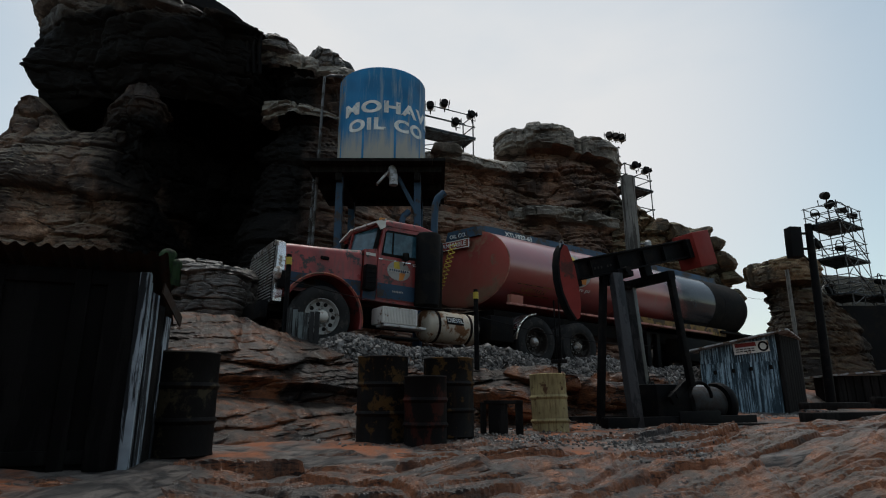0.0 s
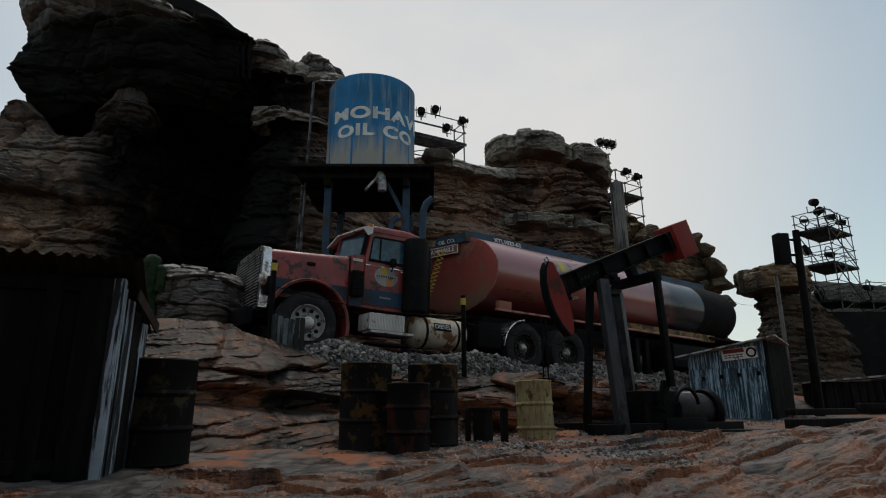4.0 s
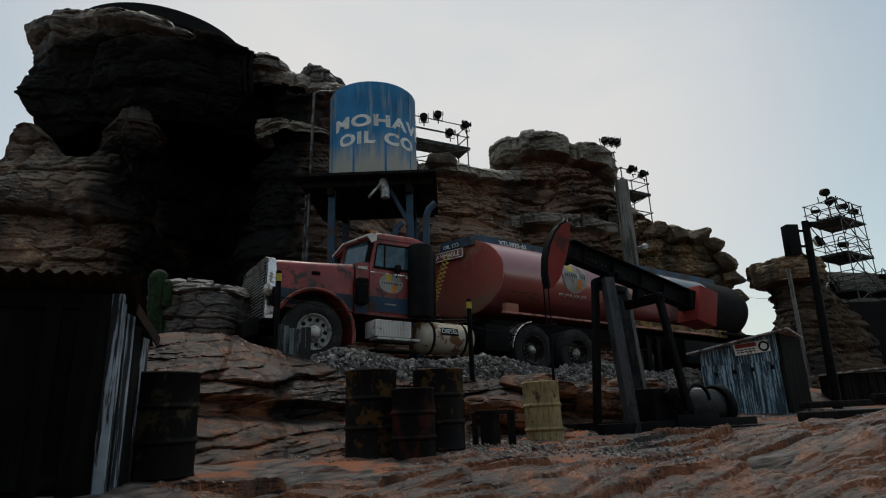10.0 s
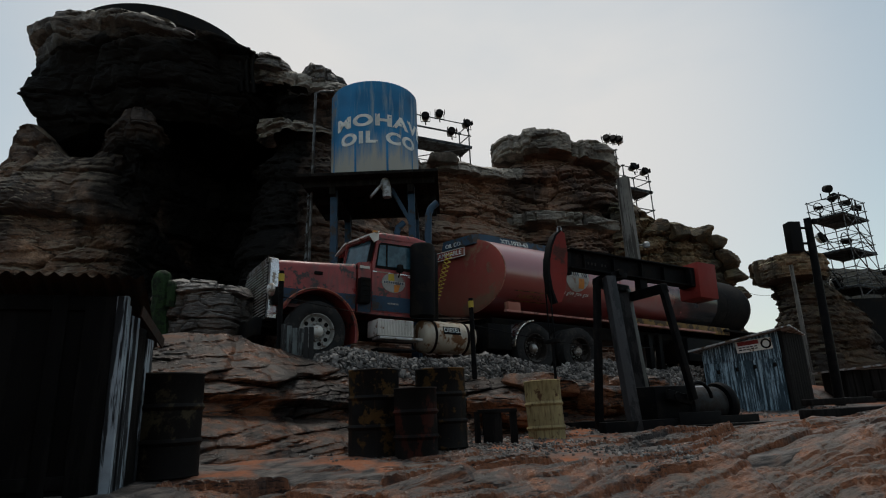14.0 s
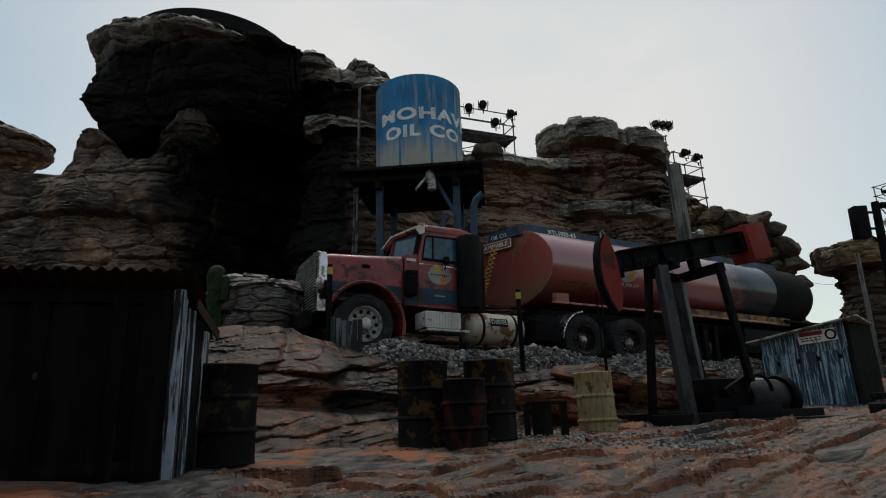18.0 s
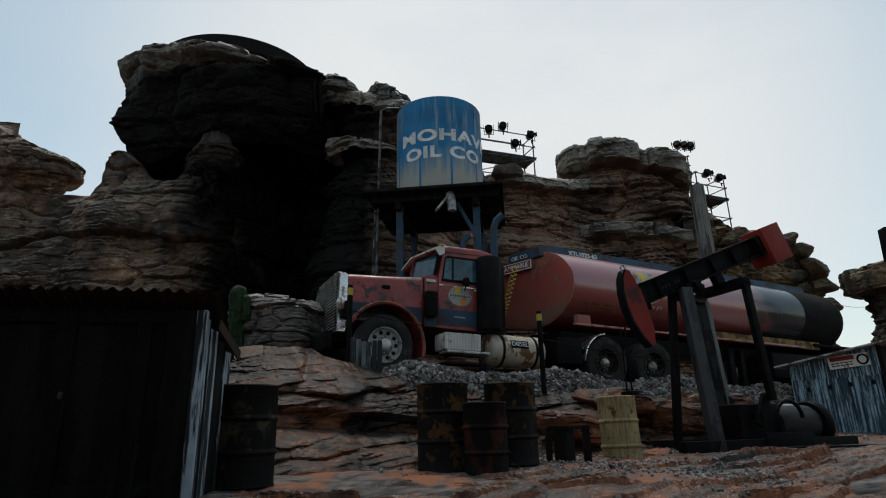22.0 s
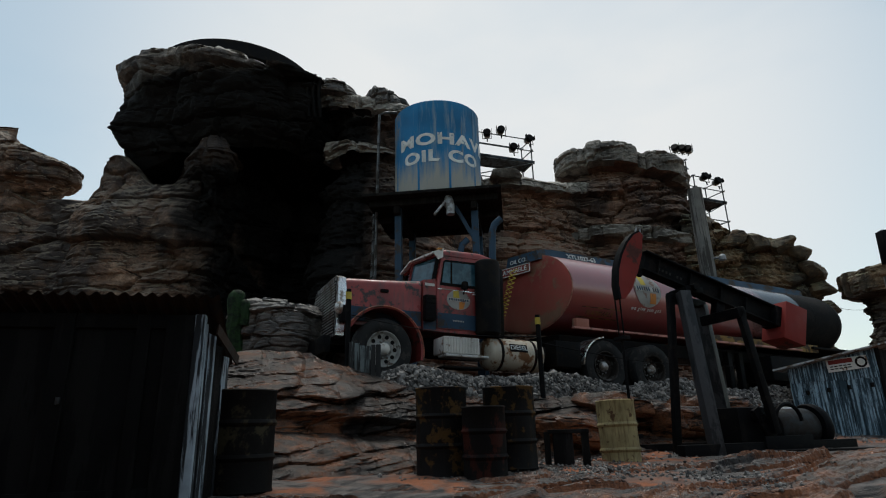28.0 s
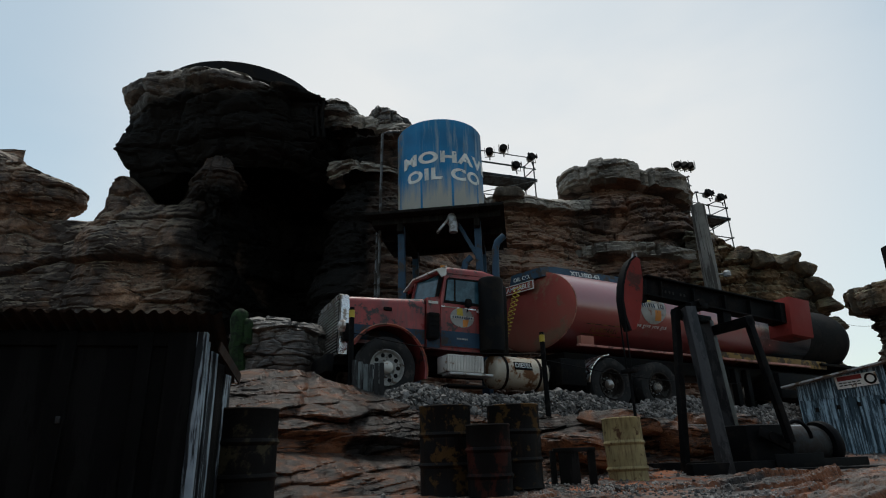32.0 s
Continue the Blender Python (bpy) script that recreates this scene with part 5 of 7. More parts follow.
emblem(door, (1.60, 1.58), 0.26, 0.72, 0.142)
bm = B()
for i in range(7):
    box(bm, (1.49 + i * 0.035, 0.139, 1.18), (0.022, 0.004, 0.03))
part("small_marking", bm, "bandpale", door)
part("name_plate", box(B(), (0.99, 0.172, 1.82), (0.2, 0.012, 0.05)), "white", cab)
part("mirror_box", box(B(), (0.95, 0.08, 1.36), (0.22, 0.2, 0.47), 0.03), "black", cab, "black ribbed box")
for i in range(5):
    part("rib", box(B(), (0.95, -0.025, 1.18 + i * 0.09), (0.2, 0.02, 0.03)), "black", cab)
part("mirror_arm", run(B(), [(1.7, 0.12, 1.70), (1.68, 0.02, 1.74), (1.68, 0.02, 1.92)], 0.012), "black", cab)
part("mirror", box(B(), (1.68, 0.0, 1.84), (0.13, 0.05, 0.16), 0.05), "black", cab)
for o in (0.4, 0.8, 1.2, 1.6, 2.0):
    part("marker_lamp", box(B(), (1.30, o, 2.60), (0.14, 0.09, 0.05), 0.02), "amber", cab, "amber roof marker lamp")
part("horn", lathe(B(), [(0.10, 0), (0.05, 0.1), (0.03, 0.3)], 14, pose(1.55, 0.9, 2.66, 0, 80)), "chrome", cab)
part("beacon", lathe(B(), [(0.09, 0), (0.09, 0.08), (0.05, 0.13)], 14, pose(1.7, 1.3, 2.58)), "black", cab)
# exhaust stack and shield
part("exhaust_shield", lathe(B(), [(0.22, 0.95), (0.25, 0.98), (0.25, 2.34), (0.22, 2.38)], 20, pose(2.24, 0.22, 0)), "black", tractor, "sooty black stack shield")
part("exhaust_shield", lathe(B(), [(0.20, 0.95), (0.22, 0.98), (0.22, 2.30), (0.2, 2.34)], 20, pose(2.56, 0.55, 0)), "black", tractor)
part("exhaust_pipe", run(B(), [(2.55, 0.5, 2.3), (2.56, 0.5, 3.15), (2.60, 0.46, 3.30), (2.72, 0.40, 3.42)], 0.075, 14), "navy", tractor, "curved-top exhaust pipe")
part("exhaust_pipe", run(B(), [(2.55, 1.9, 2.3), (2.56, 1.9, 3.15), (2.60, 1.9, 3.30), (2.72, 1.86, 3.42)], 0.075, 14), "navy", tractor)
# battery box, steps, fuel tank
bat = part("battery_box", box(B(), (1.55, 0.25, 0.69), (0.75, 0.46, 0.30), 0.02), "white", tractor, "white ribbed battery box")
for i in range(22):
    part("rib", box(B(), (1.21 + i * 0.032, 0.016, 0.69), (0.012, 0.012, 0.27)), "white", bat)
part("step", box(B(), (1.63, 0.12, 0.50), (0.90, 0.34, 0.045), 0.01), "alu", tractor)
part("step", box(B(), (1.55, 0.12, 0.30), (0.80, 0.3, 0.04), 0.01), "black", tractor)
FT = pose(2.22, 0.32, 0.62, 0, 90)
ft = part("fuel_tank", lathe(B(), [(0.05, -0.02), (0.24, -0.015), (0.29, 0.01), (0.305, 0.04), (0.305, 1.14), (0.29, 1.18), (0.24, 1.2), (0.05, 1.21)], 40, FT), "dieseltank", tractor, "rust-streaked cream fuel tank")
for d in (0.22, 0.98):
    part("strap", lathe(B(), [(0.306, d - 0.03), (0.314, d - 0.025), (0.314, d + 0.025), (0.306, d + 0.03)], 40, FT, True), "drumrust", ft)
part("filler_cap", rod(B(), (2.8, 0.32, 0.92), (2.8, 0.32, 0.97), 0.06), "black", ft)
plate_ = part("sign_plate", box(B(), (2.80, 0.035, 0.72), (0.40, 0.02, 0.15), 0.004, Matrix.Rotation(radians(-20), 3, "X")), "black", ft, "dark sign plate")
bm = words("DIESEL", 0.13, 0.003)
bmesh.ops.transform(bm, matrix=pose(2.80, 0.020, 0.723, 70), verts=bm.verts)
part("lettering", bm, "letter", plate_)
# rear gear
part("side_box", box(B(), (4.0, 0.2, 0.68), (0.62, 0.35, 0.5), 0.02), "black", tractor)
bm = B()
for i in range(8):
    t0, t1 = radians(175 - 10 * i), radians(175 - 10 * (i + 1))
    beam(bm, (4.97 + math.cos(t0) * 0.62, 0.3, 0.45 + math.sin(t0) * 0.62), (4.97 + math.cos(t1) * 0.62, 0.3, 0.45 + math.sin(t1) * 0.62), 0.62, 0.025)
part("quarter_fender", bm, "chrome", tractor, "chrome quarter fender")
part("air_tank", lathe(B(), [(0.05, 0), (0.12, 0.03), (0.12, 0.55), (0.05, 0.58)], 18, pose(3.45, 0.5, 0.62, 0, 90)), "black", tractor)
for k in range(2):
    bm = B()
    pts = []
    for i in range(90):
        t = i / 89
        a = t * 2 * math.pi * 22
        pts.append((2.72 + 0.75 * t + 0.045 * math.cos(a), 1.0 + 0.15 * k + 0.045 * math.sin(a), 1.0 + 1.6 * t - 0.25 * math.sin(t * math.pi)))
    part("air_hose", run(bm, pts, 0.012, 5), "yellow", tractor, "coiled yellow air hose")

for ob_ in (cab, *cab.children_recursive):  # the cab is narrower than the axles
    ob_.data.transform(Matrix.Translation((0.03, 0.19, 0)) @ Matrix.Diagonal((1, 0.80, 1, 1)))
for ob_ in tractor.children_recursive:  # a short wheelbase
    if ob_.parent is tractor and ob_.name.split(".")[0] != "wheel" or ob_.parent is not tractor and ob_.parent.name.split(".")[0] != "wheel":
        ob_.data.transform(Matrix.Diagonal((0.95, 1, 1, 1)))

# ---- trailer ----
trailer = thing("tank_trailer", TM, "long red oil tank trailer, burnt black towards its rear", "trailer")
CO, CZ, RW, RH, S0, S1 = 1.2, 2.12, 1.13, 0.86, 4.25, 13.4
EL = pose(0, CO, CZ, 0, 90) @ Matrix.Diagonal((RH, RW, 1, 1))
ring_ = [(1.0, S0)] + [(1.0, S0 + (S1 - S0) * i / 24) for i in range(1, 25)]
barrel = part("barrel", lathe(B(), ring_, 72, EL), "barrel", trailer, "glossy red barrel, burnt black at the rear")
part("front_head", lathe(B(), [(math.sin(t), S0 - 0.09 * math.cos(t)) for t in [radians(2 + 88 * i / 16) for i in range(17)]], 72, EL), "redtank", trailer, "bulging dusty red front head")
part("charred_end", lathe(B(), [(1.004, S1 - 1.5), (1.006, S1 - 1.45), (1.006, S1 + 0.001)], 72, EL, True), "char", trailer, "charred black end of the barrel")
part("rear_head", lathe(B(), [(math.cos(t), S1 + 0.75 * math.sin(t)) for t in [radians(88 * i / 14) for i in range(15)]], 72, EL), "char", trailer, "scorched black rear head")
for s_ in (S0, 7.9, 12.4, S1):
    part("weld_band", lathe(B(), [(1.0, s_ - 0.012), (1.008, s_ - 0.01), (1.008, s_ + 0.01), (1.0, s_ + 0.012)], 72, EL, True), "seam" if s_ == S0 else "redtank" if s_ < 9 else "black", trailer)
walk_ = part("catwalk", loft(B(), [[(s_, 0.74, z0), (s_, 0.80, z0 + 0.22), (s_, 1.60, z0 + 0.22), (s_, 1.66, z0)] for s_, z0 in ((4.12, 2.80), (4.3, 2.84), (4.5, 2.86), (13.2, 2.86))]), "navy", trailer, "dark blue catwalk coaming")
part("catwalk_face", prism(B(), [(0.76, 2.76), (0.82, 2.94), (1.58, 2.94), (1.64, 2.76)], 0, 0.02), "navy", trailer, "", Matrix(((0, -1, 0, 4.12), (1, 0, 0, 0), (0, 0, 1, 0), (0, 0, 0, 1))))
bm = words("XTL1023-63", 0.15, 0.003, 1.05, 0.003)
bmesh.ops.transform(bm, matrix=pose(5.3, 0.762, 2.97, 75), verts=bm.verts)
part("lettering", bm, "letter", walk_, "pale stencilled tank number")
for i in range(4):
    part("manhole", lathe(B(), [(0.2, 3.08), (0.22, 3.10), (0.22, 3.16), (0.12, 3.2)], 18, pose(6 + i * 2.0, 1.2, 0)), "black", trailer)


def on_barrel(bm, s, z, turn=0):
    """Lay a flat piece, drawn about the origin, on the near side of the barrel."""
    for v in bm.verts:
        x, y, d = v.co
        zz = z + y
        k = max(-0.98, min(0.98, (zz - CZ) / RH))
        v.co = (s + x, CO - (RW + 0.012 + d) * math.sqrt(1 - k * k), zz)
    return bm


e1 = part("emblem_disc", on_barrel(lathe(B(), [(r_, 0.002) for r_ in (0.02, 0.11, 0.21, 0.31, 0.40)], 40, None, True), 6.40, 2.24), "bluedisc", trailer, "worn round emblem")
bm = B()
grid_mesh(bm, np.array([[(x, y, 0.008) for x in np.linspace(-0.18, -0.02, 3)] for y in np.linspace(0.09, 0.33, 4)]))
part("emblem_quarter", on_barrel(bm, 6.40, 2.24), "yellow", e1, "yellow quarter")
bm = B()
grid_mesh(bm, np.array([[(x, y, 0.008) for x in np.linspace(0.04, 0.22, 3)] for y in np.linspace(-0.32, -0.09, 4)]))
part("emblem_quarter", on_barrel(bm, 6.40, 2.24), "orange", e1, "orange quarter")
bm = B()
grid_mesh(bm, np.array([[(x, y, 0.007) for x in np.linspace(-0.37, 0.37, 5)] for y in np.linspace(-0.055, 0.055, 3)]))
part("emblem_band", on_barrel(bm, 6.40, 2.24), "bandpale", e1)
for i in range(10):
    if i != 6:
        bm = B()
        grid_mesh(bm, np.array([[(-0.33 + i * 0.068 + x, y, 0.012) for x in (0, 0.04)] for y in np.linspace(-0.05, 0.05, 3)]))
        part("emblem_bar", on_barrel(bm, 6.40, 2.24), "navy", e1)
bm = words("we give you gas", 0.11, 0.002, 1.25)
for v in bm.verts:
    v.co.x += 0.25 * v.co.y
part("lettering", on_barrel(bm, 6.38, 1.80), "letter", trailer, "pale italic lettering")
bm = words("FLAMMABLE", 0.12, 0.002, 1.2)
part("faint_lettering", on_barrel(bm, 5.15, 1.62), "skirt", trailer, "faint dull yellow hazard word")
for z_ in (1.53, 1.71):
    part("faint_frame", on_barrel(grid_mesh(B(), np.array([[(x, y, 0.006) for x in np.linspace(-0.55, 0.55, 5)] for y in (0.0, 0.015)])), 5.15, z_), "skirt", trailer)
FACE = Matrix(((0, 0, -1, 0), (-1, 0, 0, 0), (0, 1, 0, 0), (0, 0, 0, 1)))  # flat drawings onto the front of the tank
plate_ = part("warning_board", box(B(), (4.06, 1.42, 2.66), (0.02, 1.0, 0.20), 0.005), "redtank", trailer, "red hazard board with a pale border")
bm = words("FLAMMABLE", 0.15, 0.003)
bmesh.ops.transform(bm, matrix=Matrix.Translation((4.045, 1.42, 2.66)) @ FACE, verts=bm.verts)
part("lettering", bm, "letter", plate_)
bm = B()
for dz in (-0.092, 0.092):
    box(bm, (4.046, 1.42, 2.66 + dz), (0.008, 0.98, 0.014))
for dy in (-0.485, 0.485):
    box(bm, (4.046, 1.42 + dy, 2.66), (0.008, 0.014, 0.19))
part("border", bm, "letter", plate_)
bm = words("OIL CO.", 0.13, 0.003)
bmesh.ops.transform(bm, matrix=Matrix.Translation((4.088, 1.28, 2.87)) @ FACE, verts=bm.verts)
part("lettering", bm, "letter", trailer)
part("side_rail", box(B(), (8.0, 0.16, 1.25), (7.4, 0.08, 0.045), 0.01), "rail", trailer, "scuffed bright side rail")
part("lower_skirt", box(B(), (10.4, 0.30, 1.34), (4.4, 0.06, 0.20), 0.01), "skirt", trailer, "dirty yellow lower strip")
part("bracket", box(B(), (4.55, 0.2, 1.36), (0.34, 0.1, 0.18), 0.01), "redtank", trailer)
part("sub_frame", box(B(), (10.0, 1.2, 1.05), (11.0, 1.0, 0.30), 0.02), "black", trailer)
part("rear_deck", box(B(), (13.9, 0.85, 1.36), (3.2, 1.3, 0.06), 0.01), "black", trailer, "scorched rear deck")
part("deck_bracket", box(B(), (15.4, 0.3, 1.44), (0.10, 0.10, 0.20), 0.01), "black", trailer)
part("valve_box", box(B(), (11.2, 0.5, 0.75), (1.6, 0.7, 0.6), 0.04), "black", trailer)
for s_ in (11.6, 12.9):
    for off_ in (0.06, 2.1):
        wheel(trailer, s_, off_, 0.50, 0.52, 0.27, 0.15, "black", False)
for s_ in (9.3, 9.7):
    part("landing_leg", box(B(), (s_, 0.5, 0.55), (0.14, 0.14, 1.1), 0.01), "black", trailer)
for ob_ in trailer.children_recursive:  # the front is cut back on the side of the road
    for v_ in ob_.data.vertices:
        v_.co.x -= 0.30 * (v_.co.y - CO + RW) * min(1, max(0, (S1 + 1 - v_.co.x) / (S1 + 1 - S0))) ** 3
    if ob_.name.split(".")[0] != "wheel" and ob_.parent.name.split(".")[0] != "wheel":
        ob_.data.transform(Matrix.Diagonal((0.95, 1, 1, 1)))


# ---- water tower ----
TX, TY, TZ = -1.6, 13.6, 7.13
tower = thing("water_tower", at(TX, TY, PAD), "blue oil company tank on a dark timber stand behind the truck", "water tower")
h_ = TZ - PAD
TR, T0, T1 = 1.10, h_ + 0.17, h_ + 2.72
tank = part("tank", lathe(B(), [(TR - 0.02, T0), (TR, T0 + 0.02), (TR, T1 - 0.02), (TR - 0.02, T1), (TR - 0.5, T1 + 0.05), (0.05, T1 + 0.10)], 96), "tankblue", tower, "faded blue riveted tank with grey wash near its foot")
for a_ in range(0, 360, 40):
    t_ = radians(a_ + 12)
    part("seam", box(B(), (TR * math.cos(t_), TR * math.sin(t_), (T0 + T1) / 2), (0.012, 0.05, T1 - T0 - 0.06), 0, Matrix.Rotation(t_, 3, "Z")), "blue", tank)


def round_tank(bm, z, mid, r):
    """Wrap flat writing about the tank; mid: degrees of its middle."""
    for i in range(-52, 53):
        bmesh.ops.bisect_plane(bm, geom=bm.verts[:] + bm.edges[:] + bm.faces[:], plane_co=(i * 0.03, 0, 0), plane_no=(1, 0, 0))
    for v in bm.verts:
        x, y, d = v.co
        a = radians(mid) + x / r
        v.co = ((r + 0.008 + d) * math.cos(a), (r + 0.008 + d) * math.sin(a), z + y)
    return bm


def islands(bm):
    """The separate pieces of a mesh, each as a mesh of its own."""
    left, out = set(bm.verts), []
    while left:
        seed_ = next(v for v in bm.verts if v in left)
        piece, todo = {seed_}, [seed_]
        while todo:
            for e in todo.pop().link_edges:
                for v in e.verts:
                    if v not in piece:
                        piece.add(v)
                        todo.append(v)
        left -= piece
        t = B()
        made = {v: t.verts.new(v.co) for v in bm.verts if v in piece}
        for f in bm.faces:
            if f.verts[0] in piece:
                t.faces.new([made[v] for v in f.verts])
        out.append(t)
    bm.free()
    return out


for text_, z_, wide_, mid_ in (("MOHAVE", T0 + 1.47, 2.66, -68.5), ("OIL CO", T0 + 1.02, 2.05, -76.5)):
    bm = words(text_, 0.41, 0.002, 1.10, 0.017)
    k_ = max(v.co.x for v in bm.verts) - min(v.co.x for v in bm.verts)
    bmesh.ops.scale(bm, vec=(wide_ / k_, 1, 1), verts=bm.verts)
    round_tank(bm, z_, mid_, TR)
    for letter_ in islands(bm):
        part("letter", letter_, "letter", tank, "worn white capital letter")
for i in range(11):
    part("deck_board", box(B(), (-1.45 + i * 0.29, 0, h_ + 0.12), (0.286, 3.0, 0.07), 0.004), "darkwood", tower)
for y_ in (-1.15, 0, 1.15):
    part("joist", box(B(), (0, y_, h_ + 0.01), (3.0, 0.12, 0.16), 0.01), "darkwood", tower)
for x_ in (-0.85, 0.95):
    for y_ in (-0.95, 0.95):
        part("leg", box(B(), (x_, y_, h_ / 2 - 0.3), (0.16, 0.16, h_ + 0.5), 0.015), "navy", tower, "dark blue steel leg")
    part("cross_beam", box(B(), (x_, 0, h_ - 0.16), (0.14, 2.4, 0.18), 0.01), "darkwood", tower)
part("brace", beam(B(), (0.50, -0.98, h_ - 0.1), (0.93, -0.98, h_ - 0.95), 0.09, 0.09, 0.01), "navy", tower)
part("brace", beam(B(), (-0.85, 0.95, 1.0), (0.95, 0.95, 3.6), 0.10, 0.10, 0.01), "darkwood", tower)
part("brace", beam(B(), (0.95, 0.95, 1.0), (-0.85, 0.95, 3.6), 0.10, 0.10, 0.01), "darkwood", tower)
part("spout", run(B(), [(0.35, -0.6, h_ + 0.05), (0.36, -1.1, h_ - 0.1), (0.38, -1.25, h_ - 0.02), (0.42, -1.3, h_ - 0.2), (0.42, -1.3, h_ - 0.42)], 0.10, 14), "galv", tower, "grey elbow spout")
part("spout_chute", beam(B(), (0.30, -1.3, h_ - 0.10), (0.05, -1.35, h_ - 0.42), 0.12, 0.05, 0.01), "galv", tower)
lad = part("ladder", run(B(), [(-1.55, -0.55, -0.2), (-1.45, -0.45, T1 + 0.1), (-1.30, -0.40, T1 + 0.18), (-1.0, -0.35, T1 + 0.18)], 0.035, 8), "scaffold", tower, "rusty steel ladder with a hooked top")
part("stile", run(B(), [(-1.72, -0.30, -0.2), (-1.62, -0.20, h_ + 0.2)], 0.035, 8), "scaffold", lad)
for i in range(16):
    t_ = i / 16
    part("rung", rod(B(), (-1.55 + 0.06 * t_, -0.55 + 0.06 * t_, 0.3 + i * 0.31), (-1.72 + 0.06 * t_, -0.30 + 0.06 * t_, 0.3 + i * 0.31), 0.016, None, 6), "scaffold", lad)


# ---- drums ----
def drum(x, y, z, rz, mat, label, h=0.93, r=0.295, lean=0.0):
    d = thing("oil_drum", pose(x, y, z, lean, 0, rz), label, "oil drum", "oil drums")
    prof = [(r - 0.03, 0.015), (r, 0.0), (r + 0.008, 0.012), (r, 0.026)]
    for k in (1, 2):
        zz = h * k / 3
        prof += [(r, zz - 0.03), (r + 0.009, zz - 0.02), (r + 0.019, zz), (r + 0.009, zz + 0.02), (r, zz + 0.03)]
    prof += [(r, h - 0.026), (r + 0.008, h - 0.012), (r, h), (r - 0.012, h - 0.004), (r - 0.014, h - 0.03), (0.02, h - 0.03)]
    part("body", lathe(B(), prof, 40), mat, d)
    for a in (40, 200):
        part("bung", rod(B(), (0.2 * math.cos(radians(a)), 0.2 * math.sin(radians(a)), h - 0.03), (0.2 * math.cos(radians(a)), 0.2 * math.sin(radians(a)), h - 0.008), 0.03 if a < 90 else 0.016, None, 10), "black", d)
    return d


drum(-0.84, 7.0, 1.54, 20, "drumdark", "dark rusted oil drum with yellow-brown flaking bands", 0.97)
drum(-0.33, 6.62, 1.49, 70, "drumrust", "dark red rusted oil drum, the lowest of three", 0.78, 0.235)
drum(-0.06, 7.3, 1.58, 130, "drumdark", "black oil drum with a dark tarry coat", 0.93, 0.305)
drum(1.34, 8.15, 1.42, 200, "drumyellow", "faded yellow oil drum with rust spots", 0.93, 0.245, 2.5)
drum(-2.42, 5.2, 1.56, 10, "drumolive", "dark olive rusted oil drum beside the shed", 0.86, 0.29)

# ---- broken trestle between the drums ----
trestle = thing("trestle", at(0.6, 7.6, 1.50, 4), "small broken dark timber frame", "frame")
for x_, w_, hh in ((-0.22, 0.07, 0.5), (-0.03, 0.24, 0.48), (0.24, 0.09, 0.48)):
    part("upright", box(B(), (x_, 0.0, hh / 2 - 0.02), (w_, 0.06, hh), 0.008), "darkwood", trestle)
part("top_rail", box(B(), (0.04, 0.0, 0.48), (0.50, 0.08, 0.05), 0.008), "darkwood", trestle)

# ---- posts along the truck ----
for x_, y_, z_, hh in ((-2.56, 9.0, 3.05, 1.22), (0.50, 10.3, 2.72, 1.22)):
    p_ = thing("marker_post", at(x_, y_, z_), "thin dark steel post with a yellow band at its top", "post", "marker posts")
    part("shaft", rod(B(), (0, 0, -0.3), (0, 0, hh), 0.045, 0.042, 12), "pumpblack", p_)
    part("band", rod(B(), (0, 0, hh - 0.17), (0, 0, hh - 0.05), 0.049, 0.049, 12), "yellow", p_)
rope_ = thing("rope", at(0, 0, 0), "thin dark rope slung along the marker posts", "rope")
for a_, b_ in (((-2.56, 8.95, 3.85), (0.50, 10.25, 3.55)), ((0.50, 10.25, 3.45), (4.6, 12.9, 3.15))):
    part("strand", run(B(), [Vector(a_).lerp(Vector(b_), i / 12) - Vector((0, 0, 0.12 * math.sin(math.pi * i / 12))) for i in range(13)], 0.008, 5), "pumpblack", rope_)
st = thing("plank_guard", at(-2.25, 9.0, 2.80, 20), "weathered grey planks standing before the wheel", "planks")
rr = random.Random(8)
for i in range(6):
    part("plank", box(B(), (-0.24 + i * 0.085, rr.uniform(-0.01, 0.01), 0.22 + rr.uniform(-0.03, 0.05)), (0.075, 0.03, 0.66), 0.006), "guardwood", st)

# ---- dark shed ----
shed = thing("shed", pose(-2.37, 4.28, 0, 0, 0, 20), "dark timber shed with a corrugated roof and whitened corner boards", "shed")
# front boards carry painted shade; the side boards keep their pale wood
part("front_wall", box(B(), (-1.75, 0.06, 2.20), (3.5, 0.05, 1.50), 0.005), "tarred", shed, "boarded front, near-black with shade in its colour")
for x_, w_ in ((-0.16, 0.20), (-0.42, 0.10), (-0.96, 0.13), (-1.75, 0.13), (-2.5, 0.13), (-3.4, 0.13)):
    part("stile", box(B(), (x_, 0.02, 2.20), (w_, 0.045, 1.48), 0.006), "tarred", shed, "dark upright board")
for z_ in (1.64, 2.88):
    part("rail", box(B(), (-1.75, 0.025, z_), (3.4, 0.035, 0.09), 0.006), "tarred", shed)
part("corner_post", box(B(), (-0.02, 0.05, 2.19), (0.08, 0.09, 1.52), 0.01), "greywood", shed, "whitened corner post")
rr = random.Random(3)
SKEW = 0.20
for i in range(4):
    y_ = 0.14 + i * 0.18
    top_ = 2.96 - y_ * 0.38
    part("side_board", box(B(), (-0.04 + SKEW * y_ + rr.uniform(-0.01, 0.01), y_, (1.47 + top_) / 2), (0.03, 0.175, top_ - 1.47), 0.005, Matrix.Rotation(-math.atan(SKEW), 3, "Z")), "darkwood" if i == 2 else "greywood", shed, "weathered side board")
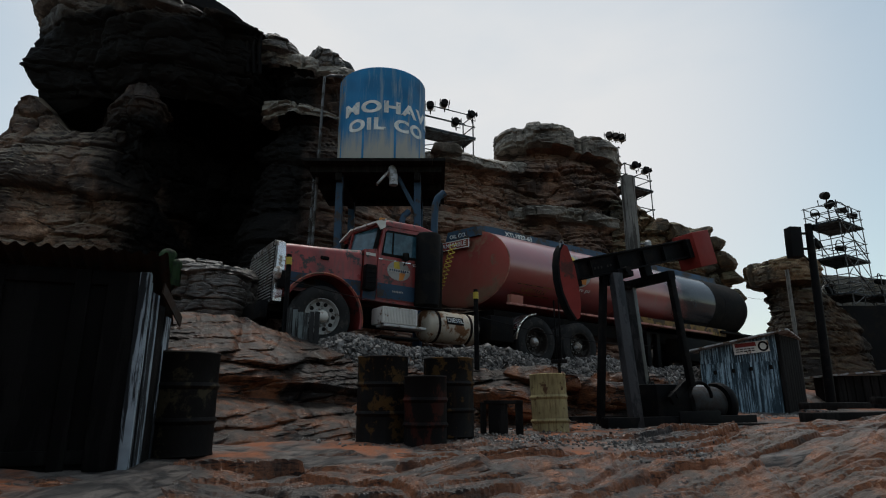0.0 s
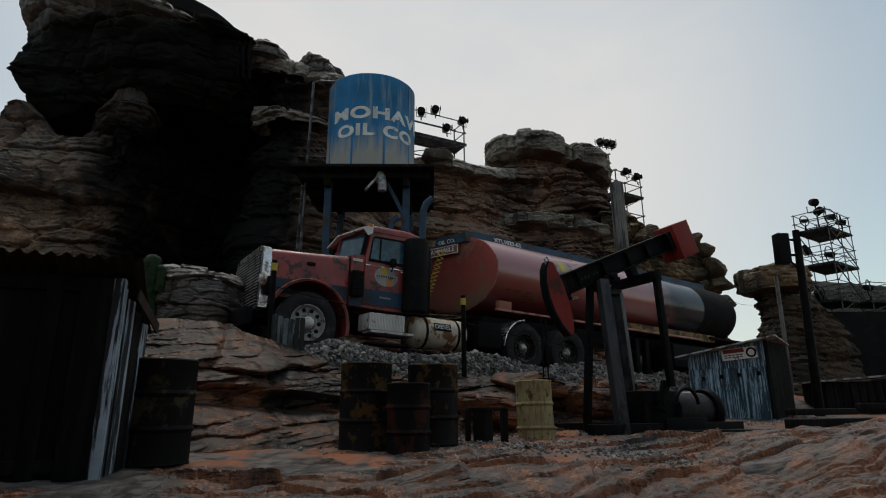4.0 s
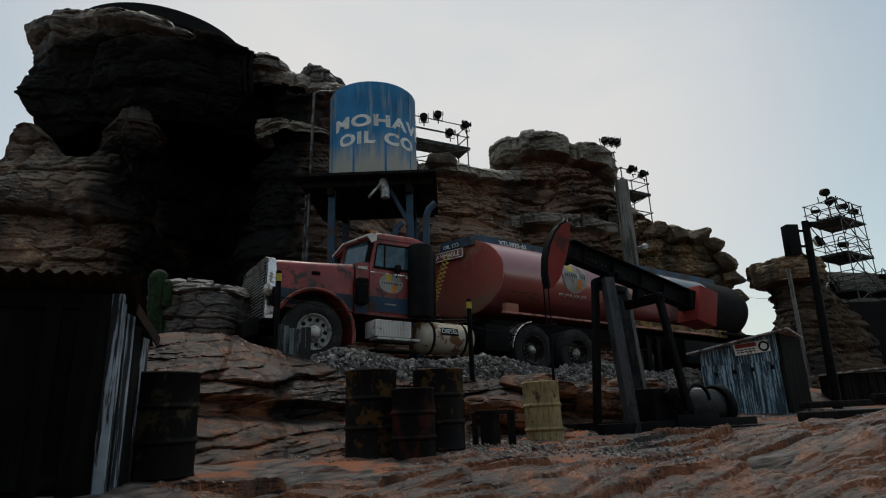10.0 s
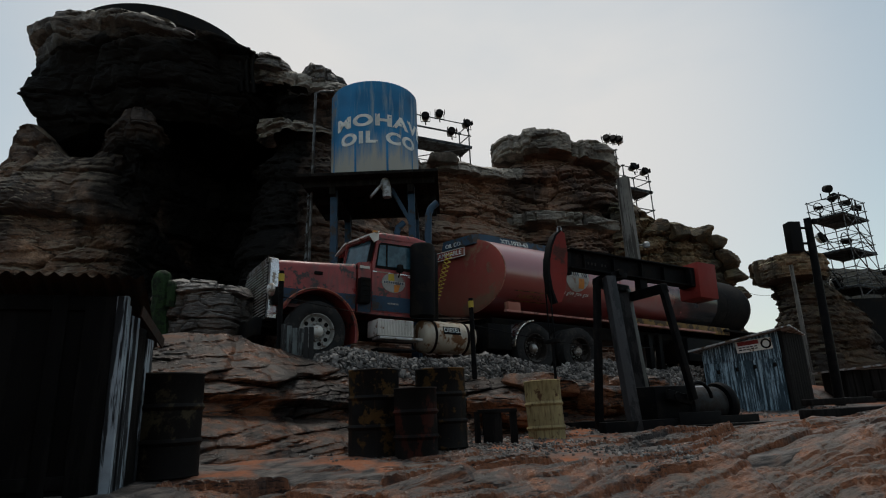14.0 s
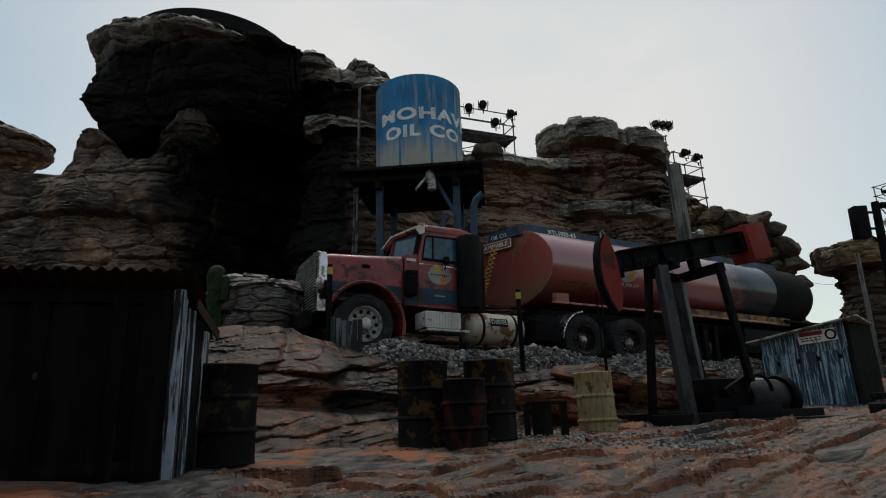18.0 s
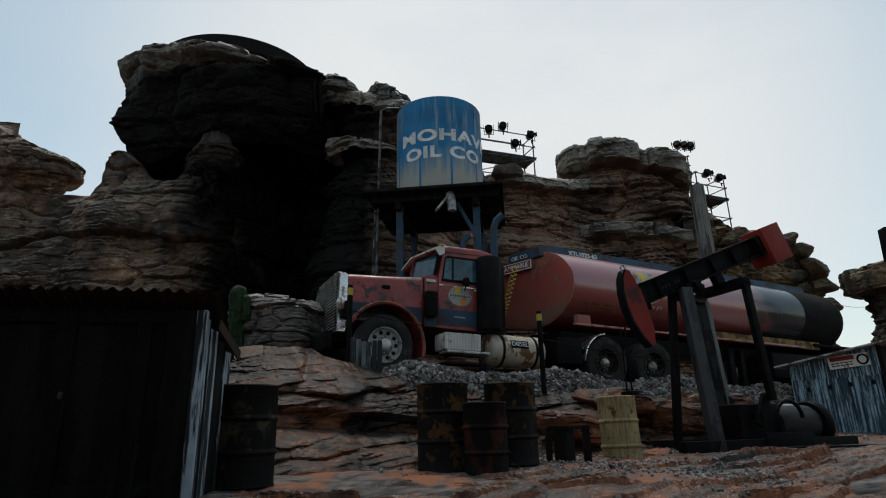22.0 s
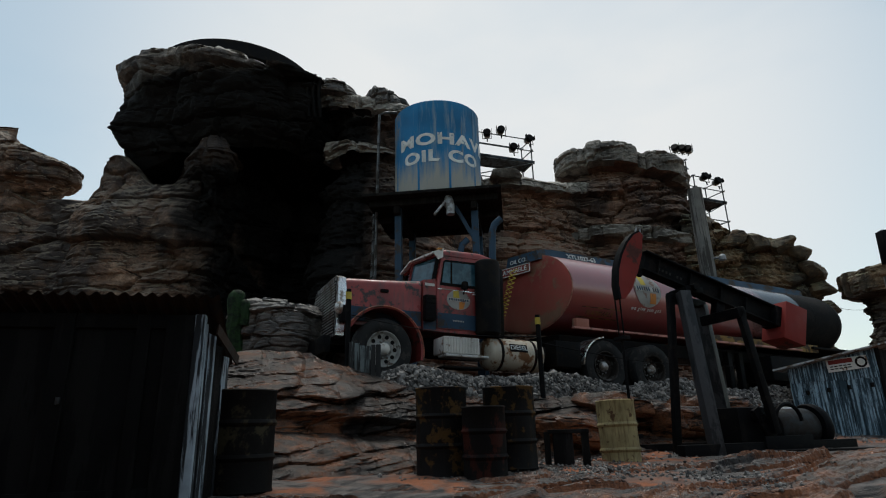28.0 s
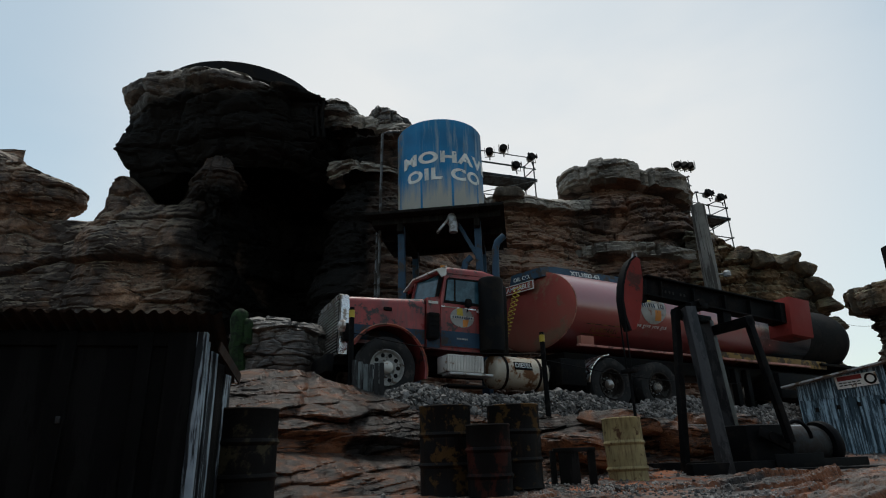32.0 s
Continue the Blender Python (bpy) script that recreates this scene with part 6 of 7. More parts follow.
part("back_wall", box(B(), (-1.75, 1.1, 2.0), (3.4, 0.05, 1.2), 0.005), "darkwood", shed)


def corrugated(x0, x1, y0, y1, z0, z1, pitch=0.095, amp=0.016, rag=0.0, seed=1, nrow=10):
    nx = int((x1 - x0) / pitch * 8)
    xs = np.linspace(x0, x1, nx)
    P = []
    for j in range(nrow):
        t = j / (nrow - 1)
        yy = y0 + (y1 - y0) * t
        row = []
        for x in xs:
            g = rag * (noise.noise((x * 3, 0.0, seed)) if j in (0, nrow - 1) else 0)
            row.append((x, yy + g, z0 + (z1 - z0) * t + amp * math.sin((x - x0) / pitch * 2 * math.pi) + 0.01 * noise.noise((x * 2, yy * 2, seed))))
        P.append(row)
    P = np.array(P)
    bm = grid_mesh(B(), P)
    bmesh.ops.solidify(bm, geom=bm.faces[:], thickness=0.004)
    return bm


part("roof", corrugated(-3.7, 0.13, -0.16, 1.05, 3.06, 2.66, 0.095, 0.016, 0.03), "darktin", shed, "dark rusted corrugated roof sheets")
part("roof_flap", box(B(), (0.155, 0.40, 2.76), (0.012, 0.6, 0.09), 0, Matrix.Rotation(-math.atan(SKEW), 3, "Z") @ Matrix.Rotation(radians(-18.3), 3, "X")), "darktin", shed, "bent metal edge of the roof")
part("padlock", box(B(), (-0.92, -0.02, 2.3), (0.03, 0.02, 0.05), 0.005), "engine", shed)

# ---- cactus by the boulder ----
cact = thing("cactus", at(-4.72, 9.5, 3.25) @ Matrix.Diagonal((0.9, 0.9, 0.80, 1)), "dark green stubby cactus beside the boulder", "cactus")


def ribbed(bm, pts, r):
    n = 20
    rings = []
    for i, p in enumerate(pts):
        k = r * (1.0 if i < len(pts) - 3 else (0.92, 0.7, 0.3)[i - len(pts) + 3])
        rings.append([bm.verts.new((p[0] + k * (1 + 0.13 * (j % 2)) * math.cos(2 * math.pi * j / n), p[1] + k * (1 + 0.13 * (j % 2)) * math.sin(2 * math.pi * j / n), p[2])) for j in range(n)])
    for a, c in zip(rings, rings[1:]):
        for j in range(n):
            bm.faces.new((a[j], a[(j + 1) % n], c[(j + 1) % n], c[j]))
    bm.faces.new(rings[-1])
    return bm


part("stem", ribbed(B(), [(0.02 * math.sin(i), 0, i * 0.12) for i in range(12)] + [(0.0, 0, 1.44), (0, 0, 1.51), (0, 0, 1.55)], 0.15), "cactus", cact)
part("arm", ribbed(B(), [(0.16, 0, 0.75 + i * 0.08) for i in range(6)] + [(0.16, 0, 1.25), (0.16, 0, 1.3), (0.16, 0, 1.33)], 0.10), "cactus", cact)


# ---- small plank hut ----
hut = thing("hut", at(0, 0, 0), "small pale blue plank hut with a lean-to tin roof", "hut")
rr = random.Random(12)
HA, HB = Vector((5.95, 13.7, 0)), Vector((7.66, 13.42, 0))
HD = Vector((1.2, 1.15, 0))
nb = 21
for i in range(nb):
    t0, t1 = i / nb, (i + 1) / nb
    a_, b_ = HA.lerp(HB, t0), HA.lerp(HB, t1)
    top_ = 3.16 + 0.34 * (t0 + t1) / 2
    bot_ = 1.66 + rr.uniform(-0.04, 0.02)
    c_ = (a_ + b_) / 2
    part("plank", box(B(), (c_.x, c_.y + rr.uniform(-0.008, 0.008), (top_ + bot_) / 2), ((b_ - a_).length - 0.006, 0.025, top_ - bot_), 0.003, Matrix.Rotation(math.atan2(HB.y - HA.y, HB.x - HA.x), 3, "Z")), "bluewood", hut)
for i in range(nb):
    t0, t1 = i / nb, (i + 1) / nb
    a_, b_ = HA.lerp(HB, t0), HA.lerp(HB, t1)
    top_, bot_ = 3.155 + 0.34 * (t0 + t1) / 2, 2.80 + 0.06 * t0 + rr.uniform(-0.015, 0.015)
    c_ = (a_ + b_) / 2
    part("upper_plank", box(B(), (c_.x, c_.y - 0.028, (top_ + bot_) / 2), ((b_ - a_).length - 0.008, 0.02, top_ - bot_), 0.003, Matrix.Rotation(math.atan2(HB.y - HA.y, HB.x - HA.x), 3, "Z")), "bluewood", hut)
nb = 9
for i in range(nb):
    t0, t1 = i / nb, (i + 1) / nb
    a_, b_ = HB + HD * t0, HB + HD * t1
    c_ = (a_ + b_) / 2
    top_ = 3.50 - 0.05 * t0
    part("side_plank", box(B(), (c_.x, c_.y, (top_ + 1.66) / 2), ((b_ - a_).length - 0.008, 0.025, top_ - 1.66), 0.003, Matrix.Rotation(math.atan2(HD.y, HD.x), 3, "Z")), "darkwood", hut)
part("inner_shell", loft(B(), [[(HA.x + 0.06, HA.y + 0.06, z0), (HB.x - 0.06, HB.y + 0.06, z1), (HB.x + HD.x - 0.06, HB.y + HD.y, z1), (HA.x + HD.x, HA.y + HD.y, z0)] for z0, z1 in ((1.6, 1.6), (3.10, 3.42))]), "black", hut)
part("corner_board", box(B(), (HB.x, HB.y, 2.56), (0.09, 0.09, 1.86), 0.008), "darkwood", hut)
bm = loft(B(), [[(HA.x - 0.42, HA.y - 0.28, 3.06 + d), (HB.x + 0.10, HB.y - 0.32, 3.53 + d), (HB.x + HD.x + 0.22, HB.y + HD.y + 0.2, 3.47 + d), (HA.x + HD.x - 0.2, HA.y + HD.y + 0.2, 3.06 + d)] for d in (0, 0.035)])
part("roof", bm, "tin", hut, "pale sheet-metal lean-to roof")
sign = thing("warning_sign", at(7.05, 13.43, 3.16, -9, 0, -6), "torn pale warning sign with a red heading and a round symbol", "sign")
part("board", box(B(), (0, 0, 0), (0.78, 0.02, 0.26), 0.006), "white", sign)
part("heading", box(B(), (-0.12, -0.013, 0.07), (0.46, 0.006, 0.09)), "pumpred", sign)
part("symbol", lathe(B(), [(0.075, 0.0), (0.115, 0.002), (0.115, 0.006), (0.075, 0.006)], 24, pose(0.26, -0.012, 0.0, 90), True), "drumrust", sign)
bm = B()
for r_ in range(2):
    for i in range(5):
        box(bm, (-0.31 + i * 0.085, -0.013, -0.02 - 0.05 * r_), (0.065, 0.006, 0.022))
part("bars", bm, "drumrust", sign)
for x_, z_ in ((6.22, 2.60), (6.62, 2.64), (7.0, 2.68), (7.42, 2.71)):
    h2 = thing("knot_hole", at(x_, 13.58 - (x_ - 6.2) * 0.16, z_), "small dark square hole in the planks", "hole", "holes in the hut")
    part("plate", box(B(), (0, 0, 0), (0.055, 0.05, 0.09), 0.004), "black", h2)

hut2 = thing("shack", at(11.6, 16.4, 1.75, -6), "low dark shack with a flat roof", "shack")
part("body", box(B(), (0.4, 0.5, 0.4), (2.2, 1.2, 0.95), 0.01), "darkwood", hut2)
for i in range(10):
    part("board", box(B(), (-0.6 + i * 0.22, -0.115, 0.4), (0.19, 0.03, 0.93), 0.005), "darkwood", hut2)
part("roof", loft(B(), [[(-0.9, -0.35, 0.86 + d), (1.7, -0.35, 1.06 + d), (1.7, 1.2, 1.0 + d), (-0.9, 1.2, 0.84 + d)] for d in (0, 0.05)]), "tin", hut2)

# ---- timber lying on the ground ----
zl_, zr_ = (max(float(surface(np.array(x), np.array(y))), float(bedrock(np.array(x), np.array(y)))) for x, y in ((5.1, 8.55), (6.6, 8.95)))
logm = thing("timber_baulk", at(5.85, 8.75, (zl_ + zr_) / 2 + 0.03, 15, 0, -math.degrees(math.atan2(zr_ - zl_, 1.55))), "blackened squared timber baulk lying on the rock", "timber")
part("baulk", box(B(), (0, 0, 0.07), (1.65, 0.24, 0.19), 0.025), "darkwood", logm)
for x_, y_, z_, L_, rz in ((4.4, 9.35, 1.56, 2.4, 4), (6.9, 10.6, 1.86, 1.6, 20), (7.6, 9.6, 1.95, 1.8, 14)):
    q_ = thing("timber_baulk", at(x_, y_, z_, rz), "blackened timber baulk lying on the ground", "timber")
    part("baulk", box(B(), (0, 0, 0.03), (L_, 0.2, 0.11), 0.02), "darkwood", q_)

# ---- poles ----
pole = thing("timber_pole", at(5.43, 16.0, 2.7, 0, 0, 0), "thick weathered grey timber pole with a small lamp", "pole")
part("shaft", rod(B(), (0.0, 0, -0.5), (0.0, 0, 5.68), 0.23, 0.19, 20), "polewood", pole)
part("lamp_arm", rod(B(), (0.15, -0.1, 3.6), (0.34, -0.18, 3.6), 0.03), "galv", pole)
part("lamp_head", lathe(B(), [(0.09, 0), (0.10, 0.10), (0.05, 0.16)], 14, pose(0.36, -0.2, 3.52)), "galv", pole)

lampp = thing("speaker_pole", at(9.74, 15.0, 1.9, 0, 0, 2.2), "leaning dark pole with a black loudspeaker box", "pole")
part("shaft", rod(B(), (0, 0, -0.3), (0, 0, 4.72), 0.12, 0.09, 14), "pumpblack", lampp)
part("speaker_box", box(B(), (-0.45, 0.0, 4.18), (0.32, 0.30, 0.84), 0.03), "black", lampp)
for z_ in (4.45, 4.02):
    part("bracket", rod(B(), (-0.25, 0, z_), (0.0, 0, z_), 0.035), "black", lampp)
part("bracket_stay", rod(B(), (-0.3, 0, 3.9), (0.0, 0, 3.6), 0.025), "black", lampp)
part("junction_box", box(B(), (0.14, -0.05, 4.62), (0.12, 0.12, 0.14), 0.02), "black", lampp)
thinp = thing("thin_pole", at(13.4, 22.0, 2.2), "thin pale timber post", "pole")
part("shaft", rod(B(), (0, 0, -0.5), (0.1, 0, 4.7), 0.09, 0.07, 10), "polewood", thinp)

# ---- dark metal dish above the cave ----
dish = thing("flood_dish", pose(-9.9, 18.6, 14.45, 0, 0, 0), "huge dark round steel basin on top of the cliff", "basin")
part("rim", lathe(B(), [(2.92, -0.1), (3.0, 0.0), (3.0, 0.50), (2.95, 0.55), (2.85, 0.5), (2.8, 0.0)], 80, None, True), "black", dish)
part("floor", lathe(B(), [(0.1, -0.45), (1.6, -0.4), (2.94, -0.08), (2.94, 0.0), (0.1, -0.1)], 80), "pumpblack", dish)
for i in range(5):
    t_ = thing("steel_finger", at(-6.35 + i * 0.17, 15.5 + 0.06 * i, 11.2, 0), "thin dark pipe hanging at the cave mouth", "pipe", "pipes at the cave mouth")
    part("pipe", run(B(), [(0, 0.3, 0.6), (0, 0, 1.3), (0.04, -0.02, 1.72 + 0.07 * (i % 3)), (0.08, -0.05, 1.85 + 0.08 * (i % 2))], 0.06, 8), "black", t_)


# ---- scaffolds and stage lights ----
def scaffold(x, y, z, rz, nx, ny, w, d, levels, label, decks=(), rail=True):
    """Tube scaffold: bays of w by d metres, floors at the given heights."""
    s = thing("scaffold", at(x, y, z, rz), label, "scaffold", "scaffolds")
    top = levels[-1]
    for i in range(nx + 1):
        for j in range(ny + 1):
            part("standard", rod(B(), (i * w, j * d, 0), (i * w, j * d, top + (1.1 if rail else 0)), 0.027, None, 6), "scaffold", s)
    lv = list(levels) + ([top + 0.55, top + 1.05] if rail else [])
    for zz in lv:
        for j in range(ny + 1):
            part("ledger", rod(B(), (-0.1, j * d, zz), (nx * w + 0.1, j * d, zz), 0.024, None, 6), "scaffold", s)
        for i in range(nx + 1):
            part("transom", rod(B(), (i * w, -0.1, zz), (i * w, ny * d + 0.1, zz), 0.024, None, 6), "scaffold", s)
    for za, zb_ in zip([0] + list(levels), levels):
        for i in range(nx):
            k = i % 2
            part("diagonal", rod(B(), ((i + k) * w, -0.03, za), ((i + 1 - k) * w, -0.03, zb_), 0.02, None, 6), "scaffold", s)
    for zz in decks:
        part("deck", box(B(), (nx * w / 2, ny * d / 2, zz + 0.06), (nx * w + 0.2, ny * d + 0.1, 0.08), 0.01), "deck", s, "blue-grey plank deck")
    return s


def stage_light(x, y, z, rz, tilt=-10, r=0.15):
    s = thing("stage_light", pose(x, y, z, tilt, 0, rz), "black round stage lamp with a pale band on a yoke", "stage light", "stage lights")
    part("housing", lathe(B(), [(r * 0.5, 0.22), (r * 0.85, 0.15), (r, 0.0), (r * 1.02, -0.12), (r * 0.92, -0.14)], 18, pose(0, 0, 0, -90)), "pumpblack", s)
    part("rear_cover", lathe(B(), [(r * 0.54, 0.225), (r * 0.90, 0.155), (r * 1.0, 0.04), (r * 0.97, 0.03)], 18, pose(0, 0, 0, -90)), "alu", s, "pale metal rear cover")
    part("lens", lathe(B(), [(0.02, -0.10), (r * 0.6, -0.11), (r * 0.9, -0.12)], 18, pose(0, 0, 0, -90)), "alu", s, "pale lens")
    part("yoke", run(B(), [(-r - 0.03, 0, 0), (-r - 0.03, 0, -0.25), (r + 0.03, 0, -0.25), (r + 0.03, 0, 0)], 0.016, 6), "black", s)
    for k in (-1, 1):
        part("barn_door", box(B(), (k * (r + 0.04), -0.12, 0.0), (0.015, 0.12, r * 1.3), 0.004), "black", s)
    part("spigot", rod(B(), (0, 0, -0.25), (0, 0, -0.40), 0.025, None, 8), "black", s)


scaffold(-1.0, 20.35, 10.9, 27, 1, 1, 2.55, 0.8, (0.45, 1.28), "tube scaffold platform with stage lamps on the cliff", (1.28,))
for x_, y_, z_ in ((-0.45, 20.6, 13.2), (0.1, 20.9, 13.45), (0.55, 21.1, 12.75), (1.2, 21.45, 13.25)):
    stage_light(x_, y_, z_, 20 * x_ + 10)
scaffold(7.95, 23.3, 9.5, 30, 1, 1, 1.55, 0.85, (0.55, 1.36), "tube scaffold platform with stage lamps beside the butte", (1.36,))
for x_, y_, z_ in ((8.5, 23.6, 11.95), (9.1, 23.95, 11.85)):
    stage_light(x_, y_, z_, 30)
scaffold(7.6, 24.6, 12.6, 10, 1, 1, 0.6, 0.6, (0.25, 0.7), "small lamp stand on top of the butte", (), False)
for x_, z_ in ((7.75, 13.75), (8.05, 13.7), (8.3, 13.65)):
    stage_light(x_, 24.4, z_, -30, -25, 0.16)
tower_ = scaffold(20.84, 28.7, 6.6, 34, 2, 1, 1.42, 1.6, (0.55, 1.1, 1.6, 2.5, 3.05, 3.55, 4.4), "tall tube scaffold tower with three dark lamp decks", (0.55, 2.5, 4.4))
for i in range(3):
    za_ = (-1.3, 0.55, 2.5)[i]
    for y_ in (0, 1.6) if i else ():
        part("diagonal", rod(B(), (0, y_ - 0.05, za_ + 1.9), (2.84, y_ - 0.05, za_ + 0.1), 0.03, None, 6), "scaffold", tower_)
scaffold(22.9, 29.3, 6.6, 14, 3, 1, 1.5, 1.8, (0.1, 0.55), "lower wing of the lamp tower with a dark deck", (0.55,))


def hoop_light(x, y, z, rz, r, hoop):
    """A lamp held in a wheel-like hoop on a short stand."""
    s = thing("hoop_lamp", pose(x, y, z, 0, 0, rz), "black lamp held in a wheel-like steel hoop", "stage light", "hoop lamps")
    part("hoop", run(B(), [(hoop * math.cos(math.pi * i / 14), 0, hoop * math.sin(math.pi * i / 14)) for i in range(29)], 0.026, 6), "black", s)
    part("housing", lathe(B(), [(r * 0.5, 0.26), (r * 0.9, 0.18), (r, 0.0), (r, -0.2), (r * 0.9, -0.22)], 18, pose(0, 0, 0, -75)), "black", s)
    part("spoke", rod(B(), (-hoop, 0, 0), (hoop, 0, 0), 0.025, None, 6), "black", s)
    part("stand", rod(B(), (0, 0, -hoop), (0, 0, -hoop - 0.45), 0.04, None, 8), "black", s)


for x_, y_, z_, rz_, hp_ in ((21.45, 29.25, 11.75, 20, 0.42), (22.6, 30.05, 11.7, 50, 0.42), (20.45, 29.9, 11.75, 10, 0.26), (21.3, 29.6, 9.75, 30, 0.42), (21.3, 31.0, 8.0, 0, 0.3), (23.3, 29.9, 8.0, 40, 0.4), (25.4, 30.3, 8.0, 20, 0.42)):
    hoop_light(x_, y_, z_, rz_, hp_ * 0.38, hp_ * 1.1)
for x_, y_, z_ in ((20.3, 30.0, 10.1), (20.9, 30.6, 7.7), (21.6, 31.2, 7.5)):
    stage_light(x_, y_, z_, 40, -15, 0.3)
mast_ = thing("lamp_mast", at(21.5, 30.3, 11.0), "steel mast carrying the two topmost lamps", "mast")
part("tube", rod(B(), (0, 0, 0), (0, 0, 2.0), 0.04, None, 8), "scaffold", mast_)
part("head", lathe(B(), [(0.1, 0.24), (0.19, 0.18), (0.22, 0.0), (0.22, -0.16), (0.18, -0.18)], 20, pose(-0.1, -0.05, 1.95, -70)), "black", mast_, "round black lamp")
part("head", lathe(B(), [(0.12, 0.26), (0.22, 0.2), (0.2, 0.0), (0.2, -0.16), (0.16, -0.18)], 20, pose(0.12, -0.05, 1.45, -100)), "black", mast_, "round black lamp")
part("bracket", run(B(), [(-0.5, 0, 1.7), (-0.5, 0, 1.35), (0.5, 0, 1.35), (0.5, 0, 1.75)], 0.03, 6), "black", mast_)
part_ = thing("dark_screen", at(26.2, 30.6, 4.6), "tall black equipment housing below the lamp tower", "housing")
part("panel", box(B(), (-1.9, 0.6, -0.5), (7.6, 4.0, 5.05), 0.05), "black", part_)
wire_ = thing("cable", at(0, 0, 0), "thin slack cable strung between the rocks", "cable")
part("strand", run(B(), [(11.4 + 5.6 * i / 12, 22.5 + 7.5 * i / 12, 6.2 + 0.9 * i / 12 - 0.12 * math.sin(math.pi * i / 12)) for i in range(13)], 0.008, 5), "black", wire_)


# ---- pumpjack ----
PT = 25.0
pump = thing("pumpjack", pose(2.84, 9.5, 1.48, 0, 0, PT), "black oil pumpjack with red horse head and red counterweight, nodding", "pumpjack")
PZ = 2.58
part("front_post", beam(B(), (-0.31, 0.0, PZ - 0.05), (-0.60, 0.0, 0.0), 0.10, 0.10, 0.012), "pumpblack", pump, "oily black steel post")
part("leg", beam(B(), (-0.18, -0.14, PZ - 0.05), (-0.24, -0.42, 0.0), 0.17, 0.17, 0.012), "pumpleg", pump, "oily black steel leg")
part("leg", beam(B(), (0.50, 0.28, PZ - 0.15), (0.86, 0.47, 0.0), 0.18, 0.18, 0.012), "pumpleg", pump, "oily black steel leg")
part("leg_tie", beam(B(), (-0.35, 0.0, PZ - 0.14), (0.55, 0.27, PZ - 0.14), 0.12, 0.12, 0.012), "pumpblack", pump)
part("saddle", box(B(), (0, 0, PZ - 0.02), (0.34, 0.40, 0.10), 0.02), "pumpblack", pump)
part("pivot_shaft", rod(B(), (0, -0.26, PZ + 0.02), (0, 0.26, PZ + 0.02), 0.06), "pumpblack", pump)
for y_ in (-0.40, 0.45):
    part("skid", box(B(), (0.75, y_, 0.10), (3.2, 0.16, 0.34), 0.012), "pumpblack", pump)
for x_ in (-0.66, 0.3, 2.2):
    part("skid_tie", box(B(), (x_, 0, 0.03), (0.12, 0.9, 0.12), 0.01), "pumpblack", pump)
CX, CZ_, CR = 0.68, 0.60, 0.27
part("gearbox", box(B(), (CX + 0.10, 0, 0.42), (0.80, 0.50, 0.70), 0.05), "pumpblack", pump, "black gearbox")
part("crank_shaft", rod(B(), (CX, -0.42, CZ_), (CX, 0.42, CZ_), 0.06), "pumpblack", pump)
ENG = pose(1.55, -0.05, 0.45, 0, 90)
part("engine", lathe(B(), [(0.1, -0.45), (0.27, -0.42), (0.29, -0.38), (0.29, 0.30), (0.27, 0.34), (0.1, 0.36)], 28, ENG), "engine", pump, "grimy grey cylindrical motor")
part("belt_guard", lathe(B(), [(0.1, -0.08), (0.34, -0.08), (0.36, -0.04), (0.36, 0.04), (0.34, 0.08), (0.1, 0.08)], 28, pose(1.98, -0.05, 0.45, 0, 90)), "pumpblack", pump)
part("belt_guard_strap", run(B(), [(1.15 + 0.25 * math.cos(radians(a)), -0.42, 0.55 + 0.25 * math.sin(radians(a))) for a in range(0, 181, 20)], 0.03, 8), "pumpblack", pump)
part("motor_base", box(B(), (1.6, 0, 0.16), (1.1, 0.72, 0.16), 0.01), "pumpblack", pump)
part("guard_plate", box(B(), (1.0, -0.5, 0.2), (0.9, 0.03, 0.3), 0.01), "pumpblack", pump)
# nodding beam, drawn about its pivot
wb = part("walking_beam", box(B(), (0.54, 0, 0.16), (2.82, 0.05, 0.30), 0.004), "pumpblack", pump, "black I-section walking beam", pose(0, 0, PZ + 0.02))
for z_ in (0.32, 0.01):
    part("flange", box(B(), (0.54, 0, z_), (2.82, 0.22, 0.025), 0.004), "pumpblack", wb)
for x_ in (-0.6, 0.0, 0.6, 1.1):
    part("stiffener", box(B(), (x_, 0, 0.15), (0.015, 0.20, 0.25)), "pumpblack", wb)
for i in (0, 1, 2, 3, 5, 6):
    part("marking_bar", box(B(), (-0.55 + i * 0.07, -0.028, 0.14), (0.03, 0.008, 0.04)), "engine", wb, "worn pale marking")
head_poly = [(-0.86, 0.52), (-0.93, 0.56), (-1.03, 0.46), (-1.11, 0.28), (-1.16, 0.06), (-1.17, -0.16), (-1.13, -0.40), (-1.05, -0.60), (-0.97, -0.58), (-0.89, -0.40), (-0.84, -0.1), (-0.82, 0.2)]
head_poly = [((x - 0.0) * 1.05 - 0.06, z * 1.05 + 0.03) for x, z in head_poly]
for y_ in (-0.072, 0.052):
    part("head_plate", prism(B(), head_poly, y_, y_ + 0.02), "pumpred", wb, "red horse-head plate")
part("head_face", loft(B(), [[(x - 0.02, -0.075, z), (x - 0.02, 0.075, z), (x + 0.02, 0.075, z), (x + 0.02, -0.075, z)] for x, z in head_poly[1:8]]), "black", wb, "dark curved face of the head")
part("head_core", box(B(), (-1.0, 0, 0.1), (0.34, 0.09, 0.4), 0.02), "pumpblack", wb)
part("head_loop", run(B(), [(-1.0, -0.05, 0.56), (-1.02, -0.05, 0.69), (-1.08, -0.05, 0.67), (-1.09, -0.05, 0.54)], 0.014, 6), "galv", wb)
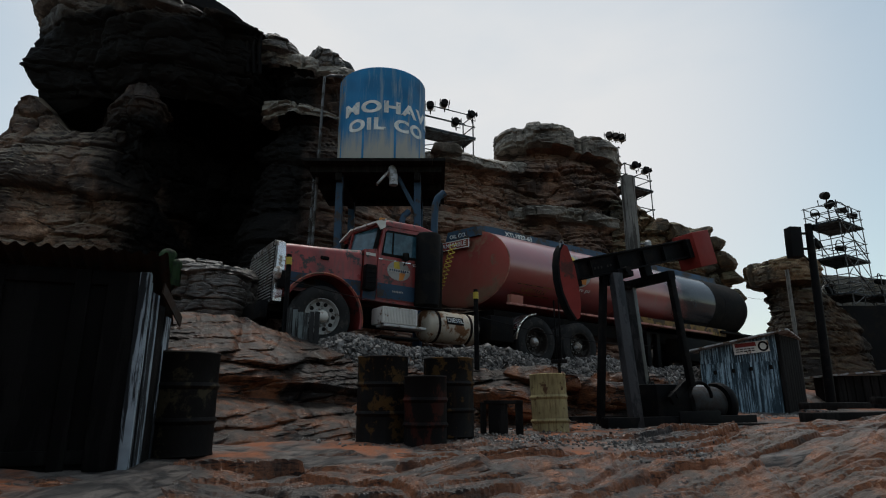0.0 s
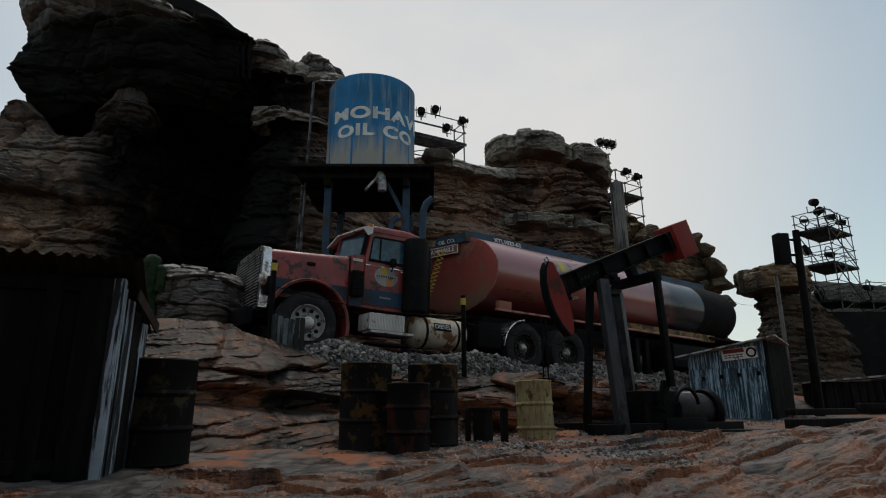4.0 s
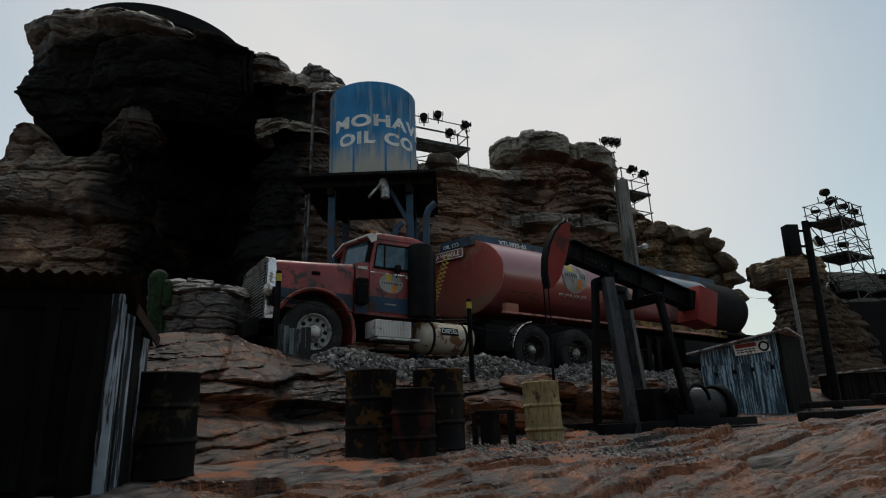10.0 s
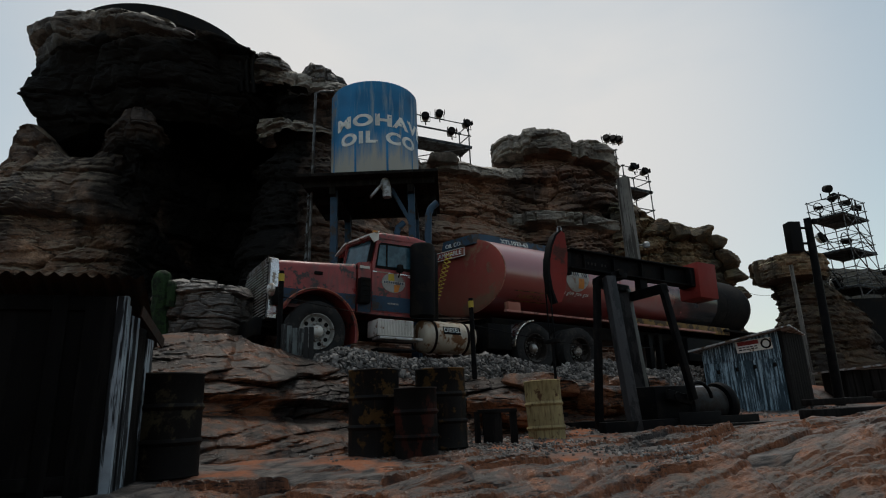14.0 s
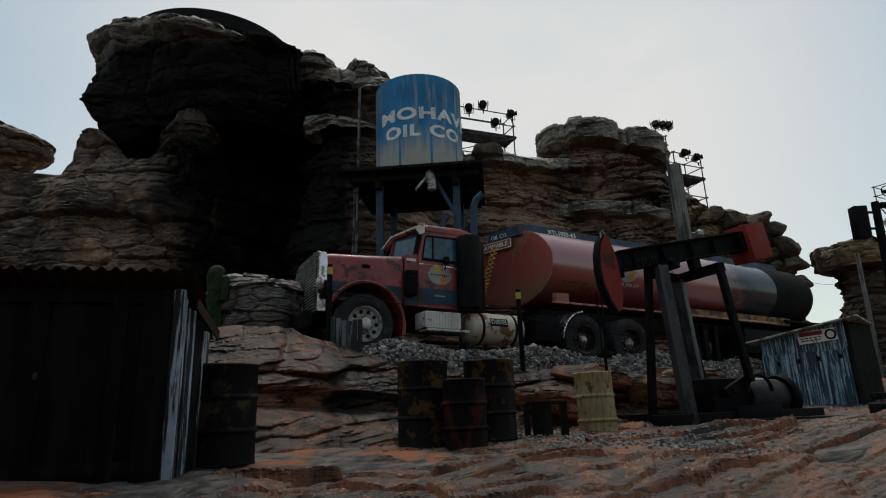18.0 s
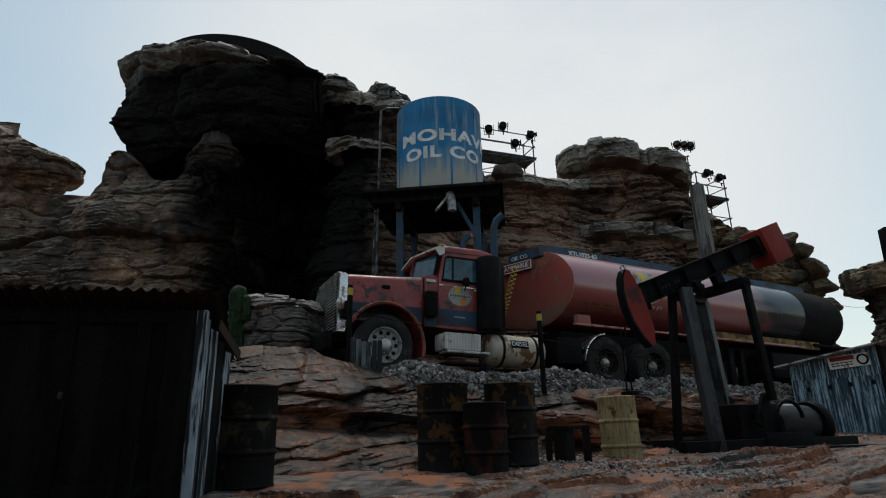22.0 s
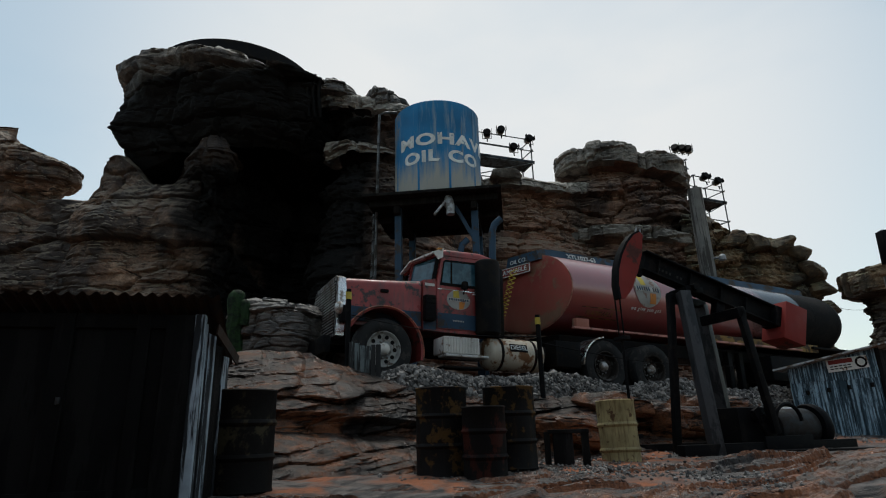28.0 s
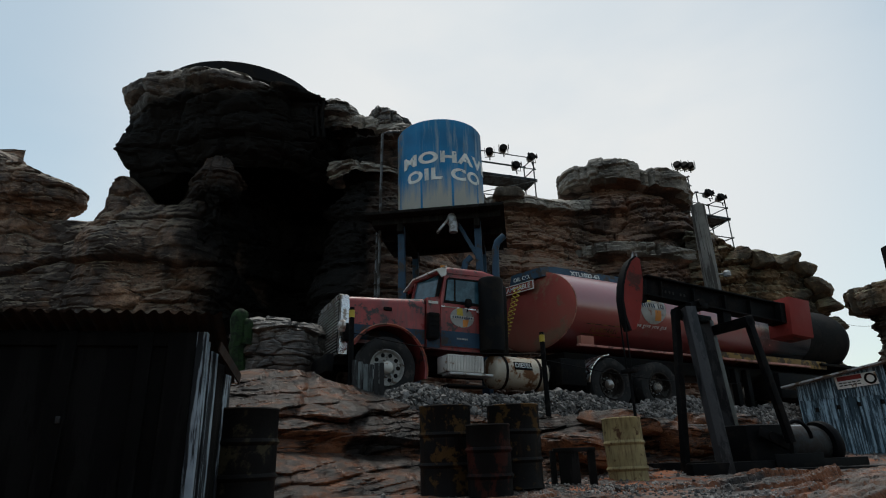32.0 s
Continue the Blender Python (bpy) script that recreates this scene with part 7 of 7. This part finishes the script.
part("counterweight", box(B(), (1.98, 0, 0.10), (0.44, 0.46, 0.64), 0.012), "pumpred", wb, "red boxed counterweight")
part("equaliser_hanger", box(B(), (0.64, 0, -0.11), (0.16, 0.14, 0.28), 0.01), "pumpblack", wb)
part("counterweight_side", box(B(), (1.72, 0, 0.15), (0.12, 0.30, 0.34), 0.01), "pumpblack", wb)
# cranks, equaliser and pitman arms
crank = part("crank", box(B(), (0, -0.36, 0.08), (0.16, 0.08, 0.50), 0.03), "pumpblack", pump, "black crank arm", pose(CX, 0, CZ_))
part("crank_far", box(B(), (0, 0.36, 0.08), (0.16, 0.08, 0.50), 0.03), "pumpblack", crank)
PL = PZ - 0.23 - CZ_
pit = part("pitman", box(B(), (0, -0.48, PL / 2), (0.11, 0.09, PL + 0.1), 0.01), "pumpblack", pump, "black pitman arm", pose(CX, 0, CZ_))
part("pitman_far", box(B(), (0, 0.48, PL / 2), (0.11, 0.09, PL + 0.1), 0.01), "pumpblack", pit)
part("equaliser", box(B(), (0, 0, PL), (0.16, 1.05, 0.16), 0.02), "pumpblack", pit)
# bridle, carrier and polished rod
bri = part("bridle", rod(B(), (0, -0.06, 0.95), (0, -0.06, 0.0), 0.012, None, 6), "pumpblack", pump, "hanger cables with a carrier bar and rod", pose(-1.30, 0, 1.2))
part("cable", rod(B(), (0, 0.06, 0.95), (0, 0.06, 0.0), 0.012, None, 6), "pumpblack", bri)
part("carrier_bar", box(B(), (0, 0, 0), (0.12, 0.26, 0.06), 0.01), "pumpblack", bri)
part("polished_rod", rod(B(), (0, 0, 0.02), (0, 0, -1.15), 0.022, None, 8), "pumpblack", bri)
well = thing("wellhead", pose(2.84 - 1.30 * math.cos(radians(PT)), 9.5 - 1.30 * math.sin(radians(PT)), 1.45), "short dark wellhead pipe with a flange", "wellhead")
part("casing", rod(B(), (0, 0, 0), (0, 0, 0.55), 0.07), "pumpblack", well)
part("flange", rod(B(), (0, 0, 0.40), (0, 0, 0.46), 0.13), "pumpblack", well)
pipe_ = thing("pipeline", at(0, 0, 0), "grey steel pipe with a flanged end behind the pump", "pipe")
part("pipe", rod(B(), (2.55, 10.9, 2.22), (5.2, 11.6, 2.22), 0.05, None, 12), "galv", pipe_)
part("flange", rod(B(), (2.50, 10.88, 2.22), (2.62, 10.92, 2.22), 0.17, None, 20), "galv", pipe_)
for t_ in (0.25, 0.8):
    part("support", box(B(), (2.55 + 2.65 * t_, 10.9 + 0.7 * t_, 1.85), (0.08, 0.08, 0.66), 0.01), "pumpblack", pipe_)


def motions():
    """The pump's strokes; its counterweight stands lowest at 2.37 s and every 3.62 s from there."""
    period, low = 3.62, 2.37
    beams, cranks, arms, rods = [], [], [], []
    t = 0.0
    while t < 32.001:
        ph = 2 * math.pi * (t - low) / period
        a = 1.5 - 22.5 * math.cos(ph)  # degrees, counterweight up
        ca, sa = math.cos(radians(a)), math.sin(radians(a))
        beams.append((t, pose(0, 0, PZ + 0.02, 0, -a, 0)))
        th = 180 - math.degrees(ph)
        cranks.append((t, pose(CX, 0, CZ_, 0, th, 0)))
        px, pz = CX + CR * math.sin(radians(th)), CZ_ + CR * math.cos(radians(th))
        ex, ez = 0.64 * ca + 0.25 * sa, PZ + 0.02 + 0.64 * sa - 0.25 * ca
        lean = math.degrees(math.atan2(ex - px, ez - pz))
        arms.append((t, pose(ex, 0, ez, 0, lean, 0) @ pose(0, 0, -PL)))
        rods.append((t, pose(-1.30, 0, 1.95 - 1.25 * math.sin(radians(a)) - 0.55)))
        t = round(t + 0.1, 3)
    for ob, rows in ((wb, beams), (crank, cranks), (pit, arms), (bri, rods)):
        walk(ob, rows)


motions()
